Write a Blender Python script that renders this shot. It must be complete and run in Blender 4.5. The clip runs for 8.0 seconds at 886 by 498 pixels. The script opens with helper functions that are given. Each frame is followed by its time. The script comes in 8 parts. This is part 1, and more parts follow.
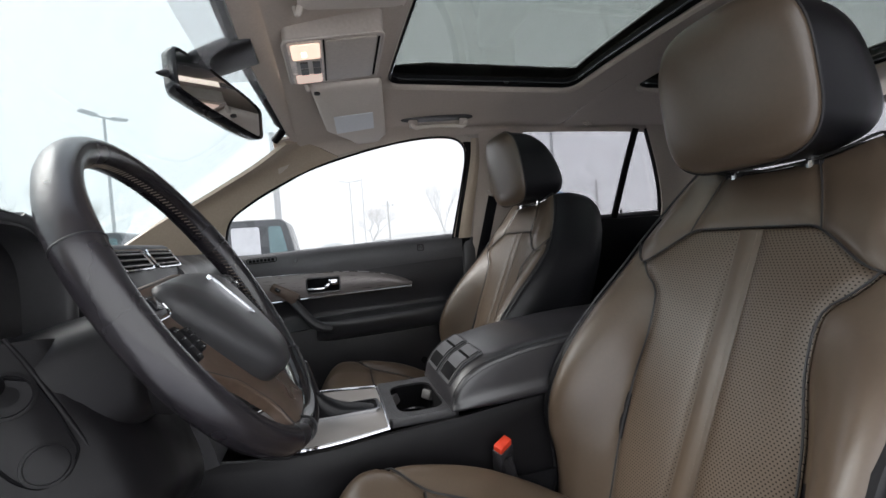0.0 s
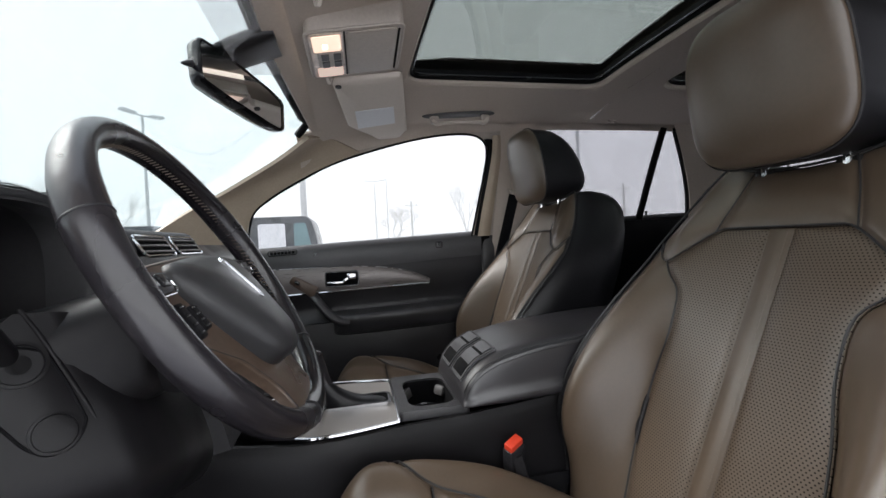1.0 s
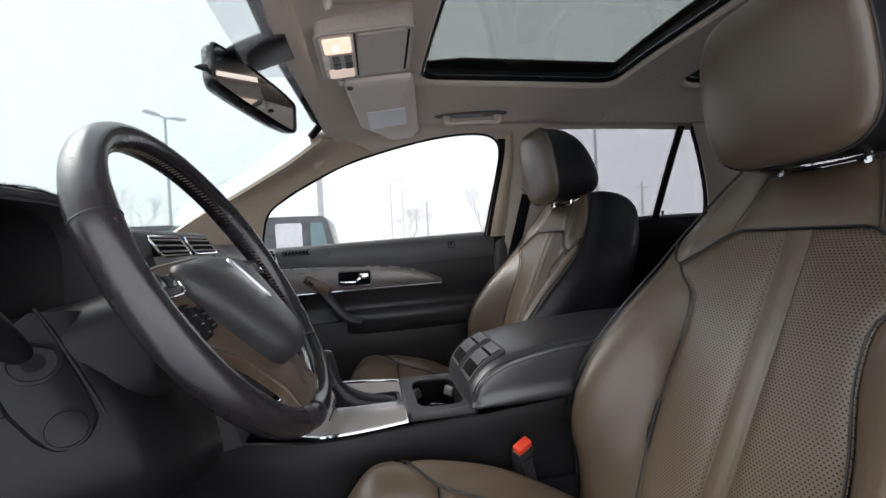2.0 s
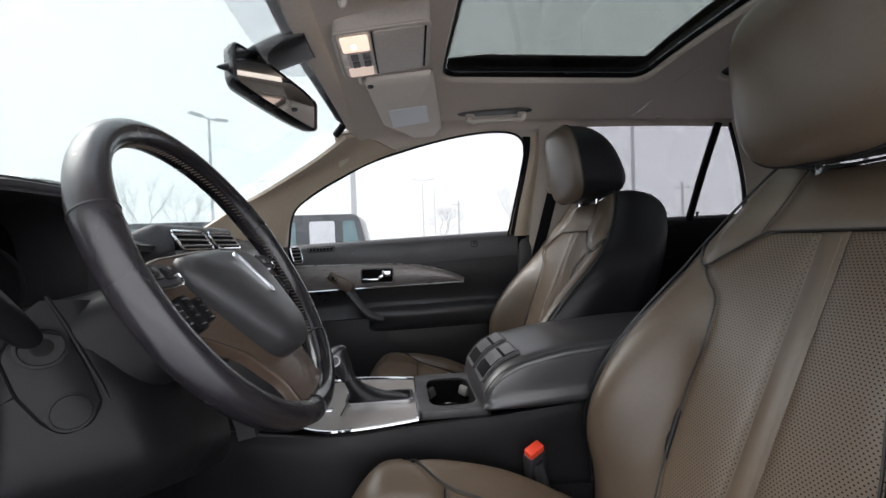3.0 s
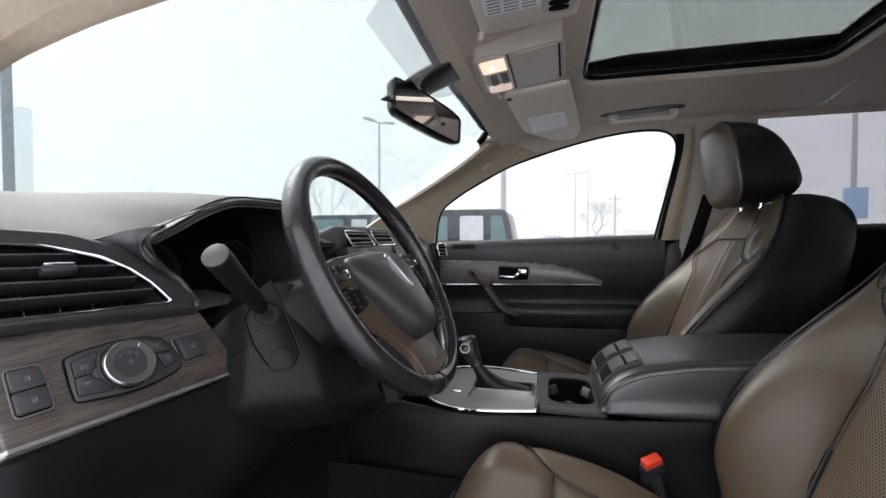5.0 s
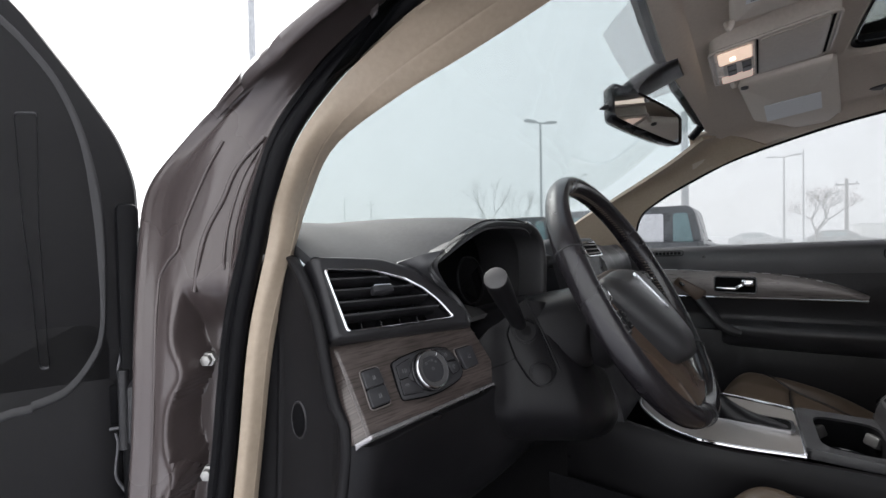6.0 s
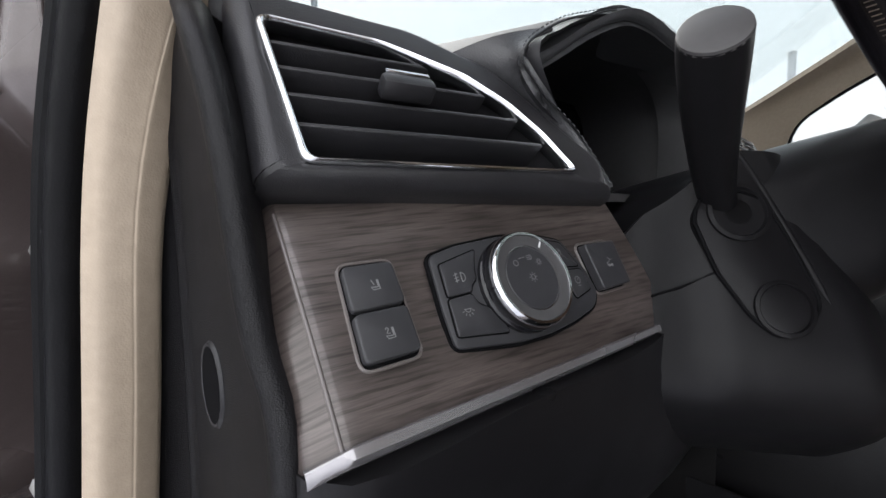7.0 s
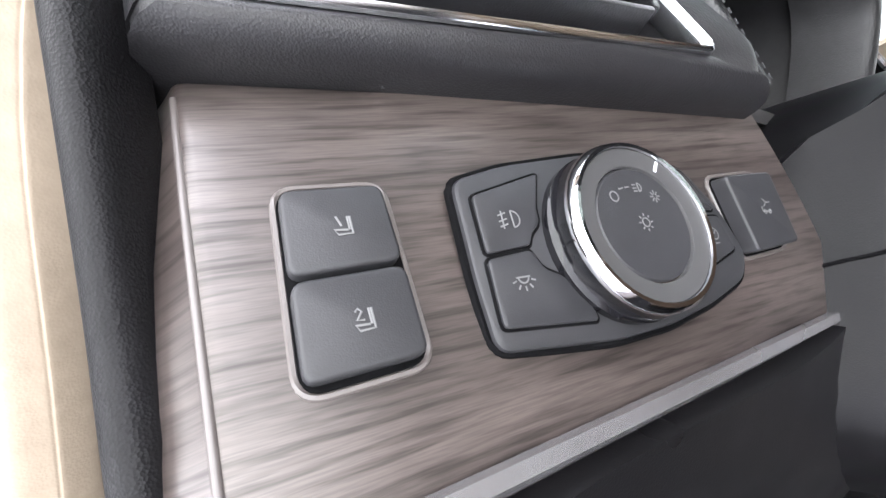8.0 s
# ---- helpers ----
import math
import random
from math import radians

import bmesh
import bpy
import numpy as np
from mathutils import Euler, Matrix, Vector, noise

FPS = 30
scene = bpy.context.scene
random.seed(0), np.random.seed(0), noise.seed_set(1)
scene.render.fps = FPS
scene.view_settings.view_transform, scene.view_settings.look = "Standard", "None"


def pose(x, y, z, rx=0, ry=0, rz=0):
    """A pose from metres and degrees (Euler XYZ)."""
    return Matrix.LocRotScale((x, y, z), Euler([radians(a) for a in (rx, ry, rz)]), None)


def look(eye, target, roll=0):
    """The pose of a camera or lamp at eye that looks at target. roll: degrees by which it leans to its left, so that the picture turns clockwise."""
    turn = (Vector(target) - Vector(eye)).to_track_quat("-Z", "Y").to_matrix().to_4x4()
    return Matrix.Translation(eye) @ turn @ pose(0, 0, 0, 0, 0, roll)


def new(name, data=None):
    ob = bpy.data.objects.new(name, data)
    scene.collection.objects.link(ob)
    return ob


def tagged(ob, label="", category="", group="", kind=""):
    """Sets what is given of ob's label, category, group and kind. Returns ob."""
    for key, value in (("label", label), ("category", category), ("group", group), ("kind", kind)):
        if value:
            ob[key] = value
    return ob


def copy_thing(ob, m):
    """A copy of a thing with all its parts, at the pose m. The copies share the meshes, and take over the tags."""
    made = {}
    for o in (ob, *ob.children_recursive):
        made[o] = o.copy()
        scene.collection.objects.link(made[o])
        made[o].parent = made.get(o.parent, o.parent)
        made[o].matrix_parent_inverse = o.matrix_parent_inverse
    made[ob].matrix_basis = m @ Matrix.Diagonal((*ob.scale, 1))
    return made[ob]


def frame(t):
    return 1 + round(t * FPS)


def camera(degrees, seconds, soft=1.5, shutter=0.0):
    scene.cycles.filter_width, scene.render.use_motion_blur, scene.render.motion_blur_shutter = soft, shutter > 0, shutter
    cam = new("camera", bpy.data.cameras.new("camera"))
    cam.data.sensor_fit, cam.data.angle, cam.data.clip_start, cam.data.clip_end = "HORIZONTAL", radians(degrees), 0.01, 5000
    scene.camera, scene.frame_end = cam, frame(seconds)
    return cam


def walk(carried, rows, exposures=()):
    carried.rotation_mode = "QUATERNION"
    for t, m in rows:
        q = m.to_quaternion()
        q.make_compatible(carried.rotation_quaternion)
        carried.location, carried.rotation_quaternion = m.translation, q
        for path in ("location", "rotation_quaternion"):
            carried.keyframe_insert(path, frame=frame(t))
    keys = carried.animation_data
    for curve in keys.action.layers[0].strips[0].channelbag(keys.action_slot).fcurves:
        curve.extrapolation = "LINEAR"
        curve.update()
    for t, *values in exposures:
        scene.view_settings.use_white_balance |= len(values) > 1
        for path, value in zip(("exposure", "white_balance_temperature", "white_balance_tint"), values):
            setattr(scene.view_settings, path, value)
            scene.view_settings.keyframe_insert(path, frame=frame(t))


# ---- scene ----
cam = camera(92.6, 8.0)
PATH = [
    (0, (-0.854, 0.007, 1.177), (1.077, -0.511, 1.123), -4.2),
    (0.5, (-0.843, 0.006, 1.168), (1.101, -0.463, 1.12), -3.5),
    (1, (-0.85, -0.008, 1.162), (1.106, -0.424, 1.119), -2.8),
    (1.5, (-0.853, -0.016, 1.164), (1.112, -0.382, 1.122), -2.7),
    (3, (-0.849, -0.055, 1.16), (1.141, -0.253, 1.121), -1.9),
    (3.5, (-0.864, -0.092, 1.156), (1.135, -0.055, 1.113), -1.1),
    (4, (-0.903, -0.113, 1.163), (1.079, 0.147, 1.11), -1.1),
    (4.2, (-0.909, -0.116, 1.163), (1.066, 0.191, 1.109), -0.9),
    (5.3, (-0.964, -0.08, 1.189), (0.919, 0.592, 1.144), -0.2),
    (5.5, (-1.005, -0.052, 1.195), (0.809, 0.79, 1.163), -0.6),
    (6, (-0.997, 0.005, 1.206), (0.628, 1.169, 1.168), -1.1),
    (6.5, (-0.871, 0.105, 1.148), (0.608, 1.443, 0.998), -0.8),
    (7, (-0.765, 0.204, 1.086), (0.66, 1.594, 0.894), -1.4),
    (7.5, (-0.715, 0.242, 1.074), (0.593, 1.73, 0.802), -1.8),
    (8, (-0.702, 0.259, 1.065), (0.516, 1.811, 0.739), -1.6),
]
walk(cam, [(t, look(eye, target, roll)) for t, eye, target, roll in PATH], [(0.0, 1.14), (4.2, 1.15), (5.5, 0.92), (6.5, 0.54), (7.0, 0.98), (7.5, 1.84), (8.0, 2.58)])

# ---- light: a white, foggy sky all round, a very soft sun behind it ----
world = bpy.data.worlds.new("overcast_sky")
scene.world = world
world.use_nodes = True
wn = world.node_tree.nodes
wl = world.node_tree.links
wn.clear()
w_out = wn.new("ShaderNodeOutputWorld")
w_sky = wn.new("ShaderNodeTexSky")
w_sky.sky_type, w_sky.sun_disc = "NISHITA", False
w_sky.sun_elevation, w_sky.sun_rotation, w_sky.dust_density = radians(42), radians(27), 4.0
w_bg1 = wn.new("ShaderNodeBackground")
w_bg1.inputs["Strength"].default_value = 0.05
w_bg2 = wn.new("ShaderNodeBackground")
w_bg2.inputs["Color"].default_value = (0.995, 0.985, 1.075, 1)
w_bg2.inputs["Strength"].default_value = 1.35
w_add = wn.new("ShaderNodeAddShader")
wl.new(w_sky.outputs["Color"], w_bg1.inputs["Color"])
wl.new(w_bg1.outputs[0], w_add.inputs[0])
wl.new(w_bg2.outputs[0], w_add.inputs[1])
wl.new(w_add.outputs[0], w_out.inputs["Surface"])
sun = new("sun", bpy.data.lights.new("sun", "SUN"))
sun.data.energy, sun.data.angle, sun.data.color = 2.6, radians(35), (1.0, 0.98, 0.95)
sun.matrix_world = look((4, 8, 8), (0, 0, 0))

# ---- materials ----


def mat(name, col, rough=0.5, metal=0.0, var=0.18, s1=9.0, s2=160.0, bump=0.0, bscale=700.0, cells=False, coat=0.0, stretch=(1, 1, 1), spec=0.5, rvar=0.12):
    """A procedural surface: base colour varied at two scales, roughness variation and fine relief."""
    m = bpy.data.materials.new(name)
    m.use_nodes = True
    n, l = m.node_tree.nodes, m.node_tree.links
    b = n["Principled BSDF"]
    tc = n.new("ShaderNodeTexCoord")
    mp = n.new("ShaderNodeMapping")
    mp.inputs["Scale"].default_value = stretch
    l.new(tc.outputs["Object"], mp.inputs["Vector"])
    big, fine = n.new("ShaderNodeTexNoise"), n.new("ShaderNodeTexNoise")
    big.inputs["Scale"].default_value, fine.inputs["Scale"].default_value = s1, s2
    big.inputs["Detail"].default_value, fine.inputs["Detail"].default_value = 3.0, 2.0
    l.new(mp.outputs[0], big.inputs["Vector"])
    l.new(mp.outputs[0], fine.inputs["Vector"])
    add = n.new("ShaderNodeMath")
    add.operation = "ADD"
    l.new(big.outputs["Fac"], add.inputs[0])
    l.new(fine.outputs["Fac"], add.inputs[1])
    ramp = n.new("ShaderNodeMapRange")
    ramp.inputs["From Min"].default_value, ramp.inputs["From Max"].default_value = 0.7, 1.3
    ramp.inputs["To Min"].default_value, ramp.inputs["To Max"].default_value = 1 - var, 1 + var
    ramp.clamp = False
    l.new(add.outputs[0], ramp.inputs["Value"])
    sc = n.new("ShaderNodeVectorMath")
    sc.operation = "SCALE"
    sc.inputs[0].default_value = col
    l.new(ramp.outputs[0], sc.inputs["Scale"])
    l.new(sc.outputs[0], b.inputs["Base Color"])
    rr = n.new("ShaderNodeMapRange")
    rr.inputs["From Min"].default_value, rr.inputs["From Max"].default_value = 0.3, 0.7
    rr.inputs["To Min"].default_value, rr.inputs["To Max"].default_value = max(0.02, rough - rvar), min(1.0, rough + rvar)
    rr.clamp = False
    l.new(big.outputs["Fac"], rr.inputs["Value"])
    l.new(rr.outputs[0], b.inputs["Roughness"])
    b.inputs["Metallic"].default_value = metal
    b.inputs["Specular IOR Level"].default_value = spec
    if coat:
        b.inputs["Coat Weight"].default_value, b.inputs["Coat Roughness"].default_value = coat, 0.08
    if bump:
        bp = n.new("ShaderNodeBump")
        bp.inputs["Strength"].default_value, bp.inputs["Distance"].default_value = bump, 0.0006
        if cells:
            t = n.new("ShaderNodeTexVoronoi")
            t.inputs["Scale"].default_value = bscale
            l.new(mp.outputs[0], t.inputs["Vector"])
            l.new(t.outputs["Distance"], bp.inputs["Height"])
        else:
            t = n.new("ShaderNodeTexNoise")
            t.inputs["Scale"].default_value, t.inputs["Detail"].default_value = bscale, 2.0
            l.new(mp.outputs[0], t.inputs["Vector"])
            l.new(t.outputs["Fac"], bp.inputs["Height"])
        l.new(bp.outputs[0], b.inputs["Normal"])
    return m


def perforated(name, col, rough):
    """Leather with a staggered field of punched holes, 5 mm apart, in the plane of the seat."""
    m = mat(name, col, rough, var=0.06, rvar=0.025, spec=0.7, bump=0.06, bscale=900, cells=True)
    n, l = m.node_tree.nodes, m.node_tree.links
    b = n["Principled BSDF"]
    tc = n.new("ShaderNodeTexCoord")
    sep = n.new("ShaderNodeSeparateXYZ")
    l.new(tc.outputs["Object"], sep.inputs[0])

    def op(kind, a, c=0.0):
        x = n.new("ShaderNodeMath")
        x.operation = kind
        for i, v in ((0, a), (1, c)):
            if isinstance(v, (int, float)):
                x.inputs[i].default_value = v
            else:
                l.new(v, x.inputs[i])
        return x.outputs[0]

    sx, sz = 1 / 0.0054, 1 / 0.0048
    # y and z together measure the way along a leaning back or a flat cushion
    along = op("SUBTRACT", op("MULTIPLY", sep.outputs["Z"], sz), op("MULTIPLY", sep.outputs["Y"], sz * 0.55))
    row = op("FLOOR", along)
    half = op("MULTIPLY", op("MODULO", row, 2.0), 0.5)
    fx = op("SUBTRACT", op("FRACT", op("ADD", op("MULTIPLY", sep.outputs["X"], sx), op("ADD", half, 400.0))), 0.5)
    fz = op("SUBTRACT", op("FRACT", along), 0.5)
    dist = op("SQRT", op("ADD", op("MULTIPLY", fx, fx), op("MULTIPLY", fz, fz)))
    dot = n.new("ShaderNodeMapRange")
    dot.inputs["From Min"].default_value, dot.inputs["From Max"].default_value = 0.15, 0.25
    l.new(dist, dot.inputs["Value"])
    old = b.inputs["Base Color"].links[0].from_socket
    mix = n.new("ShaderNodeMix")
    mix.data_type = "RGBA"
    mix.inputs["A"].default_value = (0.006, 0.005, 0.005, 1)
    l.new(dot.outputs[0], mix.inputs["Factor"])
    l.new(old, mix.inputs["B"])
    l.new(mix.outputs["Result"], b.inputs["Base Color"])
    l.new(op("MULTIPLY", dot.outputs[0], 0.65), b.inputs["Specular IOR Level"])
    return m


def glass(name, tint, shine=0.06, rough=0.0):
    """A thin pane: a tinted clear sheet with a faint mirror on it, stronger at grazing angles."""
    m = bpy.data.materials.new(name)
    m.use_nodes = True
    n, l = m.node_tree.nodes, m.node_tree.links
    n.clear()
    out = n.new("ShaderNodeOutputMaterial")
    tr, gl, mx = n.new("ShaderNodeBsdfTransparent"), n.new("ShaderNodeBsdfGlossy"), n.new("ShaderNodeMixShader")
    tr.inputs["Color"].default_value = (*tint, 1)
    gl.inputs["Roughness"].default_value = rough
    fr = n.new("ShaderNodeLayerWeight")
    fr.inputs["Blend"].default_value = 0.5
    pw, mu = n.new("ShaderNodeMath"), n.new("ShaderNodeMath")
    pw.operation, mu.operation = "POWER", "MULTIPLY_ADD"
    pw.inputs[1].default_value = 4.0
    mu.inputs[1].default_value, mu.inputs[2].default_value = 0.22, shine * 0.25
    l.new(fr.outputs["Facing"], pw.inputs[0])
    l.new(pw.outputs[0], mu.inputs[0])
    l.new(mu.outputs[0], mx.inputs["Fac"])
    l.new(tr.outputs[0], mx.inputs[1])
    l.new(gl.outputs[0], mx.inputs[2])
    l.new(mx.outputs[0], out.inputs["Surface"])
    return m


def veneer_mat(name):
    """Open-grained grey brown wood under satin lacquer; the grain runs along the first map axis, in metres."""
    m = mat(name, (0.038, 0.0300, 0.0270), 0.36, var=0.06, s1=14, s2=60, spec=1.0, rvar=0.03)
    n, l = m.node_tree.nodes, m.node_tree.links
    b = n["Principled BSDF"]
    uv = n.new("ShaderNodeUVMap")
    old = b.inputs["Base Color"].links[0].from_socket
    grains = []
    for sx, sy, lo, hi, a, c in ((32.0, 520.0, 0.32, 0.56, 0.50, 1.22), (110.0, 2400.0, 0.34, 0.60, 0.60, 1.2), (8.0, 60.0, 0.34, 0.66, 0.55, 1.4)):
        mp = n.new("ShaderNodeMapping")
        mp.inputs["Scale"].default_value = (sx, sy, 1)
        l.new(uv.outputs[0], mp.inputs["Vector"])
        t = n.new("ShaderNodeTexNoise")
        t.inputs["Scale"].default_value, t.inputs["Detail"].default_value = 1.0, 3.0
        l.new(mp.outputs[0], t.inputs["Vector"])
        r = n.new("ShaderNodeMapRange")
        for k, v in (("From Min", lo), ("From Max", hi), ("To Min", a), ("To Max", c)):
            r.inputs[k].default_value = v
        l.new(t.outputs["Fac"], r.inputs["Value"])
        grains.append((t, r))
    col = old
    for t, r in grains:
        sc = n.new("ShaderNodeVectorMath")
        sc.operation = "SCALE"
        l.new(col, sc.inputs[0])
        l.new(r.outputs[0], sc.inputs["Scale"])
        col = sc.outputs[0]
    l.new(col, b.inputs["Base Color"])
    bump = n.new("ShaderNodeBump")
    bump.inputs["Strength"].default_value, bump.inputs["Distance"].default_value = 0.05, 0.0002
    l.new(grains[0][0].outputs["Fac"], bump.inputs["Height"])
    l.new(bump.outputs[0], b.inputs["Normal"])
    b.inputs["Coat Roughness"].default_value, b.inputs["Coat IOR"].default_value = 0.33, 1.5
    b.inputs["Specular Tint"].default_value = (1.0, 0.92, 0.87, 1)
    cw = n.new("ShaderNodeMapRange")
    for k, v in (("From Min", 0.34), ("From Max", 0.66), ("To Min", 0.5), ("To Max", 1.0)):
        cw.inputs[k].default_value = v
    l.new(grains[2][0].outputs["Fac"], cw.inputs["Value"])
    gloss = n.new("ShaderNodeMapRange")
    for k, v in (("From Min", 0.32), ("From Max", 0.52), ("To Min", 0.66), ("To Max", 1.0)):
        gloss.inputs[k].default_value = v
    l.new(grains[0][0].outputs["Fac"], gloss.inputs["Value"])
    both = n.new("ShaderNodeMath")
    both.operation = "MULTIPLY"
    l.new(cw.outputs[0], both.inputs[0])
    l.new(gloss.outputs[0], both.inputs[1])
    l.new(both.outputs[0], b.inputs["Coat Weight"])
    sp = n.new("ShaderNodeMath")
    sp.operation = "MULTIPLY"
    sp.inputs[1].default_value = 0.6
    l.new(gloss.outputs[0], sp.inputs[0])
    l.new(sp.outputs[0], b.inputs["Specular IOR Level"])
    return m


def dotted(name):
    """Fine grey printed dots on clear glass, too small to tell apart."""
    m = bpy.data.materials.new(name)
    m.use_nodes = True
    n, l = m.node_tree.nodes, m.node_tree.links
    b = n["Principled BSDF"]
    b.inputs["Base Color"].default_value, b.inputs["Roughness"].default_value = (0.45, 0.46, 0.47, 1), 0.6
    tc, v, r = n.new("ShaderNodeTexCoord"), n.new("ShaderNodeTexNoise"), n.new("ShaderNodeMapRange")
    v.inputs["Scale"].default_value = 900.0
    r.inputs["From Min"].default_value, r.inputs["From Max"].default_value = 0.3, 0.7
    r.inputs["To Min"].default_value, r.inputs["To Max"].default_value = 0.72, 0.84
    l.new(tc.outputs["Object"], v.inputs["Vector"])
    l.new(v.outputs["Fac"], r.inputs["Value"])
    tr, mx = n.new("ShaderNodeBsdfTransparent"), n.new("ShaderNodeMixShader")
    l.new(r.outputs[0], mx.inputs["Fac"])
    l.new(b.outputs[0], mx.inputs[1])
    l.new(tr.outputs[0], mx.inputs[2])
    l.new(mx.outputs[0], n["Material Output"].inputs["Surface"])
    return m


def glow(name, col, strength):
    m = bpy.data.materials.new(name)
    m.use_nodes = True
    b = m.node_tree.nodes["Principled BSDF"]
    b.inputs["Base Color"].default_value = (*col, 1)
    b.inputs["Emission Color"].default_value = (*col, 1)
    b.inputs["Emission Strength"].default_value = strength
    return m


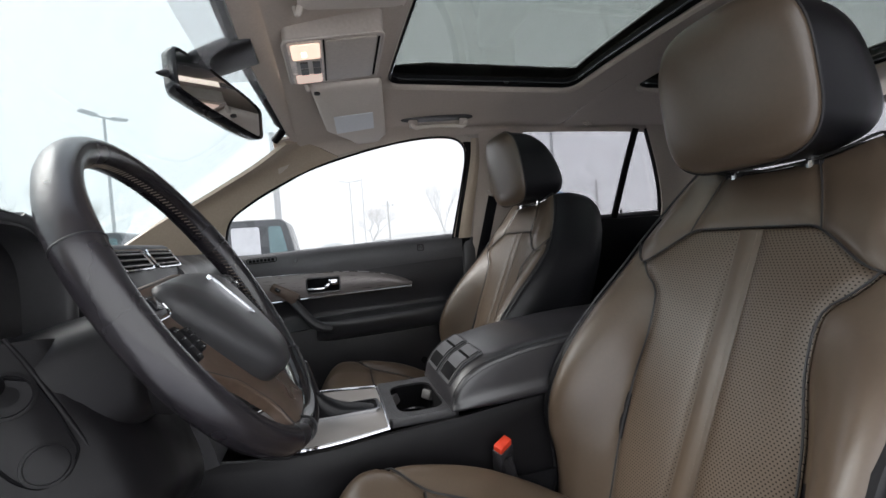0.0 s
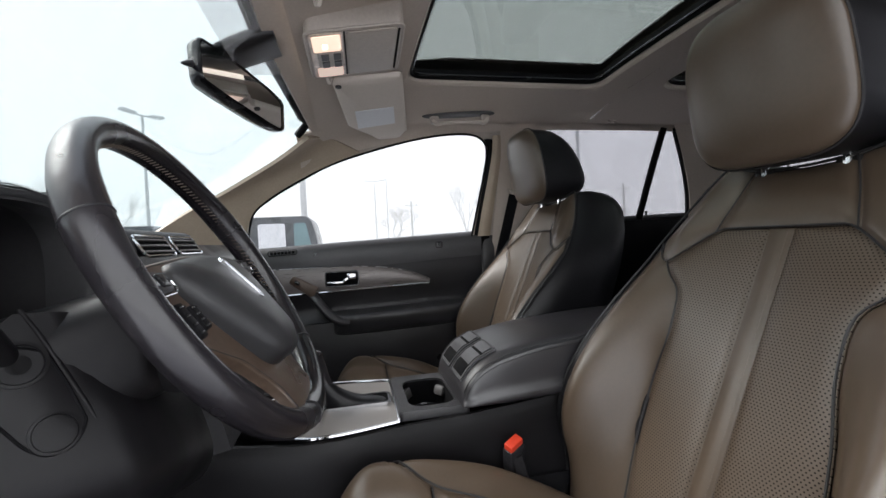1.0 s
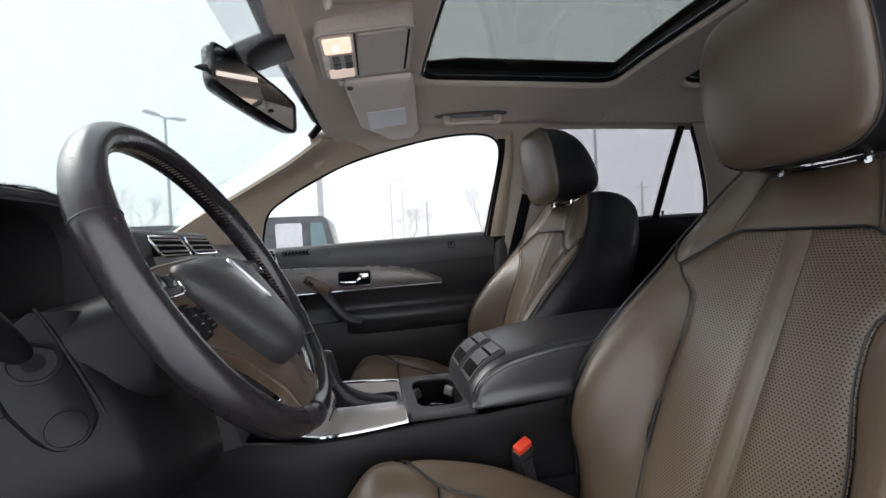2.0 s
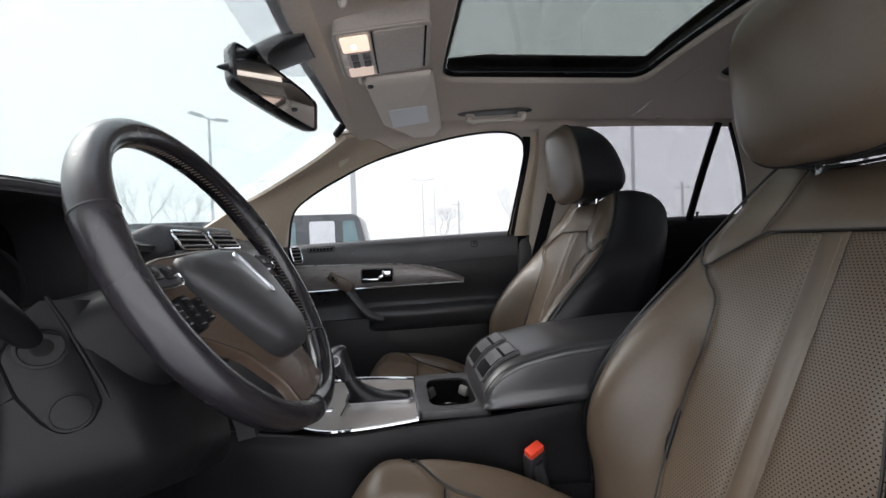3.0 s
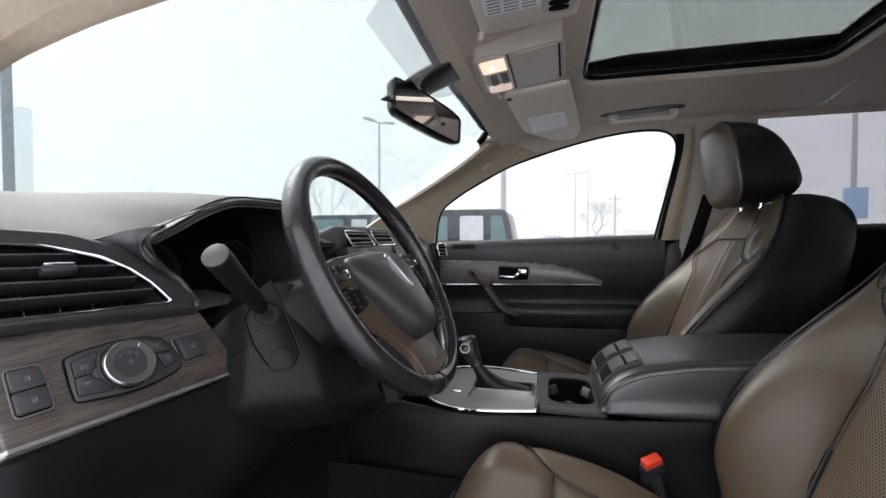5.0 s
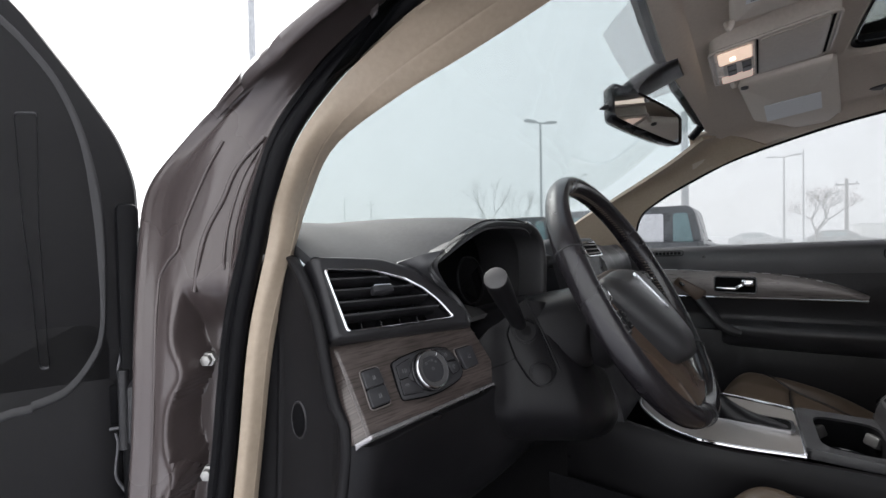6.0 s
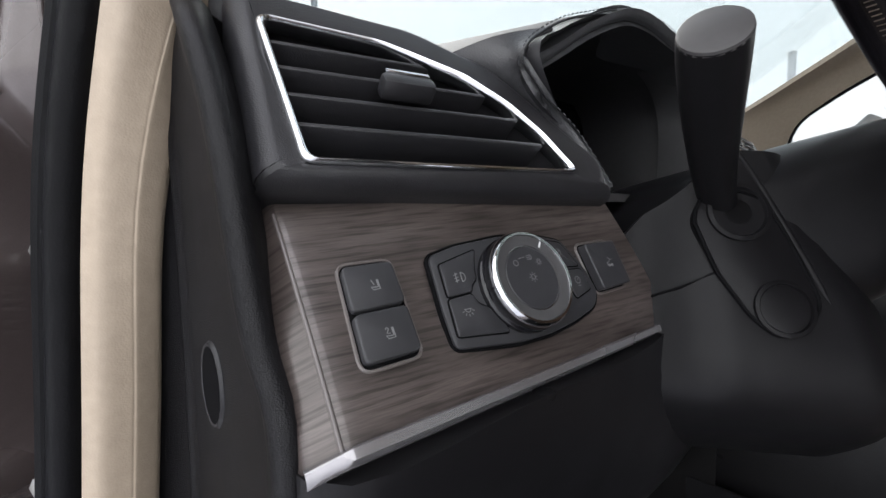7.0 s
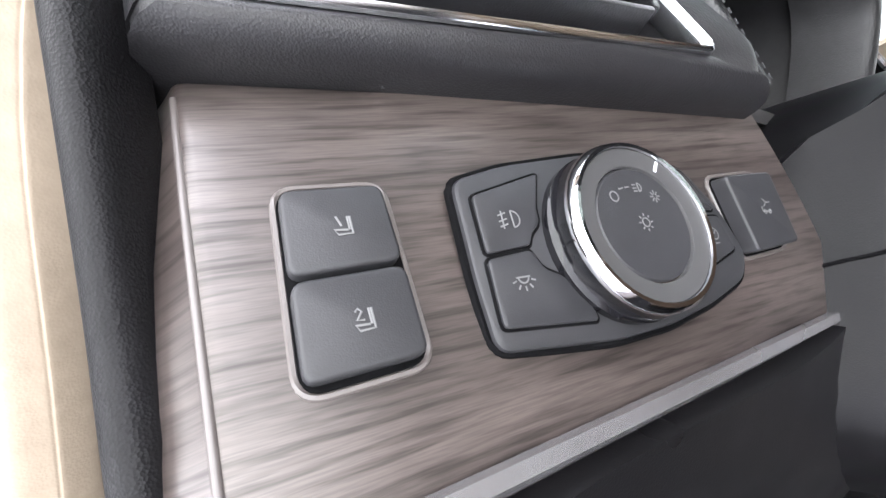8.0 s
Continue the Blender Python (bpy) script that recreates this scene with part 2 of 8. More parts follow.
M = {
    "leather": mat("brown_leather", (0.068, 0.049, 0.0335), 0.33, spec=0.6, var=0.06, s1=9, rvar=0.025, bump=0.08, bscale=620, cells=True),
    "perf": perforated("perforated_brown_leather", (0.070, 0.0505, 0.0345), 0.35),
    "leather_black": mat("black_leather", (0.006, 0.006, 0.007), 0.36, spec=0.26, rvar=0.03, bump=0.1, bscale=620, cells=True),
    "arm_leather": mat("black_armrest_leather", (0.011, 0.0105, 0.012), 0.34, spec=0.85, var=0.08, rvar=0.03, bump=0.12, bscale=620, cells=True),
    "piping": mat("black_piping", (0.008, 0.008, 0.009), 0.5, bump=0.2),
    "thread": mat("brown_thread", (0.095, 0.075, 0.058), 0.7),
    "black": mat("black_grained_plastic", (0.0145, 0.0142, 0.0155), 0.40, spec=0.42, bump=0.2, bscale=1600, cells=True),
    "button": mat("smooth_black_button_plastic", (0.021, 0.021, 0.023), 0.46, var=0.08, bump=0.1, bscale=2600, rvar=0.05),
    "black_soft": mat("black_soft_pad", (0.022, 0.022, 0.0235), 0.42, spec=0.7, bump=0.35, bscale=900, cells=True),
    "black_gloss": mat("black_gloss_plastic", (0.006, 0.006, 0.007), 0.18, var=0.1),
    "rubber": mat("black_rubber", (0.0035, 0.0035, 0.0042), 0.5, bump=0.2, spec=0.10),
    # Near-black that puts the shade of hollows, slots and gaps into the colour.
    "void": mat("cavity_shade_black", (0.003, 0.003, 0.0035), 0.85, spec=0.08),
    "rim": mat("dark_rim_leather", (0.008, 0.0072, 0.0085), 0.25, var=0.12, s1=14, spec=0.6, bump=0.06, bscale=800, cells=True, rvar=0.04),
    "bronze": mat("bronze_satin_plastic", (0.066, 0.045, 0.032), 0.36, metal=0.2, bump=0.1),
    "silver": mat("silver_satin_trim", (0.15, 0.135, 0.128), 0.36, metal=0.4, s1=20, s2=300, stretch=(6, 1, 12)),
    "chrome_soft": mat("bright_trim_chrome", (0.84, 0.85, 0.87), 0.17, metal=1.0, var=0.04, rvar=0.04),
    "chrome": mat("chrome", (0.78, 0.79, 0.82), 0.09, metal=1.0, var=0.04, rvar=0.04),
    "wood": veneer_mat("grey_brown_wood_veneer"),
    "column": mat("matt_black_column_plastic", (0.0062, 0.0060, 0.0066), 0.40, spec=0.16, var=0.1, bump=0.1, bscale=1600),
    "airbag": mat("dark_airbag_plastic", (0.020, 0.020, 0.021), 0.42, spec=0.45, var=0.1, rvar=0.03, bump=0.2, bscale=900, cells=True),
    "pad": mat("soft_dash_pad", (0.060, 0.061, 0.064), 0.60, spec=0.14, var=0.1, rvar=0.03, bump=0.15, bscale=900, cells=True),
    "grain": mat("fine_grained_black_plastic", (0.0075, 0.0073, 0.0080), 0.46, spec=0.16, bump=0.3, bscale=1500, cells=True),
    "veneer_edge": mat("pale_veneer_edge", (0.095, 0.082, 0.077), 0.40, var=0.06, rvar=0.03, spec=0.8),
    "satin_metal": mat("satin_metal_edge", (0.34, 0.33, 0.335), 0.26, metal=0.8, var=0.04, rvar=0.04),
    "satin": mat("dark_satin_veneer", (0.15, 0.138, 0.13), 0.42, metal=0.1, var=0.12, s1=30, s2=85, stretch=(30, 1, 30), rvar=0.03),
    "headliner": mat("beige_grey_fabric", (0.47, 0.405, 0.345), 0.85, var=0.05, s1=5, bump=0.12, bscale=1200),
    "beige": mat("beige_trim_plastic", (0.35, 0.283, 0.213), 0.55, var=0.08, bump=0.12, bscale=900, cells=True),
    "visor": mat("pale_visor_fabric", (0.60, 0.535, 0.47), 0.75, var=0.04, s1=5, bump=0.1, bscale=1200),
    "beige_hard": mat("grey_beige_plastic", (0.42, 0.37, 0.32), 0.45, var=0.08, bump=0.2, bscale=900),
    "bezel": mat("satin_dark_bezel", (0.050, 0.049, 0.050), 0.45, var=0.06),
    "cap_grey": mat("dull_grey_plastic", (0.045, 0.043, 0.043), 0.5, var=0.08),
    "carpet": mat("black_carpet", (0.010, 0.010, 0.011), 0.95, spec=0.08, bump=1.0, bscale=500),
    "paint": mat("brown_metallic_paint", (0.064, 0.051, 0.049), 0.30, metal=0.30, var=0.10, s1=5, s2=900, coat=0.6),
    "hardware": mat("dull_dark_steel", (0.10, 0.10, 0.105), 0.45, metal=0.7, var=0.2),
    "bolt": mat("zinc_bolt", (0.36, 0.355, 0.34), 0.38, metal=0.9),
    "orange": mat("orange_red_plastic", (0.58, 0.045, 0.018), 0.4, var=0.06),
    "label": mat("white_paper_label", (0.70, 0.71, 0.72), 0.6, var=0.04),
    "ink": mat("grey_print", (0.25, 0.26, 0.29), 0.7),
    "icon": mat("white_symbol_print", (0.135, 0.135, 0.135), 0.6, var=0.05),
    "mirror": mat("mirror_silver", (0.80, 0.80, 0.80), 0.03, metal=1.0, var=0.02, rvar=0.0),
    "windshield": glass("windshield_glass", (0.575, 0.608, 0.612)),
    "side_glass": glass("clear_side_glass", (0.63, 0.635, 0.64)),
    "privacy": glass("grey_privacy_glass", (0.42, 0.42, 0.435)),
    "roof_glass": glass("grey_green_roof_glass", (0.31, 0.33, 0.32)),
    "frit": dotted("dotted_grey_frit"),
    "bulb": glow("lit_bulb", (1.0, 0.84, 0.62), 1.5),
    "lamp_on": glow("lit_dome_lens", (1.0, 0.74, 0.58), 0.42),
    "lamp_dim": glow("glowing_cream_lens", (1.0, 0.76, 0.64), 0.20),
    "lens": mat("cream_lens", (0.72, 0.60, 0.50), 0.3),
    "asphalt": mat("wet_snowy_asphalt", (0.48, 0.49, 0.515), 0.7, var=0.35, s1=0.4, s2=9, bump=0.5, bscale=60),
    "pole": mat("galvanised_pole", (0.30, 0.31, 0.32), 0.6),
    "bark": mat("grey_bark", (0.12, 0.10, 0.09), 0.9, s1=4, bump=0.6, bscale=40),
    "leaf": mat("withered_red_brown_leaves", (0.16, 0.085, 0.065), 0.8, var=0.4),
    "suv": mat("dark_grey_car_paint", (0.075, 0.08, 0.085), 0.3, coat=0.6, s1=2),
    "suv2": mat("white_car_paint", (0.45, 0.46, 0.48), 0.3, coat=0.6, s1=2),
    "teal_solid": mat("teal_grey_car_glass", (0.16, 0.25, 0.26), 0.12, coat=0.5, var=0.1),
    "tyre": mat("tyre_rubber", (0.02, 0.02, 0.02), 0.85),
    "brick": mat("pale_building_wall", (0.32, 0.31, 0.30), 0.8, s1=1),
    "blue": mat("blue_sign_panel", (0.16, 0.36, 0.62), 0.5),
    "white": mat("white_panel", (0.72, 0.73, 0.74), 0.5),
}
# ---- building helpers ----
CX = 0.06  # the car's centre line


def spline(P, n, closed=False):
    """n points on a smooth curve through the rows of P (any trailing shape)."""
    P = np.asarray(P, float)
    k = len(P)
    if k == 2 and not closed:
        s = np.linspace(0, 1, n).reshape((-1,) + (1,) * (P.ndim - 1))
        return P[0] * (1 - s) + P[1] * s
    t = np.linspace(0, k if closed else k - 1, n, endpoint=not closed)
    i = np.minimum(t.astype(int), (k if closed else k - 1) - 1)
    f = (t - i).reshape((-1,) + (1,) * (P.ndim - 1))
    if closed:
        a, b, c, d = P[(i - 1) % k], P[i % k], P[(i + 1) % k], P[(i + 2) % k]
    else:
        Q = np.concatenate([[2 * P[0] - P[1]], P, [2 * P[-1] - P[-2]]])
        a, b, c, d = Q[i], Q[i + 1], Q[i + 2], Q[i + 3]
    return 0.5 * (2 * b + (c - a) * f + (2 * a - 5 * b + 4 * c - d) * f**2 + (3 * b - a - 3 * c + d) * f**3)


def join(*geos):
    V, F = [], []
    for v, f in geos:
        o = len(V)
        V += [tuple(p) for p in v]
        F += [tuple(i + o for i in q) for q in f]
    return V, F


def moved(geo, m):
    return [tuple(m @ Vector(p)) for p in geo[0]], geo[1]


def grid(G, closed_u=False, closed_v=False, cap=False):
    """A quad mesh from an array of rows (v) by columns (u) of points."""
    G = np.asarray(G, float)
    m, k = G.shape[:2]
    F = []
    for j in range(m if closed_v else m - 1):
        for i in range(k if closed_u else k - 1):
            a, b = j * k, ((j + 1) % m) * k
            F.append((a + i, a + (i + 1) % k, b + (i + 1) % k, b + i))
    if cap:
        F.append(tuple(range(k - 1, -1, -1)))
        F.append(tuple(range((m - 1) * k, m * k)))
    return [tuple(p) for p in G.reshape(-1, 3)], F


def loft(rows, nu, nv, closed=False, cap=False):
    R = np.array([spline(r, nu, closed) for r in rows])
    return grid(spline(R, nv), closed_u=closed, cap=cap)


def normals(G):
    du, dv = np.gradient(G, axis=1), np.gradient(G, axis=0)
    n = np.cross(du, dv)
    return n / (np.linalg.norm(n, axis=-1, keepdims=True) + 1e-12)


def slab(G, thick):
    """A sheet with thickness: the grid, and a copy of it moved along its normals by thick, closed round the rim."""
    G = np.asarray(G, float)
    B = G + normals(G) * thick
    m, k = G.shape[:2]
    V = [tuple(p) for p in G.reshape(-1, 3)] + [tuple(p) for p in B.reshape(-1, 3)]
    o = m * k
    F = []
    for j in range(m - 1):
        for i in range(k - 1):
            a = j * k + i
            q = (a, a + 1, a + k + 1, a + k)
            F += [q, tuple(o + x for x in reversed(q))]
    rim = [(i) for i in range(k)] + [j * k + k - 1 for j in range(1, m)] + [(m - 1) * k + i for i in range(k - 2, -1, -1)] + [j * k for j in range(m - 2, 0, -1)]
    for a, b in zip(rim, rim[1:] + rim[:1]):
        F.append((b, a, a + o, b + o))
    return V, F


def sheet(rows, nu, nv, thick):
    R = np.array([spline(r, nu) for r in rows])
    return slab(spline(R, nv), thick)


def tube(path, r, n=8, steps=0, closed=False, flat=1.0, up=(0, 0, 1)):
    """A rod along a path; r a radius or one for each point of the path; flat squeezes it across up."""
    P = np.asarray(path, float)
    R = np.full(len(P), r, float) if np.isscalar(r) else np.asarray(r, float)
    if steps:
        Q = spline(np.c_[P, R], steps, closed)
        P, R = Q[:, :3], Q[:, 3]
    k = len(P)
    T = np.roll(P, -1, 0) - np.roll(P, 1, 0) if closed else np.gradient(P, axis=0)
    T /= np.linalg.norm(T, axis=1, keepdims=True) + 1e-12
    u = np.asarray(up, float)
    if abs(T[0] @ u) > 0.95:
        u = np.array((1.0, 0, 0))
    G = []
    for i in range(k):
        s = np.cross(T[i], u)
        s /= np.linalg.norm(s) + 1e-12
        w = np.cross(s, T[i])
        a = np.linspace(0, 2 * np.pi, n, endpoint=False)
        G.append(P[i] + R[i] * (np.cos(a)[:, None] * s + flat * np.sin(a)[:, None] * w))
    return grid(np.array(G), closed_u=True, closed_v=closed, cap=not closed)


def from_bm(bm):
    bm.verts.ensure_lookup_table()
    bm.verts.index_update()
    g = [tuple(v.co) for v in bm.verts], [tuple(v.index for v in f.verts) for f in bm.faces]
    bm.free()
    return g


def rbox(c, size, bevel=0.004, m=None, seg=2):
    """A box with rounded edges about c."""
    bm = bmesh.new()
    bmesh.ops.create_cube(bm, size=1)
    bmesh.ops.scale(bm, vec=size, verts=bm.verts)
    if bevel:
        bmesh.ops.bevel(bm, geom=bm.edges[:], offset=min(bevel, 0.48 * min(size)), segments=seg, profile=0.5, affect="EDGES")
    if m is not None:
        bm.transform(m)
    bmesh.ops.translate(bm, vec=c, verts=bm.verts)
    return from_bm(bm)


def frame_of(o, u, v):
    """The matrix of a plane: origin o, first axis u, second near v, third its normal."""
    u, v = Vector(u).normalized(), Vector(v)
    w = u.cross(v).normalized()
    v = w.cross(u)
    return Matrix(((u.x, v.x, w.x, o[0]), (u.y, v.y, w.y, o[1]), (u.z, v.z, w.z, o[2]), (0, 0, 0, 1)))


def prism(poly, m, h0, h1, bevel=0.0, seg=2):
    """A plate: an outline in the plane of m, from height h0 to h1, its upper rim rounded."""
    bm = bmesh.new()
    lo = [bm.verts.new((x, y, h0)) for x, y in poly]
    hi = [bm.verts.new((x, y, h1)) for x, y in poly]
    k = len(poly)
    bm.faces.new(lo[::-1])
    bm.faces.new(hi)
    for i in range(k):
        bm.faces.new((lo[i], lo[(i + 1) % k], hi[(i + 1) % k], hi[i]))
    bmesh.ops.recalc_face_normals(bm, faces=bm.faces[:])
    if bevel:
        top = [e for e in bm.edges if all(abs(v.co.z - h1) < 1e-7 for v in e.verts)]
        bmesh.ops.bevel(bm, geom=top, offset=bevel, segments=seg, profile=0.5, affect="EDGES")
    bm.transform(m)
    return from_bm(bm)


def rounded(poly, r, n=4):
    """An outline with its corners rounded by r."""
    out, k = [], len(poly)
    for i in range(k):
        p, a, b = (Vector(poly[j % k]).to_2d() for j in (i, i - 1, i + 1))
        da, db = a - p, b - p
        q = min(r, 0.45 * da.length, 0.45 * db.length)
        s, e = p + da.normalized() * q, p + db.normalized() * q
        for j in range(n + 1):
            t = j / n
            out.append(tuple((1 - t) ** 2 * s + 2 * t * (1 - t) * p + t * t * e))
    return out


def rect(x0, y0, x1, y1, r=0.0, n=4):
    p = [(x0, y0), (x1, y0), (x1, y1), (x0, y1)]
    return rounded(p, r, n) if r else p


def ring(loops, closed_v=False):
    """A band through several loops of equal length."""
    return grid(np.array(loops, float), closed_u=True, closed_v=closed_v)


def lathe(profile, m, n=24):
    """A turned body: rows of (radius, height) about the third axis of m."""
    a = np.linspace(0, 2 * np.pi, n, endpoint=False)
    G = np.array([[(r * math.cos(t), r * math.sin(t), h) for t in a] for r, h in profile])
    return moved(grid(G, closed_u=True, cap=True), m)


def on_plane(poly, m, h=0.0):
    return [tuple(m @ Vector((x, y, h))) for x, y in poly]


def finish(name, geo, material, smooth=38):
    me = bpy.data.meshes.new(name)
    me.from_pydata(geo[0], [], geo[1])
    bm = bmesh.new()
    bm.from_mesh(me)
    bmesh.ops.recalc_face_normals(bm, faces=bm.faces[:])
    for f in bm.faces:
        f.smooth = True
    bm.to_mesh(me)
    bm.free()
    me.set_sharp_from_angle(angle=radians(smooth))
    me.materials.append(material)
    return me


def thing(name, base, label, category, group="", kind=""):
    ob = new(name)
    ob.location = base
    ob.empty_display_size = 0.05
    return tagged(ob, label, category, group, kind)


OFFSET = Vector((0, 0, 0))  # where the group of parts now being built sits against its plan
DRIVER_SIDE = Vector((-0.011, 0.0, -0.0185))


def part(name, geo, material, parent, label="", smooth=38):
    """One mesh object under a thing or under a part; geo is in the world's metres."""
    root = parent
    while root.parent:
        root = root.parent
    base = Vector(root.location)
    V = [tuple(Vector(p) - base + OFFSET) for p in geo[0]]
    ob = new(name, finish(name, (V, geo[1]), material, smooth))
    ob.parent = parent
    return tagged(ob, label)


def solid(name, geo, material, label, category, kind="structure", group="", smooth=38):
    """A top-level thing that is one mesh."""
    geo = ([tuple(Vector(p) + OFFSET) for p in geo[0]], geo[1])
    return tagged(new(name, finish(name, geo, material, smooth)), label, category, group, kind)


def smooth01(x):
    x = np.clip(x, 0, 1)
    return x * x * (3 - 2 * x)

# ---- the car's shell ----


def roof_z(x, y):
    """The height of the headliner."""
    a = abs(x - CX) / 0.56
    f = max(0.0, (y + 0.19) / 0.30)
    r = max(0.0, (-1.3 - y) / 0.8)
    return 1.628 - 0.050 * a**3 - 0.064 * f**1.15 * (1 - 0.25 * a) - 0.05 * r * r


def roof_loop(x0, x1, y0, y1, r, n=14, dz=0.0, power=None):
    P = rounded([(x0, y0), (x1, y0), (x1, y1), (x0, y1)], r, n)
    out = []
    for i, (x, y) in enumerate(P):
        j = (i + 1) % len(P)
        out.append((x, y))
        for k in range(1, 5):
            if i % (n + 1) == n:
                out.append((x + (P[j][0] - x) * k / 5, y + (P[j][1] - y) * k / 5))
    return [(x, y, roof_z(x, y) + dz) for x, y in out]


def side_x(z):
    """The passenger side's inner plane, leaning inwards above the sill."""
    return 0.80 - 0.28 * (z - 1.15)


# floor pan, tunnel and sills
floor_geo = join(
    sheet([[(-0.70, 0.9, 0.62), (-0.71, 0.55, 0.44), (-0.78, 0.1, 0.42), (-0.80, -2.2, 0.42)], [(CX, 0.9, 0.64), (CX, 0.55, 0.5), (CX, 0.1, 0.48), (CX, -2.2, 0.48)], [(0.90, 0.9, 0.62), (0.90, 0.55, 0.44), (0.90, 0.1, 0.42), (0.90, -2.2, 0.42)]], 14, 9, 0.02),
)
solid("floor", floor_geo, M["carpet"], "black carpeted car floor and footwells", "floor")
solid("sill_left", rbox((-0.82, -0.3, 0.43), (0.16, 1.6, 0.12), 0.03), M["paint"], "brown painted door sill", "sill")
solid("firewall", sheet([[(-0.70, 0.92, 0.5), (CX, 0.92, 0.5), (0.92, 0.92, 0.5)], [(-0.66, 0.90, 1.15), (CX, 0.90, 1.15), (0.92, 0.90, 1.15)]], 5, 4, 0.02), M["carpet"], "black carpeted firewall behind the dashboard", "wall")
for sx_, nm in ((-0.705, "left"), (0.885, "right")):
    solid(f"kick_panel_{nm}", slab(np.array([[(sx_, y, z) for y in (0.50 if nm == "left" else 0.33, 0.62, 0.78, 0.95)] for z in (0.38, 0.7, 0.95, 1.15)]), 0.012), M["carpet"], "black side lining of the footwell", "wall")
solid("wall_rear", sheet([[(-0.75, -2.15, 0.4), (CX, -2.2, 0.4), (0.87, -2.15, 0.4)], [(-0.72, -2.1, 1.12), (CX, -2.15, 1.12), (0.84, -2.1, 1.12)]], 7, 4, 0.03), M["black"], "black load bay lining", "wall")

# headliner with two roof openings
front_open = dict(x0=CX - 0.315, x1=CX + 0.315, y0=-0.80, y1=-0.185, r=0.05)
rear_open = dict(x0=CX - 0.30, x1=CX + 0.30, y0=-1.72, y1=-1.00, r=0.09)


def grown(o, d):
    return dict(x0=o["x0"] - d, x1=o["x1"] + d, y0=o["y0"] - d, y1=o["y1"] + d, r=o["r"] + d * 0.6)


def headliner_part(o, outer):
    loops = [roof_loop(**o, dz=0.036), roof_loop(**o, dz=0.006), roof_loop(**grown(o, 0.006))]
    full = np.array(roof_loop(**outer))[:, :2]
    inner = np.array(loops[-1])[:, :2]
    for s in (0.12, 0.3, 0.5, 0.72, 0.88, 1.0):
        q = inner * (1 - s) + full * s
        loops.append([(x, y, roof_z(x, y)) for x, y in q])
    return ring(loops)


ceiling_geo = join(
    headliner_part(front_open, dict(x0=CX - 0.555, x1=CX + 0.555, y0=-0.90, y1=0.085, r=0.05)),
    headliner_part(rear_open, dict(x0=CX - 0.555, x1=CX + 0.555, y0=-2.10, y1=-0.90, r=0.02)),
)
solid("ceiling", ceiling_geo, M["headliner"], "beige grey fabric headliner with two glass roof openings", "ceiling")
for i, o in enumerate((front_open, rear_open)):
    roof = thing(f"window_{i + 3}", (CX, (o["y0"] + o["y1"]) / 2, 1.66), "tinted panoramic roof glass with a black rubber frame", "roof window", kind="structure")
    lo = np.array(roof_loop(**grown(o, -0.004), dz=0.012))
    lo2 = np.array(roof_loop(**grown(o, -0.010), dz=0.016))
    part("seal", ring([lo, lo + (0, 0, 0.022), lo2 + (0, 0, 0.022), lo2, lo]), M["rubber"], roof, "black rubber seal")
    lo3 = np.array(roof_loop(**grown(o, -0.012), dz=0.022))
    part("inner_frame", tube(lo3, 0.003, 6, closed=True), M["black_gloss"], roof, "thin black gloss frame")
    g = np.array([[(x, y, roof_z(x, y) + 0.040) for x in np.linspace(o["x0"] - 0.03, o["x1"] + 0.03, 13)] for y in np.linspace(o["y0"] - 0.03, o["y1"] + 0.03, 11)])
    pane = part("pane", slab(g, 0.004), M["roof_glass"], roof, "grey green tinted glass")
# roof skin above, with the two glass openings left free
skin = []
for x0, x1, y0, y1 in ((-0.64, CX - 0.31, -2.15, 0.05), (CX + 0.31, 0.76, -2.15, 0.05), (CX - 0.31, CX + 0.31, -0.17, 0.05), (CX - 0.31, CX + 0.31, -0.99, -0.81), (CX - 0.31, CX + 0.31, -2.15, -1.73)):
    skin.append(slab(np.array([[(x, y, roof_z(x, y) + 0.075) for x in np.linspace(x0, x1, 7)] for y in np.linspace(y0, y1, 7)]), 0.003))
solid("roof", join(*skin), M["paint"], "brown metallic painted roof skin", "roof")

# windshield


def ws(x, z):
    """A point of the windshield's inner face, bowed forward in the middle."""
    return (x, 0.08 - 1.65 * (z - 1.555) + 0.05 * (1 - ((x - CX) / 0.7) ** 2) - 0.02, z)


pane = np.array([[ws(x, z) for x in np.linspace(CX - 0.74, CX + 0.74, 15)] for z in np.linspace(1.14, 1.60, 9)]) + (0, 0.045, 0.012)
wind = thing("windshield", (CX, 0.4, 1.3), "clear wide windshield with a grey dotted band at the mirror", "windshield", kind="structure")
p = part("pane", slab(pane, 0.004), M["windshield"], wind)
p.visible_shadow = False
fr_g = np.array([[ws(xl + (xr - xl) * s, z) for s in np.linspace(0, 1, 9)] for xl, xr, z in ((-0.285, 0.105, 1.523), (-0.30, 0.15, 1.535), (-0.316, 0.20, 1.556), (-0.32, 0.205, 1.58))]) + (0, 0.040, 0.009)
part("dotted_band", slab(fr_g, -0.0005), M["frit"], wind, "grey dotted print").visible_shadow = False

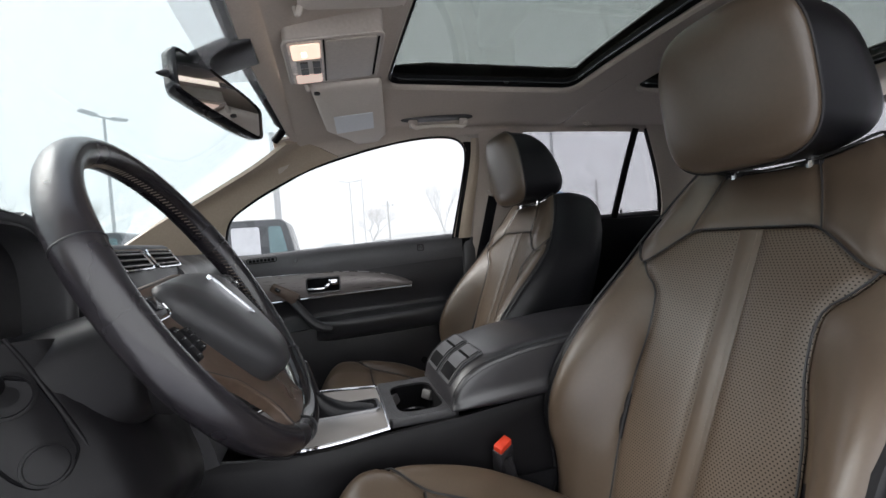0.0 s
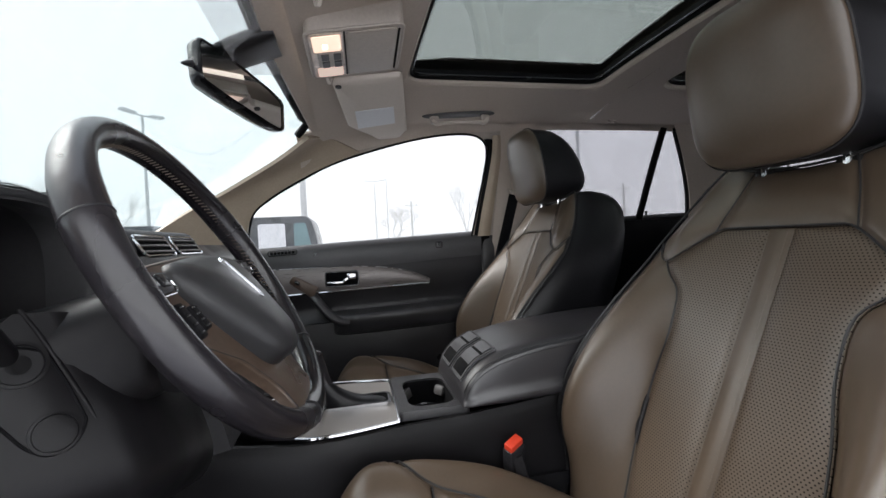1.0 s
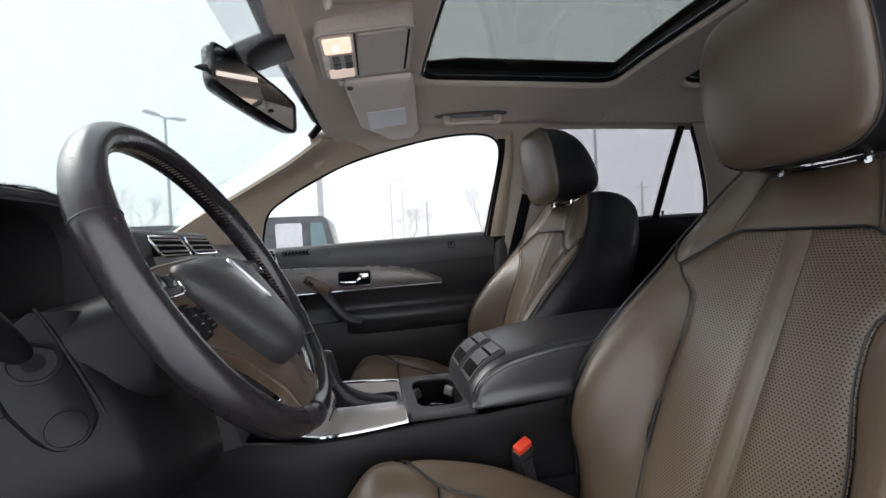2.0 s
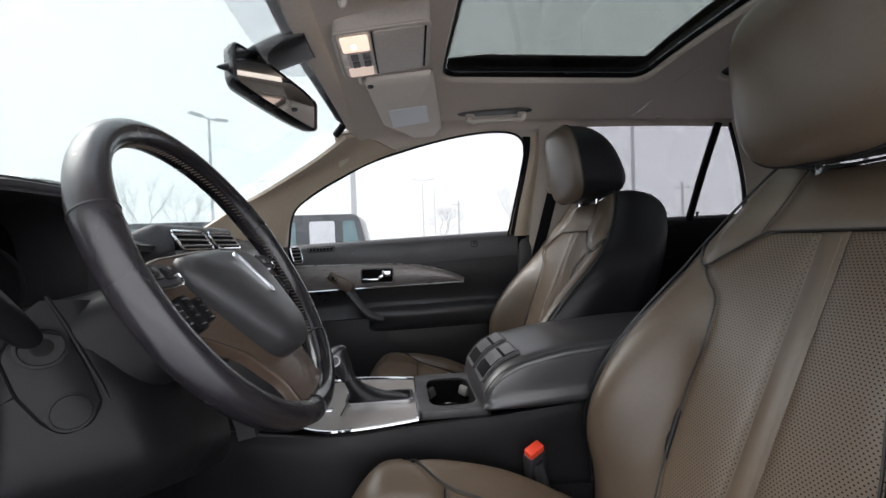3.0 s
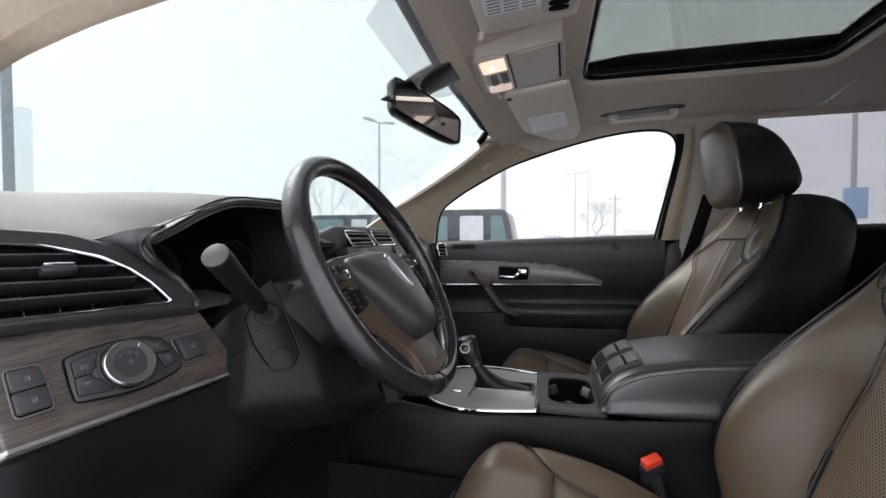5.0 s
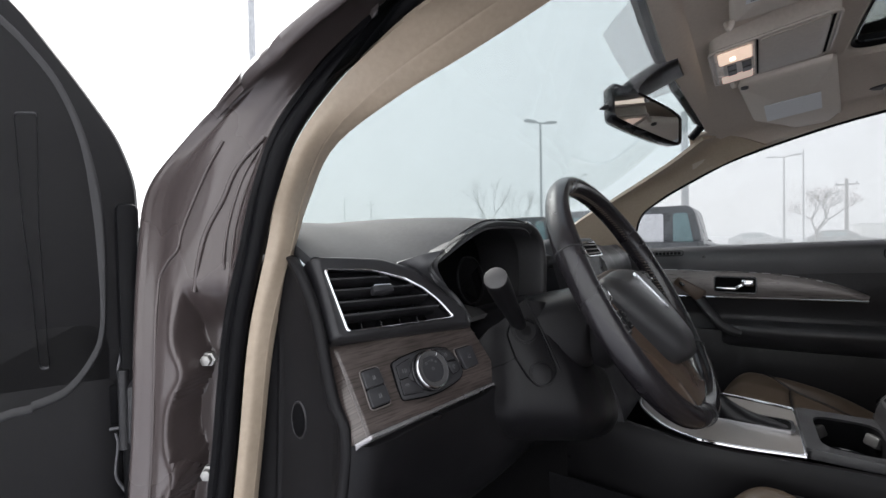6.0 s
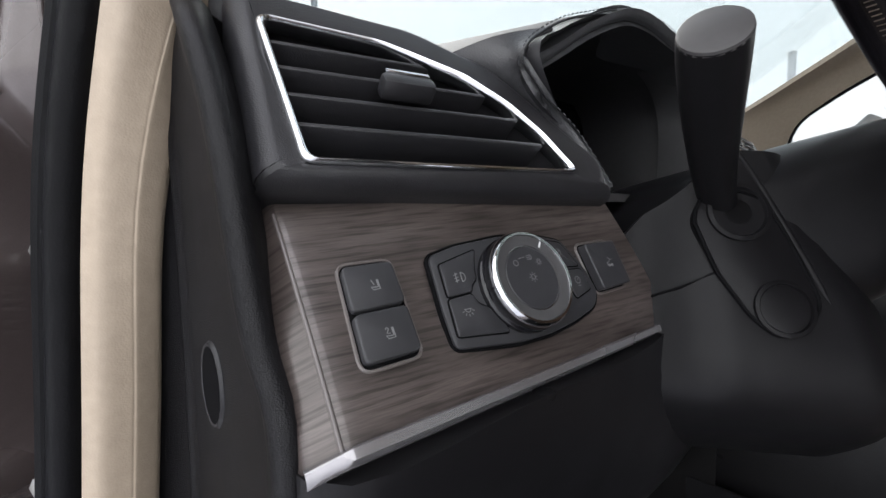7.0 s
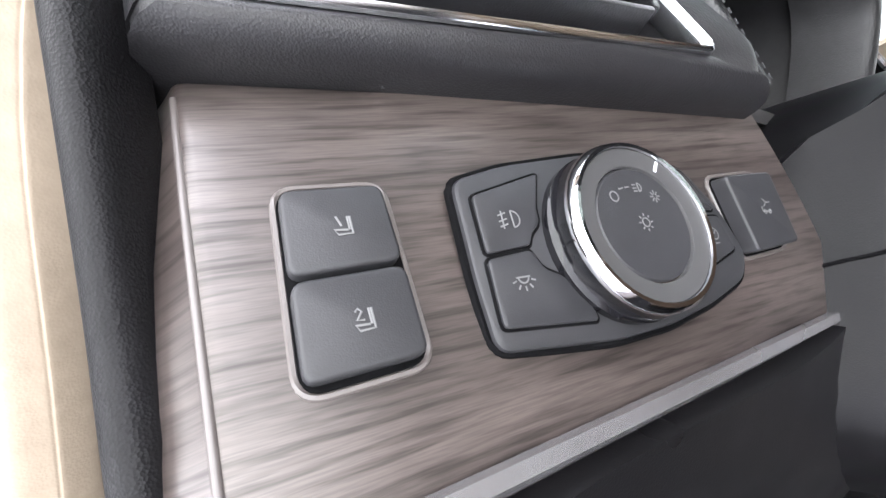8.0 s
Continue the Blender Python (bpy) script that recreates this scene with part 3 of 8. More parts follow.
hd = np.array([[(x, 0.078 + 0.035 * (1 - ((x - CX) / 0.55) ** 2) + dy, roof_z(x, 0.08) + dz) for x in np.linspace(CX - 0.55, CX + 0.55, 25)] for dy, dz in ((-0.03, 0.014), (0.0, 0.002), (0.025, -0.002), (0.038, 0.010), (0.040, 0.05))])
solid("windshield_header", slab(hd, 0.008), M["headliner"], "beige grey fabric edge above the windshield", "trim")
edge_h = [(x, 0.118 + 0.035 * (1 - ((x - CX) / 0.55) ** 2), roof_z(x, 0.08) + 0.010) for x in np.linspace(CX - 0.48, CX + 0.47, 25)]
solid("windshield_seal", tube([(-0.50, 0.16, 1.512)] + edge_h + [(0.575, 0.115, 1.558), (0.605, 0.15, 1.525)], 0.012, 8, 60), M["rubber"], "black edge band of the windshield", "seal")
# passenger A-pillar, window frame, door opening
win_top = [(0.365, 1.15), (0.335, 1.277), (0.262, 1.34), (0.150, 1.402), (0.028, 1.458), (-0.174, 1.516), (-0.33, 1.546), (-0.445, 1.552), (-0.505, 1.535), (-0.527, 1.49), (-0.518, 1.40), (-0.478, 1.17)]
win_line = [(side_x(z), y, z) for y, z in win_top]
rows = [
    [(0.62, 0.68, 1.17), (0.70, 0.55, 1.18), (0.815, 0.385, 1.15)],
    [(0.665, 0.52, 1.29), (0.72, 0.44, 1.295), (0.775, 0.345, 1.277)],
    [(0.685, 0.43, 1.345), (0.728, 0.36, 1.36), (0.755, 0.272, 1.345)],
    [(0.675, 0.33, 1.402), (0.720, 0.26, 1.418), (0.738, 0.165, 1.405)],
    [(0.645, 0.22, 1.462), (0.700, 0.15, 1.478), (0.722, 0.040, 1.462)],
    [(0.605, 0.12, 1.525), (0.665, 0.06, 1.54), (0.706, -0.05, 1.495)],
]
solid("pillar_a_right", sheet(rows, 7, 22, 0.012), M["beige"], "beige plastic trim on the windshield pillar", "pillar")
# roof rail between headliner and side windows
rail = []
for y, zt in ((0.155, 1.412), (0.07, 1.452), (-0.05, 1.497), (-0.174, 1.520), (-0.33, 1.55), (-0.50, 1.560), (-0.80, 1.568), (-1.2, 1.568), (-1.5, 1.555), (-2.0, 1.50)):
    xo = side_x(zt) - 0.004
    ix = CX + 0.55
    rail.append([(xo, y, zt), (xo - 0.008, y, zt + 0.02), ((xo + ix) / 2 + 0.012, y, (zt + roof_z(ix, y)) / 2 + 0.02), (ix, y, roof_z(ix, y) + 0.002)])
solid("roof_rail_right", sheet(rail, 8, 30, 0.01), M["headliner"], "beige grey roof rail lining above the doors", "trim")
# dark rubber run round the passenger window, and the beige strip of the B-pillar
solid("window_seal_right", tube(win_line[:1] + win_line, 0.0042, 6, 60), M["rubber"], "black rubber window seal", "seal")
bp = [[(side_x(z) - 0.012, y0, z), (side_x(z) - 0.024, (y0 + y1) / 2, z), (side_x(z) - 0.016, y1, z)] for y0, y1, z in ((-0.545, -0.575, 1.545), (-0.545, -0.580, 1.48), (-0.535, -0.575, 1.40), (-0.515, -0.56, 1.28), (-0.50, -0.55, 1.17))]
solid("pillar_b_strip", sheet(bp, 5, 14, 0.008), M["beige"], "pale beige strip along the middle pillar", "pillar")
bp2 = [[(side_x(z) - 0.008, y0, z), (side_x(z) - 0.035, (y0 + y1) / 2, z), (side_x(z) - 0.008, y1, z)] for y0, y1, z in ((-0.578, -0.76, 1.57), (-0.578, -0.78, 1.40), (-0.565, -0.80, 1.20), (-0.56, -0.80, 0.9), (-0.56, -0.80, 0.45))]
solid("pillar_b", sheet(bp2, 6, 12, 0.02), M["headliner"], "grey middle pillar trim", "pillar")
wp = [[(side_x(z) + 0.012, y0 + (-0.545 - y0) * f, z) for f in (0, 0.5, 1)] for z, y0 in ((1.14, 0.385), (1.28, 0.345), (1.36, 0.245), (1.43, 0.11), (1.50, -0.09), (1.56, -0.32))]
# the door's upper frame behind the lining, closing the space between glass and roof rail
ctr = np.array((-0.08, 1.30))
df = []
for k in (1.0, 1.10, 1.22):
    df.append([(side_x(z) + 0.004 + 0.02 * (k - 1), ctr[0] + (y - ctr[0]) * k, ctr[1] + (z - ctr[1]) * (k if z > 1.3 else 1.0)) for y, z in win_top])
solid("door_frame_right", sheet(df, 50, 4, 0.004), M["beige_hard"], "grey beige upper door frame", "trim")
w1 = solid("window_1", slab(np.array([spline(r, 8) for r in wp]), 0.004), M["side_glass"], "clear front passenger side window, shut", "window")
w1.visible_shadow = False

fr = [[(side_x(z) + 0.002, y - 0.002, z), (side_x(z) - 0.006, (y - 0.552) / 2, z), (side_x(z) - 0.004, -0.552, z)] for y, z in ((-0.512, 1.535), (-0.522, 1.515), (-0.527, 1.49), (-0.518, 1.40), (-0.497, 1.28), (-0.478, 1.15), (-0.478, 1.0))]
solid("window_frame_b", sheet(fr, 6, 24, 0.01), M["rubber"], "black frame behind the passenger window", "trim")

# rear door and rear side windows
rear = thing("door_2", (0.86, -1.1, 0.45), "dark rear passenger door with tinted glass, shut", "door", kind="structure")
rd = [[(0.83, -0.78, z) if i == 0 else (0.82 - 0.03 * (i == 1), -0.78 - 0.42 * i, z) for i in range(4)] for z in (0.45, 0.8, 1.0, 1.15, 1.205)]
part("door_panel", sheet(rd, 10, 12, 0.05), M["rubber"], rear, "black door lining")
part("sill_pad", tube([(0.80, -0.78, 1.205), (0.795, -1.2, 1.215), (0.79, -1.55, 1.22), (0.77, -1.95, 1.22)], 0.022, 8, 14, flat=0.6), M["black_soft"], rear)
part("lock_knob", lathe([(0.004, 0), (0.004, 0.012), (0.006, 0.014), (0.006, 0.022), (0.003, 0.024)], Matrix.Translation((0.785, -1.275, 1.222)), 10), M["black"], rear)
rp = np.array([[(side_x(z) + 0.015, y, z) for y in np.linspace(-0.74, -2.0, 8)] for z in np.linspace(1.19, 1.59, 6)])
part("pane", slab(rp, 0.004), M["privacy"], rear, "grey tinted privacy glass")
part("divider", tube([(side_x(1.21) - 0.004, -1.232, 1.21), (side_x(1.4) - 0.004, -1.258, 1.40), (side_x(1.58) - 0.004, -1.288, 1.58)], 0.016, 8, 12, flat=0.7), M["rubber"], rear, "black glass divider")
part("frame_edge", tube([(side_x(1.58) - 0.004, -1.345, 1.585), (side_x(1.5) - 0.004, -1.388, 1.50), (side_x(1.4) - 0.004, -1.435, 1.40), (side_x(1.3) - 0.004, -1.472, 1.30), (side_x(1.21) - 0.004, -1.49, 1.21)], 0.018, 8, 14), M["rubber"], rear)
cp = [[(side_x(z) - 0.012, y, z), (side_x(z) - 0.04, y - 0.05, z), (side_x(z) - 0.06, y - 0.13, z), (side_x(z) - 0.07, -1.76, z)] for z, y in ((0.45, -1.48), (0.9, -1.48), (1.2, -1.478), (1.3, -1.462), (1.4, -1.425), (1.5, -1.378), (1.60, -1.325))]
solid("pillar_c_right", sheet(cp, 8, 14, 0.02), M["headliner"], "grey rear pillar lining", "pillar")
# a rear seat back, hardly lit, and the rear window beyond it
rs = thing("rear_bench", (CX, -1.5, 0.6), "black leather rear bench seat in the shade", "seat")
for nm, x in (("bench_back", -0.27), ("bench_back", 0.39)):
    part(nm, rbox((x, -1.48, 0.92), (0.60, 0.16, 0.56), 0.06, pose(0, 0, 0, -14), 3), M["leather_black"], rs)
    part("bench_cushion", rbox((x, -1.18, 0.68), (0.60, 0.50, 0.16), 0.06, None, 3), M["leather_black"], rs)
tg = np.array([[(x, -2.12 + 0.5 * (z - 1.12), z) for x in np.linspace(-0.6, 0.72, 6)] for z in np.linspace(1.12, 1.56, 5)])
solid("window_2", slab(tg, 0.004), M["privacy"], "grey tinted rear window", "window")

# the driver's side behind the open door: middle pillar, shut rear door, roof rail
solid("pillar_b_left", sheet([[(-0.70 + 0.24 * max(0.0, z - 1.15), y, z) for y in (-0.60, -0.68, -0.78)] for z in (0.42, 0.8, 1.15, 1.40, 1.60)], 6, 12, 0.03), M["headliner"], "grey middle pillar beside the driver seat", "pillar")
rear_l = thing("door_3", (-0.75, -1.4, 0.45), "dark rear door behind the driver, shut", "door", kind="structure")
part("door_panel", sheet([[(-0.71, y, z) for y in (-0.77, -1.2, -1.7, -2.12)] for z in (0.42, 0.8, 1.05, 1.20)], 8, 8, 0.04), M["black"], rear_l)
part("pane", slab(np.array([[(-0.70 + 0.24 * (z - 1.15), y, z) for y in np.linspace(-0.76, -2.12, 6)] for z in np.linspace(1.19, 1.60, 4)]), 0.004), M["privacy"], rear_l, "grey tinted privacy glass")
solid("roof_rail_left", sheet([[(-0.60, y, 1.56), (-0.56, y, 1.60), (CX - 0.55, y, roof_z(CX - 0.55, y) + 0.002)] for y in (-0.45, -0.9, -1.4, -2.1)], 6, 10, 0.02), M["headliner"], "beige grey roof rail lining on the driver's side", "trim")

OFFSET = DRIVER_SIDE
# driver's side: beige pillar trim down to the floor, seal, painted jamb
outer = [(-0.765, 0.50, 0.42), (-0.750, 0.490, 0.8), (-0.737, 0.472, 1.00), (-0.728, 0.462, 1.12), (-0.714, 0.446, 1.216), (-0.704, 0.436, 1.279), (-0.684, 0.425, 1.344), (-0.657, 0.380, 1.410), (-0.645, 0.306, 1.450), (-0.638, 0.236, 1.473), (-0.613, 0.073, 1.524), (-0.583, -0.148, 1.568), (-0.557, -0.5, 1.586)]
inner = [(-0.728, 0.51, 0.42), (-0.714, 0.497, 0.8), (-0.702, 0.479, 1.00), (-0.693, 0.464, 1.12), (-0.660, 0.470, 1.222), (-0.607, 0.510, 1.285), (-0.628, 0.428, 1.345), (-0.605, 0.344, 1.395), (-0.56, 0.262, 1.445), (-0.515, 0.172, 1.50), (-0.485, 0.06, 1.56), (-0.49, -0.15, 1.585), (-0.49, -0.5, 1.595)]
prow = []
for a, b in zip(outer, inner):
    a, b = np.array(a), np.array(b)
    bulge = np.array((0.004, -0.016, 0.006)) * min(1.0, np.linalg.norm(b - a) / 0.06)
    dip = 0.28 * min(1.0, max(0.0, (np.linalg.norm(b - a) - 0.078) / 0.02))
    prow.append([a, a * 0.85 + b * 0.15 + bulge * 0.8, a * 0.55 + b * 0.45 + bulge, a * 0.48 + b * 0.52 + bulge * (1 - dip), a * 0.42 + b * 0.58 + bulge * (1 - 0.5 * dip), a * 0.12 + b * 0.88 + bulge * 0.5, b])
solid("pillar_a_left", sheet(prow, 25, 60, -0.014), M["beige"], "beige plastic trim on the driver's windshield pillar", "pillar")
seal_path = [np.array(a) + d for a, d in zip(outer, [(-0.004, 0.013, 0.004)] * 5 + [(-0.003, 0.010, 0.009)] * 3 + [(-0.002, 0.007, 0.013)] * 5)]
solid("door_seal_left", join(tube(seal_path, [0.0085] * 4 + [0.009] + [0.0105] * 8, 10, 80), tube([p + np.array((-0.004, 0.013, 0.005)) for p in seal_path], 0.0075, 8, 80)), M["rubber"], "black rubber door seal", "seal")
sil = [(-0.815, 0.610, 0.42), (-0.810, 0.610, 0.8), (-0.800, 0.602, 1.02), (-0.793, 0.610, 1.12), (-0.780, 0.630, 1.215), (-0.763, 0.642, 1.298), (-0.743, 0.575, 1.357), (-0.731, 0.50, 1.395), (-0.722, 0.42, 1.423), (-0.714, 0.335, 1.451), (-0.68, 0.09, 1.52), (-0.655, -0.15, 1.565), (-0.63, -0.5, 1.585)]
jrow = []
for s0, s1 in zip(seal_path, sil):
    a, b = np.array(s0) + (-0.006, 0.016, 0.006), np.array(s1)
    w = np.linalg.norm(b - a)
    out = np.array((-0.8, -0.55, 0.15))
    k = min(1.0, w / 0.16)
    prof = [(0, 0.0), (0.10, -0.008), (0.20, -0.002), (0.30, 0.004), (0.45, 0.006), (0.60, 0.006), (0.72, 0.002), (0.84, 0.003), (0.93, 0.004), (1.0, -0.006)]
    jrow.append([a * (1 - f) + b * f + out * h * k for f, h in prof])
JN = 84
jamb = np.array([spline(r, JN) for r in jrow])
jamb = spline(jamb, 220)
for row in jamb:
    for i, f in enumerate(np.linspace(0, 1, JN)):
        z = row[i][2]
        lip_f = 0.48 - 0.10 * math.exp(-(((z - 1.075) / 0.026) ** 2)) - 0.10 * math.exp(-(((z - 0.955) / 0.026) ** 2))
        sunk = 0.052 * float(smooth01((1.185 - z) / 0.07)) * float(smooth01((lip_f - f) / 0.040)) * float(smooth01(f / 0.03)) - 0.004 * math.exp(-(((f - lip_f - 0.025) / 0.022) ** 2)) * float(smooth01((1.185 - z) / 0.07))
        row[i] = row[i] + np.array((0.8, 0.55, 0.0)) * sunk
jamb_ob = solid("pillar_jamb_left", slab(jamb, 0.01), M["paint"], "brown metallic painted door jamb with pressed folds", "door jamb", smooth=60)
J = jamb.reshape(-1, 3)
out = np.array((-0.8, -0.55, 0.15)) / 0.982


def laid(p):
    """The point of the jamb's sheet that lies behind or before p."""
    d = J - np.array(p)
    along = d @ out
    return np.array(p) + out * along[np.argmin(np.linalg.norm(d - along[:, None] * out, axis=1))]


for r, fold in (
        (0.0020, [(-0.7225, 0.5140, 1.349), (-0.7310, 0.5300, 1.3205), (-0.7420, 0.5435, 1.285), (-0.7545, 0.5540, 1.244), (-0.7590, 0.5560, 1.221), (-0.7640, 0.5680, 1.207), (-0.7700, 0.5800, 1.188), (-0.7745, 0.5785, 1.163), (-0.7790, 0.5755, 1.130), (-0.7850, 0.5705, 1.040), (-0.7890, 0.5722, 0.960), (-0.7920, 0.5755, 0.915)]),
        (0.0016, [(-0.7310, 0.5075, 1.150), (-0.7300, 0.5050, 1.200), (-0.7265, 0.5030, 1.240), (-0.7165, 0.4971, 1.283), (-0.7060, 0.4880, 1.316), (-0.6945, 0.4740, 1.3435), (-0.7010, 0.4800, 1.318), (-0.7100, 0.4900, 1.283), (-0.7180, 0.4975, 1.245), (-0.7225, 0.5005, 1.205), (-0.7245, 0.5020, 1.170)]),
        (0.0030, [(-0.6925, 0.4734, 1.3530), (-0.7166, 0.4954, 1.3162), (-0.7310, 0.5060, 1.278), (-0.7400, 0.5225, 1.240), (-0.7470, 0.5285, 1.205), (-0.7496, 0.5340, 1.170)])):
    part("pressed_fold", tube([laid(p) + out * 0.0004 for p in fold], r, 8, 80), M["paint"], jamb_ob, "raised fold", 60)

# ---- dashboard ----


def lerp(tab, v):
    k = np.array(tab)
    return float(np.interp(v, k[:, 0], k[:, 1]))


dash = thing("dashboard", (-0.3, 0.5, 0.8), "black soft dashboard with a hooded instrument binnacle and wood veneer panel", "dashboard")


def dash_section(x):
    """Profile of the dash top across the car, front to back."""
    hood = math.exp(-(((x + 0.335) / 0.155) ** 4))
    left = smooth01((-x - 0.50) / 0.18)
    right = smooth01((x + 0.10) / 0.35)
    lip_y = 0.365 + 0.060 * left - 0.035 * hood + 0.02 * right
    lip_z = 1.185 + 0.020 * left + 0.066 * hood - 0.035 * right
    mid_z = 1.250 + 0.004 * left + 0.010 * hood - 0.034 * right
    far_y = 0.86 - 0.24 * (abs(x - CX) / 0.75) ** 2
    return [(x, far_y, 1.205), (x, 0.82 * far_y + 0.18 * lip_y, mid_z - 0.012), (x, 0.60 * far_y + 0.4 * lip_y, mid_z + 0.006), (x, 0.25 * far_y + 0.75 * lip_y, lip_z * 0.65 + mid_z * 0.35 + 0.012), (x, lip_y + 0.008, lip_z + 0.006), (x, lip_y - 0.001, lip_z - 0.001), (x, lip_y + 0.004, lip_z - 0.008 + 0.004 * hood)]


xs = [-0.669, -0.662, -0.64, -0.60, -0.56, -0.52, -0.49, -0.46, -0.42, -0.38, -0.335, -0.29, -0.25, -0.21, -0.18, -0.15, -0.11, -0.05, 0.06, 0.2, 0.4, 0.6, 0.76]
part("top_pad", sheet([dash_section(x) for x in xs], 16, 74, -0.012), M["pad"], dash, "black soft-touch top pad", 60)
# binnacle cavity and cluster
arch = [(-0.536, 1.190), (-0.510, 1.210), (-0.46, 1.233), (-0.40, 1.248), (-0.335, 1.254), (-0.285, 1.252), (-0.240, 1.241), (-0.205, 1.213), (-0.192, 1.16), (-0.205, 1.11), (-0.265, 1.08), (-0.34, 1.075), (-0.42, 1.08), (-0.475, 1.10), (-0.500, 1.145)]
loops = []
for y, s in ((0.350, 1.012), (0.336, 1.006), (0.340, 0.990), (0.47, 0.94)):
    loops.append(spline([(-0.335 + (x + 0.335) * s, y + 0.12 * (1.19 - z) * 0.0, 1.155 + (z - 1.155) * s) for x, z in arch], 60, True))
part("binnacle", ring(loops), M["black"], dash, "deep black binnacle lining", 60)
cl = rounded([(-0.54, 1.03), (-0.13, 1.03), (-0.13, 1.235), (-0.20, 1.25), (-0.48, 1.25), (-0.54, 1.22)], 0.03)
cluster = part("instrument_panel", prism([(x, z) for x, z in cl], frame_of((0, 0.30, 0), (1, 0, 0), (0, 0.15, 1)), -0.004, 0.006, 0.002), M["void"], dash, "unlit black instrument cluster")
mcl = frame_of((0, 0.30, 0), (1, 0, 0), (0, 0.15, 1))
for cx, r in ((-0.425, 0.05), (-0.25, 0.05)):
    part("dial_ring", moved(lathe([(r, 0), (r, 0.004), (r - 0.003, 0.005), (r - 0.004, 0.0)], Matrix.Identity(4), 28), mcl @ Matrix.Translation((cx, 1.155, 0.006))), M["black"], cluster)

# Closes the gap on the right; coloured as shade, darker than the lining.
part("binnacle_wall", slab(np.array([[(x, y, z) for x, y in ((-0.200, 0.345), (-0.188, 0.40), (-0.186, 0.48), (-0.188, 0.60))] for z in (1.02, 1.10, 1.16, 1.196)]), 0.006), M["void"], dash, "right wall of the binnacle with shade as its colour")
lip_r = [(-0.200, 0.331, 1.02), (-0.200, 0.328, 1.12), (-0.201, 0.326, 1.174), (-0.208, 0.327, 1.212), (-0.232, 0.330, 1.240), (-0.270, 0.334, 1.254)]
part("binnacle_lip", sheet([[(x - 0.004, y + 0.050, z - 0.002), (x - 0.002, y + 0.012, z), (x, y + 0.002, z), (x + 0.005, y, z + 0.001), (x + 0.009, y + 0.006, z + 0.002), (x + 0.010, y + 0.05, z + 0.002)] for x, y, z in lip_r], 16, 26, 0.003), M["black_soft"], dash, "soft right lip of the binnacle", 60)
# left vent housing, chrome frame, slats
vo = np.array((-0.667, 0.368, 1.1255))
vu = np.array((-0.525, 0.322, 1.1225)) - vo
vv = np.array((-0.667, 0.405, 1.1925)) - vo
MV = frame_of(tuple(vo), tuple(vu), tuple(vv))
VW, VH = float(np.linalg.norm(vu)), 0.073
vent_out = rounded([(0.0005, -0.001), (VW + 0.002, 0.0), (VW - 0.014, 0.025), (VW - 0.032, 0.044), (VW - 0.057, 0.0605), (VW - 0.085, 0.069), (0.045, 0.0740), (-0.0125, 0.0765)], 0.005)


def scaled(poly, d):
    c = np.mean(poly, axis=0)
    return [tuple(c + (np.array(p) - c) * (1 + d / max(1e-6, np.linalg.norm(np.array(p) - c)))) for p in poly]


hous = rounded([(-0.019, -0.0095), (VW + 0.026, -0.013), (VW + 0.034, 0.004), (VW + 0.006, 0.034), (VW - 0.014, 0.060), (VW - 0.034, 0.078), (0.062, 0.094), (-0.026, 0.096)], 0.010)
hsp = list(map(tuple, spline(hous, 60, True)))
big = np.array(on_plane(spline(hous, 60, True), MV, -0.045))
mids = [np.array(on_plane(scaled(hsp, d), MV, h)) for d, h in ((0.0, -0.011), (-0.0012, -0.006), (-0.0040, -0.0020), (-0.0085, 0.0008))]
top = np.array(on_plane(scaled(hsp, -0.011), MV, 0.0012))
hole = np.array(on_plane(scaled(list(map(tuple, spline(vent_out, 60, True))), 0.001), MV, 0.0))
deep = np.array(on_plane(scaled(list(map(tuple, spline(vent_out, 60, True))), -0.002), MV, -0.045))
vent = part("left_air_vent", ring([big, *mids, top, hole, deep]), M["black"], dash, "black air vent with a chrome frame", 50)
part("vent_back", prism(vent_out, MV, -0.047, -0.044), M["void"], vent)
chr_in = on_plane(scaled(vent_out, -0.0030), MV, 0.0006)
chr_o = on_plane(scaled(vent_out, 0.0014), MV, 0.0004)
chr_t = on_plane(scaled(vent_out, -0.0006), MV, 0.0034)
chr_d = on_plane(scaled(vent_out, -0.0032), MV, -0.006)
part("chrome_frame", ring([chr_o, on_plane(scaled(vent_out, 0.0010), MV, 0.0024), chr_t, on_plane(scaled(vent_out, -0.0022), MV, 0.0026), chr_in, chr_d]), M["chrome_soft"], vent, "bright chrome frame", 60)
for v in (0.0180, 0.0340, 0.0490, 0.0635):
    x0, w = -0.010 * v / 0.0755, float(np.interp(v, (0.0, 0.025, 0.044, 0.0605, 0.069), (VW, VW - 0.014, VW - 0.032, VW - 0.057, VW - 0.085))) - 0.003
    a = MV @ Matrix.Translation(((x0 + w) / 2, v, -0.012)) @ pose(0, 0, 0, -8)
    w -= x0
    part("slat", moved(rbox((0, 0, 0), (w - 0.002, 0.0027, 0.022), 0.0009), a), M["black"], vent)
for f in (0.22, 0.40, 0.58, 0.76):
    h = 0.058 - 0.035 * max(0, f - 0.5) * 2
    part("rear_vane", moved(rbox((0, 0, 0), (0.0014, h, 0.014), 0.0005), MV @ Matrix.Translation((VW * f, h / 2 + 0.003, -0.034))), M["black_gloss"], vent)
tab = MV @ Matrix.Translation((0.0555, 0.0455, 0.001)) @ pose(0, 0, 0, -15)
part("vent_tab", moved(rbox((0, -0.0005, 0), (0.029, 0.0095, 0.012), 0.003), tab), M["black"], vent)
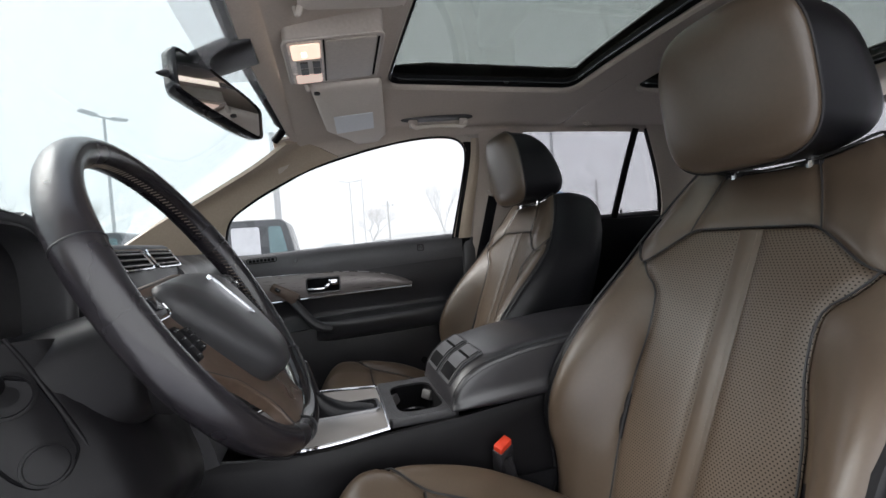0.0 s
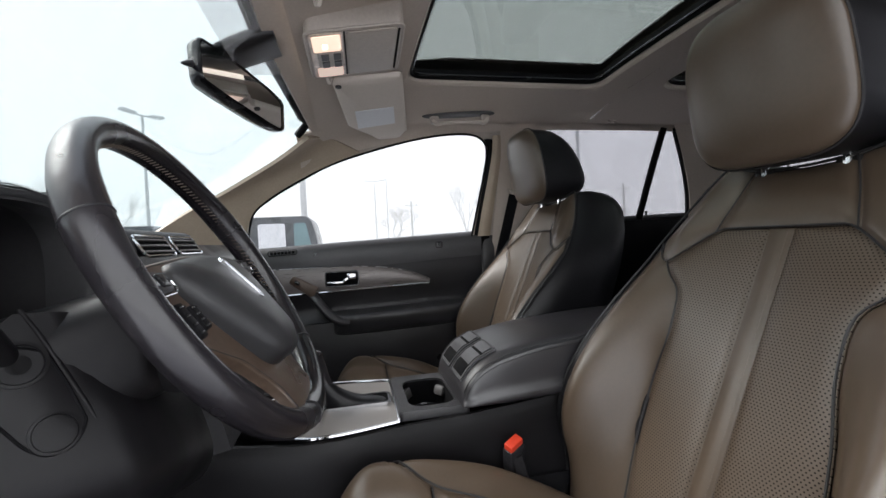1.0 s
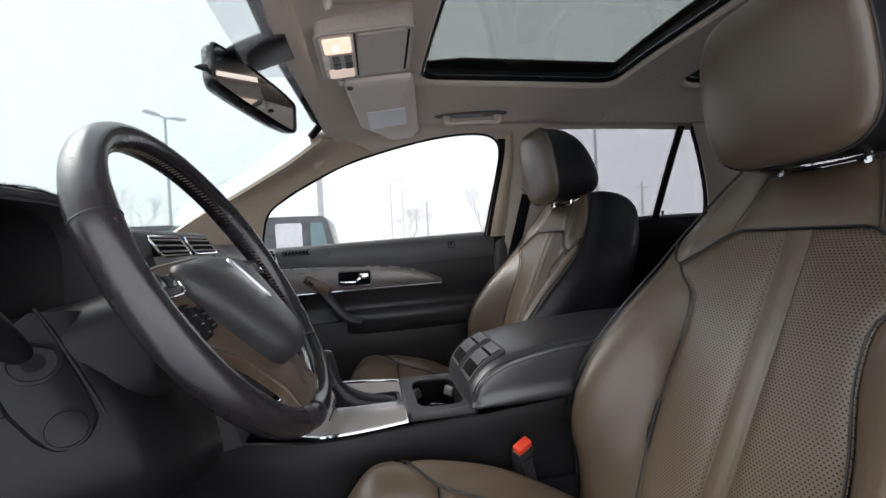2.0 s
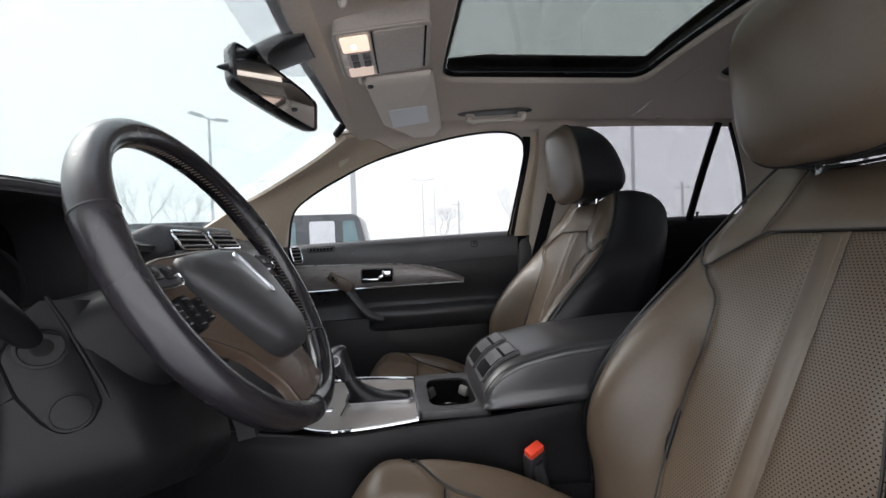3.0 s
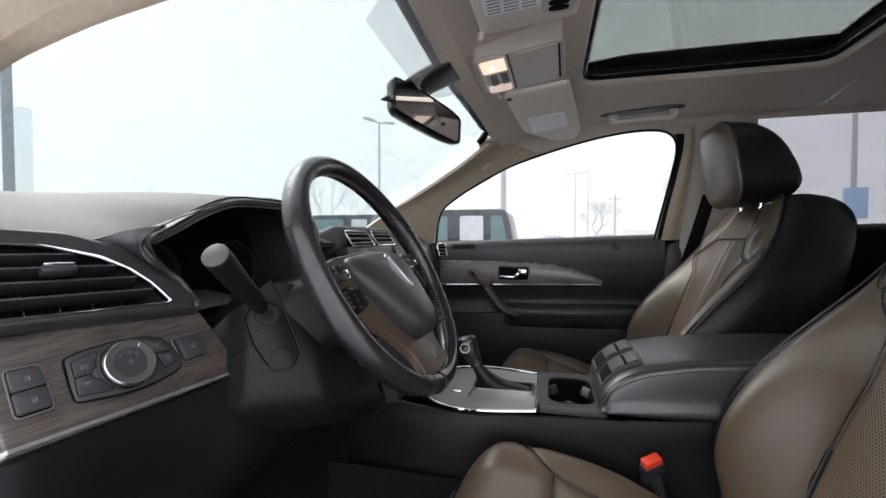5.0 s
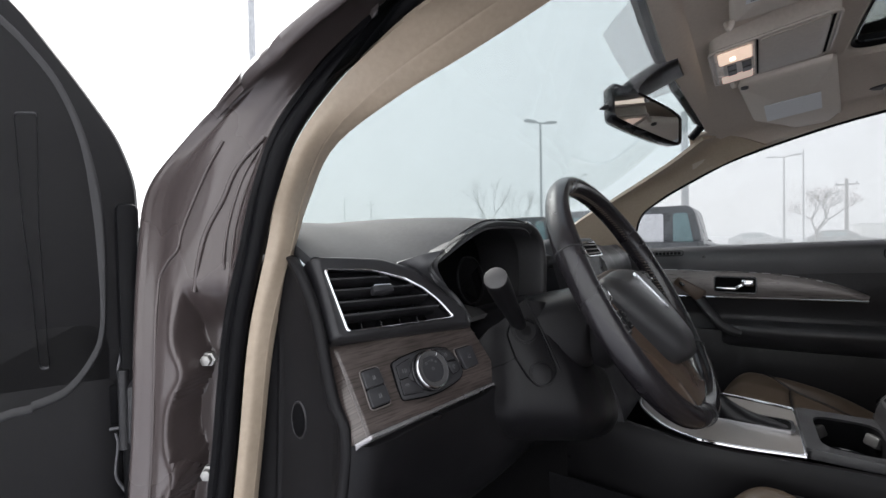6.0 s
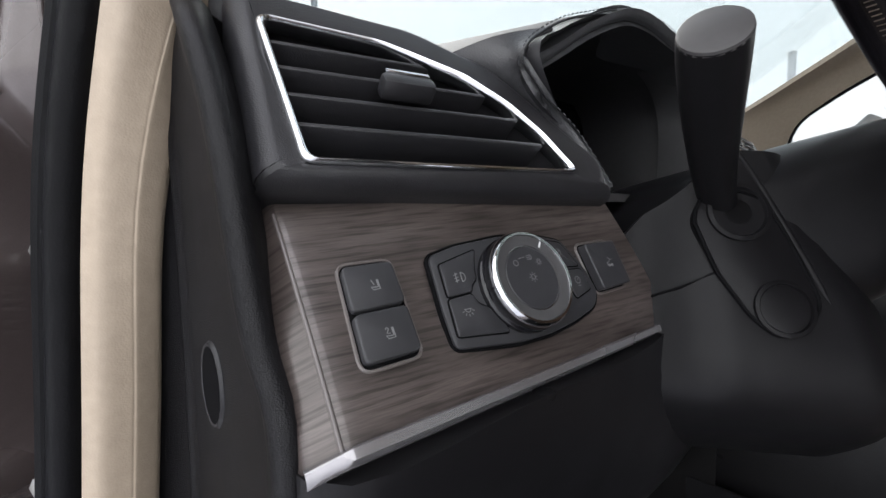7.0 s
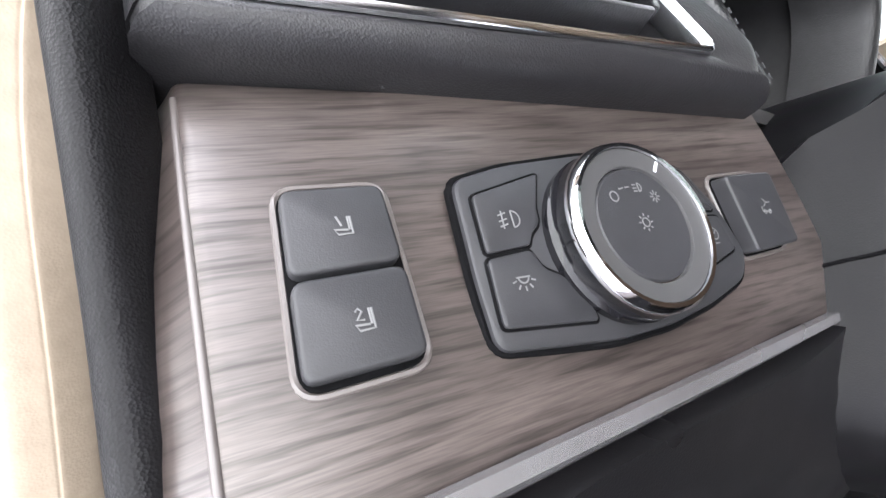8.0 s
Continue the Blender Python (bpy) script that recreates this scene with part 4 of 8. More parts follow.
part("tab_trim", moved(rbox((0, 0.0040, 0.0052), (0.024, 0.0022, 0.0030), 0.0008), tab), M["chrome"], vent, "chrome edge of the tab")
# soft pad between the vent and the binnacle's mouth, with its seam
side = [(VW - 0.060, 0.086), (VW - 0.030, 0.070), (VW - 0.006, 0.044), (VW + 0.014, 0.020), (VW + 0.024, -0.010)]
mouth = [(-0.512, 0.345, 1.211), (-0.538, 0.346, 1.191), (-0.529, 0.341, 1.170), (-0.500, 0.332, 1.147), (-0.487, 0.316, 1.114)]
rows = []
for a, b in zip(side, mouth):
    a, b = np.array(MV @ Vector((a[0], a[1], -0.012))), np.array(b)
    rows.append([a, 0.55 * a + 0.45 * b + (-0.001, -0.006, 0.004), b + (-0.003, -0.002, 0.001), b + (0.003, 0.001, -0.001), b + (0.010, 0.010, -0.002), b + (0.016, 0.045, -0.002)])
part("pad_end", sheet(rows, 22, 36, 0.004), M["black_soft"], dash, "stitched soft pad", 60)
seam = [np.array(q) + (-0.004, -0.003, 0.001) for q in mouth[:0:-1]] + [np.array(q) for q in ((-0.512, 0.340, 1.214), (-0.470, 0.338, 1.231), (-0.420, 0.335, 1.2475), (-0.335, 0.332, 1.259), (-0.280, 0.334, 1.2555), (-0.236, 0.338, 1.243))]
part("lip_seam", tube(seam, 0.0008, 5, 70), M["piping"], dash, "raised seam")
st = []
for a, b in zip(spline(seam, 150)[:-1:2], spline(seam, 150)[1::2]):
    st.append(tube([a + (-0.002, -0.001, 0.0015), b + (-0.002, -0.001, 0.0015)], 0.00042, 4))
tagged(part("stitching", join(*st), M["pad"], dash, "black stitching"), "black stitching", kind="stuff")

# wood panel, bowed, with its switches
PTL, PBL, PBR, PTR = (np.array(v) for v in ((-0.679, 0.378, 1.105), (-0.6875, 0.317, 1.023), (-0.4555, 0.2876, 1.0275), (-0.488, 0.317, 1.104)))


BOW = 0.002  # the panel is slightly barrelled from top to bottom


def pan(s, t, h=0.0):
    q = (1 - s) * (1 - t) * PBL + s * (1 - t) * PBR + (1 - s) * t * PTL + s * t * PTR
    du = (1 - t) * (PBR - PBL) + t * (PTR - PTL)
    dv = (1 - s) * (PTL - PBL) + s * (PTR - PBR)
    n = np.cross(du, dv)
    return q + n / np.linalg.norm(n) * (h + BOW * (0.4 - (2 * t - 1) ** 2))


def pan_frame(s, t, h=0.0):
    du, dv = pan(s + 0.01, t) - pan(s - 0.01, t), pan(s, t + 0.01) - pan(s, t - 0.01)
    n = np.cross(du, dv)
    return frame_of(tuple(pan(s, t) + n / np.linalg.norm(n) * h), tuple(du), tuple(dv))


g = []
for t in np.linspace(0.0, 1.045, 19):
    row = [pan(-0.030, t, -0.030), pan(-0.028, t, -0.016), pan(-0.024, t, -0.0125), pan(-0.012, t, -0.0092), pan(0.0, t, -0.0058), pan(0.009, t, -0.0030), pan(0.0145, t, -0.0011), pan(0.020, t, -0.0003), pan(0.030, t, 0.0)] + [pan(s, t, 0.0) for s in np.linspace(0.056, 1.0, 27)] + [pan(1.006, t, -0.006), pan(1.0, t, -0.03)]
    g.append(row)
g = np.array(g)
for j, t in enumerate(np.linspace(0.0, 1.045, 19)):
    for i in range(g.shape[1]):
        f = np.clip((i - 8) / 28, 0, 1)
        g[j, i] += 0.038 * (1 - f) * max(0.0, 1 - t) ** 4 * ((1 - f) * (PTL - PBL) + f * (PTR - PBR))
lowrow = np.array([p + (0, 0.012, -0.002) for p in g[0]])
veneer = part("wood_panel", grid(np.concatenate([[lowrow], g, [g[-1] + (0, 0.02, 0.001)]])), M["wood"], dash, "grey brown wood veneer panel", 50)
uvl = veneer.data.uv_layers.new(name="grain")
pu, pv = Vector(PTR - PTL).normalized(), Vector(PTL - PBL).normalized()
for lp in veneer.data.loops:
    q = veneer.data.vertices[lp.vertex_index].co
    uvl.data[lp.index].uv = (q.dot(pu), q.dot(pv) + 0.02 * q.dot(pu))
lower = [(-0.027, -0.0135), (-0.012, -0.0085), (0.004, -0.0036), (0.012, 0.0), (0.017, 0.0014)] + [(q, 0.0016) for q in np.linspace(0.024, 1.01, 40)]
strip = []
for q, h in lower:
    low, tip = -0.012 + 0.038 * (1 - max(0.0, q)), -0.040 + 0.038 * (1 - max(0.0, q))
    strip.append([pan(q, low + 0.014, h - 0.0012), pan(q, low + 0.008, h + 0.0010), pan(q, (low + tip) / 2, h + 0.0012), pan(q, tip - 0.002, h - 0.0014), pan(q, tip, h - 0.006)])
part("lower_chrome", slab(np.array(strip), 0.001), M["satin_metal"], veneer, "satin metal lower edge", 50)
# Pale tube: the glossy ridge's highlight, with some wear, put in as colour.
part("edge_highlight", tube([tuple(pan(0.0135, t + 0.038 * max(0.0, 1 - t) ** 4, -0.0014)) for t in np.linspace(0.0, 1.0, 24)], 0.0010, 8), M["veneer_edge"], veneer, "painted highlight and wear along the veneer ridge", 60)


def outline(pts, s0, t0):
    """Panel fractions to metres in the panel's plane about (s0, t0)."""
    inv = pan_frame(s0, t0).inverted()
    return [tuple(inv @ Vector(pan(s, t)))[:2] for s, t in pts]


def button(name, quad, parent, h=0.0042, r=0.003):
    c = np.mean(quad, axis=0)
    return part(name, prism(rounded(outline(quad, *c), r), pan_frame(*c), -0.008, h, 0.0010, 3), M["button"], parent)


def well(quad, parent, r=0.005):
    c = np.mean(quad, axis=0)
    o = rounded(outline(quad, *c), r, 6)
    part("button_surround", prism(o, pan_frame(*c), -0.004, 0.0007, 0.0003), M["void"], parent, "dark gap round the buttons")
    part("button_lip", tube(on_plane(scaled(o, 0.0008), pan_frame(*c), 0.0002), 0.0008, 6, closed=True), M["veneer_edge"], parent, "rounded edge of the veneer")


def strokes(lines, m, r=0.00026):
    """Thin printed strokes of a symbol, in millimetres about the origin of m."""
    return join(*[tube([tuple(m @ Vector((x / 1000, y / 1000, 0.0001))) for x, y in ln], r, 5, flat=0.4, up=tuple(m.to_3x3() @ Vector((0, 0, 1)))) for ln in lines])


def circle(cx, cy, r, a0=0, a1=360, n=16):
    return [(cx + r * math.cos(radians(a0 + (a1 - a0) * i / n)), cy + r * math.sin(radians(a0 + (a1 - a0) * i / n))) for i in range(n + 1)]


well([(0.076, 0.268), (0.192, 0.272), (0.210, 0.716), (0.094, 0.702)], veneer)
bt1 = button("memory_button", [(0.0875, 0.487), (0.197, 0.497), (0.204, 0.698), (0.096, 0.686)], dash)
bt2 = button("memory_button", [(0.0795, 0.282), (0.189, 0.286), (0.1965, 0.487), (0.0865, 0.477)], dash)
seat_icon = [[(1.5, 4.0), (1.6, 0.4)], [(2.1, 4.0), (2.2, -0.6), (-1.2, -0.8), (-2.0, 0.5), (1.2, 0.4)]]
part("symbol", strokes(seat_icon + [[(-1.2, 4.1), (-0.2, 1.5)]], pan_frame(0.147, 0.575, 0.0043) @ Matrix.Scale(0.9, 4), 0.00027), M["icon"], bt1, "white seat symbol with a 1")
part("symbol", strokes(seat_icon + [[(-1.6, 3.5), (-0.9, 4.2), (-0.1, 3.4), (-1.4, 1.6), (0.2, 1.5)]], pan_frame(0.139, 0.365, 0.0043) @ Matrix.Scale(0.9, 4), 0.00027), M["icon"], bt2, "white seat symbol with a 2")
# headlamp switch cluster
sw = [(0.288, 0.702), (0.371, 0.750), (0.52, 0.795), (0.64, 0.785), (0.715, 0.745), (0.737, 0.55), (0.728, 0.359), (0.687, 0.268), (0.600, 0.220), (0.509, 0.194), (0.418, 0.198), (0.262, 0.250), (0.268, 0.42)]
so = outline(sw, 0.48, 0.48)
mo = pan_frame(0.48, 0.48)
cluster2 = part("headlamp_switch", prism(rounded(so, 0.004), mo, -0.004, 0.0030, 0.0012), M["button"], dash, "black headlamp switch plate")
part("plate_edge", tube(on_plane(rounded(scaled(so, 0.0004), 0.004), mo, 0.0006), 0.0013, 6, closed=True), M["void"], cluster2)
for nm, q in (("fog_lamp_button", [(0.303, 0.650), (0.414, 0.716), (0.385, 0.600), (0.381, 0.56), (0.362, 0.53), (0.354, 0.498), (0.291, 0.487)]), ("dimmer_button", [(0.289, 0.474), (0.351, 0.486), (0.357, 0.43), (0.379, 0.40), (0.398, 0.30), (0.398, 0.262), (0.276, 0.300)]), ("trip_button", [(0.622, 0.755), (0.700, 0.722), (0.716, 0.55), (0.640, 0.56)]), ("eco_button", [(0.640, 0.535), (0.715, 0.525), (0.705, 0.385), (0.640, 0.345)])):
    b = part(nm, prism(rounded(outline(q, 0.48, 0.48), 0.0016), mo, 0.0, 0.0040, 0.0007), M["button"], cluster2)
    part("gap", tube(on_plane(rounded(scaled(outline(q, 0.48, 0.48), 0.0003), 0.0016), mo, 0.0030), 0.00055, 5, closed=True), M["void"], b)
    cs, ct = {"fog_lamp_button": (0.337, 0.575), "dimmer_button": (0.322, 0.405)}.get(nm, tuple(np.mean(q, axis=0)))
    mi = mo @ Matrix.Translation((*outline([(cs, ct)], 0.48, 0.48)[0], 0.0041))
    if nm == "fog_lamp_button":
        ic = [circle(1.2, 0, 2.2, -90, 90, 10), [(1.2, 2.2), (1.2, -2.2)], [(-0.4, 1.8), (-2.8, 1.2)], [(-0.4, 0.2), (-2.8, -0.4)], [(-0.4, -1.2), (-2.8, -1.8)], [(-1.6, 2.4), (-1.8, -2.4)]]
    elif nm == "dimmer_button":
        ic = [circle(0, 1.0, 1.5, 180, 360, 8), [(-2.0, 1.0), (2.0, 1.0)]] + [[(2.3 * math.cos(a), 1.0 + 2.3 * math.sin(a)), (3.5 * math.cos(a), 1.0 + 3.5 * math.sin(a))] for a in (radians(d) for d in (200, 235, 270, 305, 340))]
    else:
        ic = [circle(0, 0.6, 1.9), [(0, 0.6), (1.0, 1.6)], [(-1.0, -2.6), (1.0, -2.6)]]
    part("symbol", strokes(ic, mi, 0.00023), M["icon"], cluster2, "small white printed symbol")
mk = pan_frame(0.492, 0.492)
knob = part("headlamp_knob", lathe([(0.0248, 0.0), (0.0248, 0.0055), (0.0238, 0.0066), (0.0234, 0.0110)], mk, 40), M["black_gloss"], cluster2, "black rotary knob with a chrome ring")
part("chrome_ring", lathe([(0.0228, 0.0102), (0.0242, 0.0118), (0.0240, 0.0138), (0.0229, 0.0152), (0.0218, 0.0151), (0.0214, 0.0130)], mk, 44), M["chrome"], cluster2, "chrome ring of the knob")
part("knob_bezel", lathe([(0.0215, 0.0118), (0.0215, 0.0144), (0.0165, 0.0138), (0.0160, 0.0122)], mk, 40), M["bezel"], cluster2, "dull grey bezel")
part("knob_face", lathe([(0.0162, 0.0108), (0.0160, 0.0131), (0.0155, 0.0136)], mk, 40), M["button"], cluster2, "flat black knob face")
sunny = [circle(0, 0, 1.5)] + [[(2.2 * math.cos(a), 2.2 * math.sin(a)), (3.0 * math.cos(a), 3.0 * math.sin(a))] for a in (radians(d) for d in range(0, 360, 45))]
face = mk @ Matrix.Translation((0, 0, 0.0137)) @ Matrix.Scale(0.82, 4)
marks = [ln for ln in sunny]
marks += [circle(-9.5, 9.6, 1.7)]
marks += [[(-6.4, 12.0), (-4.4, 12.4)], [(-3.6, 12.4), (-1.8, 12.6)]]
marks += [circle(2.4, 12.2, 1.5, -90, 90, 8), [(2.4, 13.7), (2.4, 10.7)], [(0.0, 13.2), (1.6, 13.2)], [(0.0, 12.0), (1.6, 12.0)], [(0.0, 10.9), (1.6, 10.9)]]
marks += [[(8.6 + 0.8 * a, 8.6 + 0.8 * b), (8.6 + 2.2 * a, 8.6 + 2.2 * b)] for a, b in ((1, 0), (-1, 0), (0, 1), (0, -1), (0.7, 0.7), (-0.7, -0.7), (0.7, -0.7), (-0.7, 0.7))]
part("symbol", strokes(marks, face, 0.00022), M["icon"], cluster2, "white lamp symbols printed on the knob")
part("pointer", strokes([[(12.0, 16.6), (14.4, 19.8)]], mk @ Matrix.Translation((0, 0, 0.0142)) @ Matrix.Scale(0.86, 4), 0.0006), M["white"], cluster2, "white pointer mark")
well([(0.742, 0.350), (0.872, 0.362), (0.900, 0.712), (0.757, 0.695)], veneer)
bt3 = button("tailgate_button", [(0.748, 0.362), (0.865, 0.374), (0.891, 0.698), (0.763, 0.683)], dash, 0.0062, 0.002)
part("symbol", strokes([[(-3, -1.6), (-3, 0.4), (-1, 0.8), (0.6, 2.4), (3.4, 2.4)], [(-3, -1.6), (2.2, -1.6)], circle(-1.4, -1.8, 0.9), circle(2.0, -1.8, 0.9), [(0.8, 2.4), (-1.6, 4.2)]], pan_frame(0.822, 0.535, 0.0063) @ Matrix.Scale(0.80, 4), 0.00024), M["icon"], bt3, "white tailgate symbol")

# dark end cap with an oval socket, its shaded hole painted as a flat disc
cap_rows = []
for z, y0, y1 in ((0.50, 0.41, 0.470), (0.80, 0.382, 0.468), (0.95, 0.345, 0.464), (1.024, 0.337, 0.460), (1.057, 0.355, 0.458), (1.094, 0.366, 0.456), (1.122, 0.373, 0.456), (1.154, 0.385, 0.457), (1.184, 0.402, 0.462), (1.200, 0.418, 0.468), (1.208, 0.432, 0.474), (1.212, 0.452, 0.484)):
    dx = -0.012 * max(0, (1.0 - z) / 0.6) + 0.5 * max(0.0, z - 1.195)
    cap_rows.append([(x + dx - 0.003, y, z) for x, y in ((-0.676, y0 + 0.014), (-0.687, y0 + 0.001), (-0.693, y0 + 0.003), (-0.6945, y0 + 0.010), (-0.692, y0 + 0.016), (-0.688, y0 + 0.021), (-0.6865, (y0 + y1) / 2 + 0.004), (-0.688, y1 - 0.006), (-0.6905, y1 + 0.001), (-0.688, y1 + 0.006), (-0.694, y1 + 0.016), (-0.706, y1 + 0.036))])
endcap = part("end_cap", sheet(cap_rows, 28, 50, 0.006), M["grain"], dash, "black grained end cap", 60)
mh = frame_of((-0.6910, 0.426, 1.021), (0.02, -1, 0), (0.01, 0, 1))
hole_loops = [[tuple(mh @ Vector((0.012 * s * math.cos(a), 0.020 * s * math.sin(a), h))) for a in np.linspace(0, 2 * math.pi, 24, endpoint=False)] for s, h in ((1.12, -0.001), (1.05, 0.0006), (0.97, 0.0002), (0.9, -0.002))]
part("socket_rim", grid(np.array(hole_loops), closed_u=True, cap=False), M["black"], endcap)
part("socket", moved(prism([(0.0115 * math.cos(a), 0.0195 * math.sin(a)) for a in np.linspace(0, 2 * math.pi, 24, endpoint=False)], Matrix.Identity(4), -0.002, 0.0004), mh), M["void"], endcap, "flat dark disc standing in for the shaded socket hole")
part("corner_block", rbox((-0.674, 0.495, 1.172), (0.036, 0.060, 0.070), 0.010), M["black"], dash, "black corner behind the end cap")
# lower knee panel, under-dash, centre stack, passenger side
knee = [[(x, y0, z0), (x, y1, z1), (x, y2, z2), (x, y3, z3)] for x, y0, z0, y1, z1, y2, z2, y3, z3 in (
    (-0.677, 0.365, 1.010, 0.372, 0.985, 0.395, 0.90, 0.46, 0.78),
    (-0.675, 0.325, 1.018, 0.333, 0.985, 0.358, 0.90, 0.44, 0.78),
    (-0.60, 0.314, 1.020, 0.322, 0.975, 0.36, 0.885, 0.45, 0.77),
    (-0.50, 0.300, 1.020, 0.305, 0.965, 0.345, 0.87, 0.45, 0.76),
    (-0.42, 0.295, 1.030, 0.285, 0.96, 0.335, 0.86, 0.45, 0.755),
    (-0.28, 0.30, 1.030, 0.29, 0.95, 0.34, 0.85, 0.45, 0.75),
    (-0.16, 0.31, 1.05, 0.30, 0.95, 0.34, 0.86, 0.42, 0.77),
    (-0.07, 0.33, 1.08, 0.30, 0.97, 0.30, 0.88, 0.32, 0.80))]
part("knee_panel", sheet(knee, 14, 30, 0.012), M["column"], dash, "black lower knee panel", 60)
part("under_panel", sheet([[(-0.70, 0.44, 0.785), (-0.3, 0.45, 0.755), (-0.07, 0.40, 0.78)], [(-0.70, 0.80, 0.72), (-0.3, 0.80, 0.70), (-0.07, 0.80, 0.72)]], 8, 5, 0.01), M["carpet"], dash)
part("ledge", sheet([[(-0.50, 0.335, 1.102), (-0.46, 0.33, 1.106), (-0.40, 0.33, 1.105)], [(-0.49, 0.40, 1.112), (-0.45, 0.41, 1.115), (-0.38, 0.41, 1.112)]], 7, 5, 0.006), M["cap_grey"], dash, "grey ledge below the cluster")
OFFSET = Vector((0, 0, 0))
stack = [[(x, y, z) for y, z in ((0.36, 1.15), (0.33, 1.05), (0.29, 0.95), (0.25, 0.86), (0.24, 0.82))] for x in (-0.08, 0.0, 0.06, 0.12, 0.20)]
part("centre_fascia", sheet(stack, 16, 9, 0.03), M["black"], dash, "black centre fascia", 60)
pface = [[(x, 0.41 + dy, 1.165), (x, 0.37 + dy, 1.12), (x, 0.36 + dy, 1.0), (x, 0.40 + dy, 0.86), (x, 0.48 + dy, 0.74)] for x, dy in ((0.19, -0.04), (0.35, -0.01), (0.55, 0.0), (0.70, 0.01), (0.80, 0.05))]
part("passenger_face", sheet(pface, 16, 18, 0.02), M["black"], dash, "black passenger side dash face", 60)
part("passenger_trim", sheet([[(x, y - 0.006, z) for x, y in ((0.20, 0.325), (0.40, 0.35), (0.60, 0.358), (0.74, 0.372), (0.80, 0.40))] for z in (1.085, 1.05, 0.99)], 16, 6, 0.008), M["silver"], dash, "silver satin trim strip")


def small_vent(c, u, v, w, h, parent, n=3):
    m = frame_of(c, u, v)
    o = rounded([(-w / 2, -h / 2), (w / 2, -h / 2), (w / 2, h / 2), (-w / 2, h / 2)], h * 0.25)
    vt = part("air_vent", moved(prism(o, Matrix.Identity(4), -0.012, 0.0005), m), M["void"], parent, "black vent with chrome bars")
    part("vent_frame", tube(on_plane(o, m, 0.001), 0.0028, 6, closed=True), M["chrome"], vt)
    for k in range(n):
        part("slat", moved(rbox((0, -h / 2 + h * (k + 0.7) / (n + 0.4), 0.001), (w * 0.94, 0.0028, 0.006), 0.001), m), M["silver"], vt)


part("vent_hood", rbox((0.085, 0.385, 1.170), (0.33, 0.075, 0.062), 0.02, pose(0, 0, 0, -20), 3), M["pad"], dash, "padded hood of the middle vents", 60)
small_vent((0.012, 0.343, 1.176), (1, 0.0, 0), (0, 0.5, 0.8), 0.125, 0.042, dash)
small_vent((0.158, 0.343, 1.176), (1, 0.0, 0), (0, 0.5, 0.8), 0.125, 0.042, dash)
small_vent((0.766, 0.330, 1.124), (0.85, -0.5, 0), (0, 0.3, 0.95), 0.05, 0.062, dash, 4)

# ---- steering column, stalk ----
OFFSET = DRIVER_SIDE
col = thing("steering_column", (-0.323, 0.30, 1.0), "black steering column shroud with an indicator stalk", "steering column")
shroud = []
for y, zc, rx, rz in ((0.42, 1.02, 0.112, 0.080), (0.34, 1.040, 0.116, 0.082), (0.27, 1.062, 0.108, 0.076), (0.215, 1.085, 0.080, 0.066), (0.185, 1.10, 0.064, 0.058)):
    shroud.append([(-0.335 + rx * np.sign(math.cos(a)) * abs(math.cos(a)) ** 0.7, y, zc + rz * np.sign(math.sin(a)) * abs(math.sin(a)) ** 0.7) for a in np.linspace(0, 2 * math.pi, 20, endpoint=False)])
part("shroud", loft(shroud, 40, 20, True, True), M["column"], col, "black two-piece shroud", 60)
# the cheek of the column: a flat panel with a sunk plate that carries the stalk and a round cover
mp2 = frame_of((-0.447, 0.231, 1.042), (0.62, -0.78, -0.06), (0.02, 0.47, 0.88))


def flank(u, v, h=0.0):
    """The column's flank: flat about the plate, falling back to the veneer panel and to the knees."""
    return tuple(mp2 @ Vector((u, v, h - 0.0006 - 0.024 * float(smooth01((-u - 0.030) / 0.045)) - 9.0 * max(0.0, -0.025 - v) ** 2 - 26.0 * max(0.0, -0.05 - v) ** 2)))


edge_l = [(-0.12, -0.105), (-0.06, -0.095), (0.0, -0.085), (0.037, -0.088), (0.062, -0.067), (0.072, -0.050), (0.092, -0.030), (0.100, -0.022)]
edge_r = [(-0.12, 0.065), (-0.06, 0.050), (0.004, 0.036), (0.044, 0.016), (0.098, 0.002), (0.100, 0.0)]
G = []
for v in list(np.linspace(-0.09, 0.100, 26)) + [0.100]:
    u0, u1 = lerp(edge_l, v), lerp(edge_r, v)
    back_ = -0.03 if len(G) == 26 else 0.0
    G.append([flank(u0, v, -0.03)] + [flank(u0 + (u1 - u0) * f, v, back_) for f in np.linspace(0, 1, 24)] + [flank(u1 + d, v, back_ - h) for d, h in ((0.008, 0.002), (0.018, 0.008), (0.032, 0.020), (0.055, 0.044), (0.085, 0.085), (0.120, 0.140))])
part("column_panel", slab(np.array(G), -0.002), M["column"], col, "black column flank", 60)
part("panel_seam", tube([flank(u, v) for u, v in ((-0.083, 0.000), (-0.072, 0.004), (-0.060, 0.0085), (-0.050, 0.012), (-0.035, 0.020))], 0.0009, 5, 16), M["void"], col)
cheek = [(-0.046, 0.052), (-0.035, 0.020), (-0.018, -0.006), (-0.005, -0.0165), (0.012, -0.013), (0.0205, 0.004), (0.009, 0.038), (-0.003, 0.066), (-0.020, 0.0725), (-0.040, 0.068)]
cheek = [tuple(q) for q in spline(rounded(cheek, 0.006), 70, True)]
part("cheek_plate", prism(cheek, mp2, -0.006, 0.0004, 0.001), M["column"], col, "dark sunk plate")
part("cheek_groove", tube(on_plane(cheek, mp2, 0.0), 0.0013, 6, closed=True), M["void"], col)
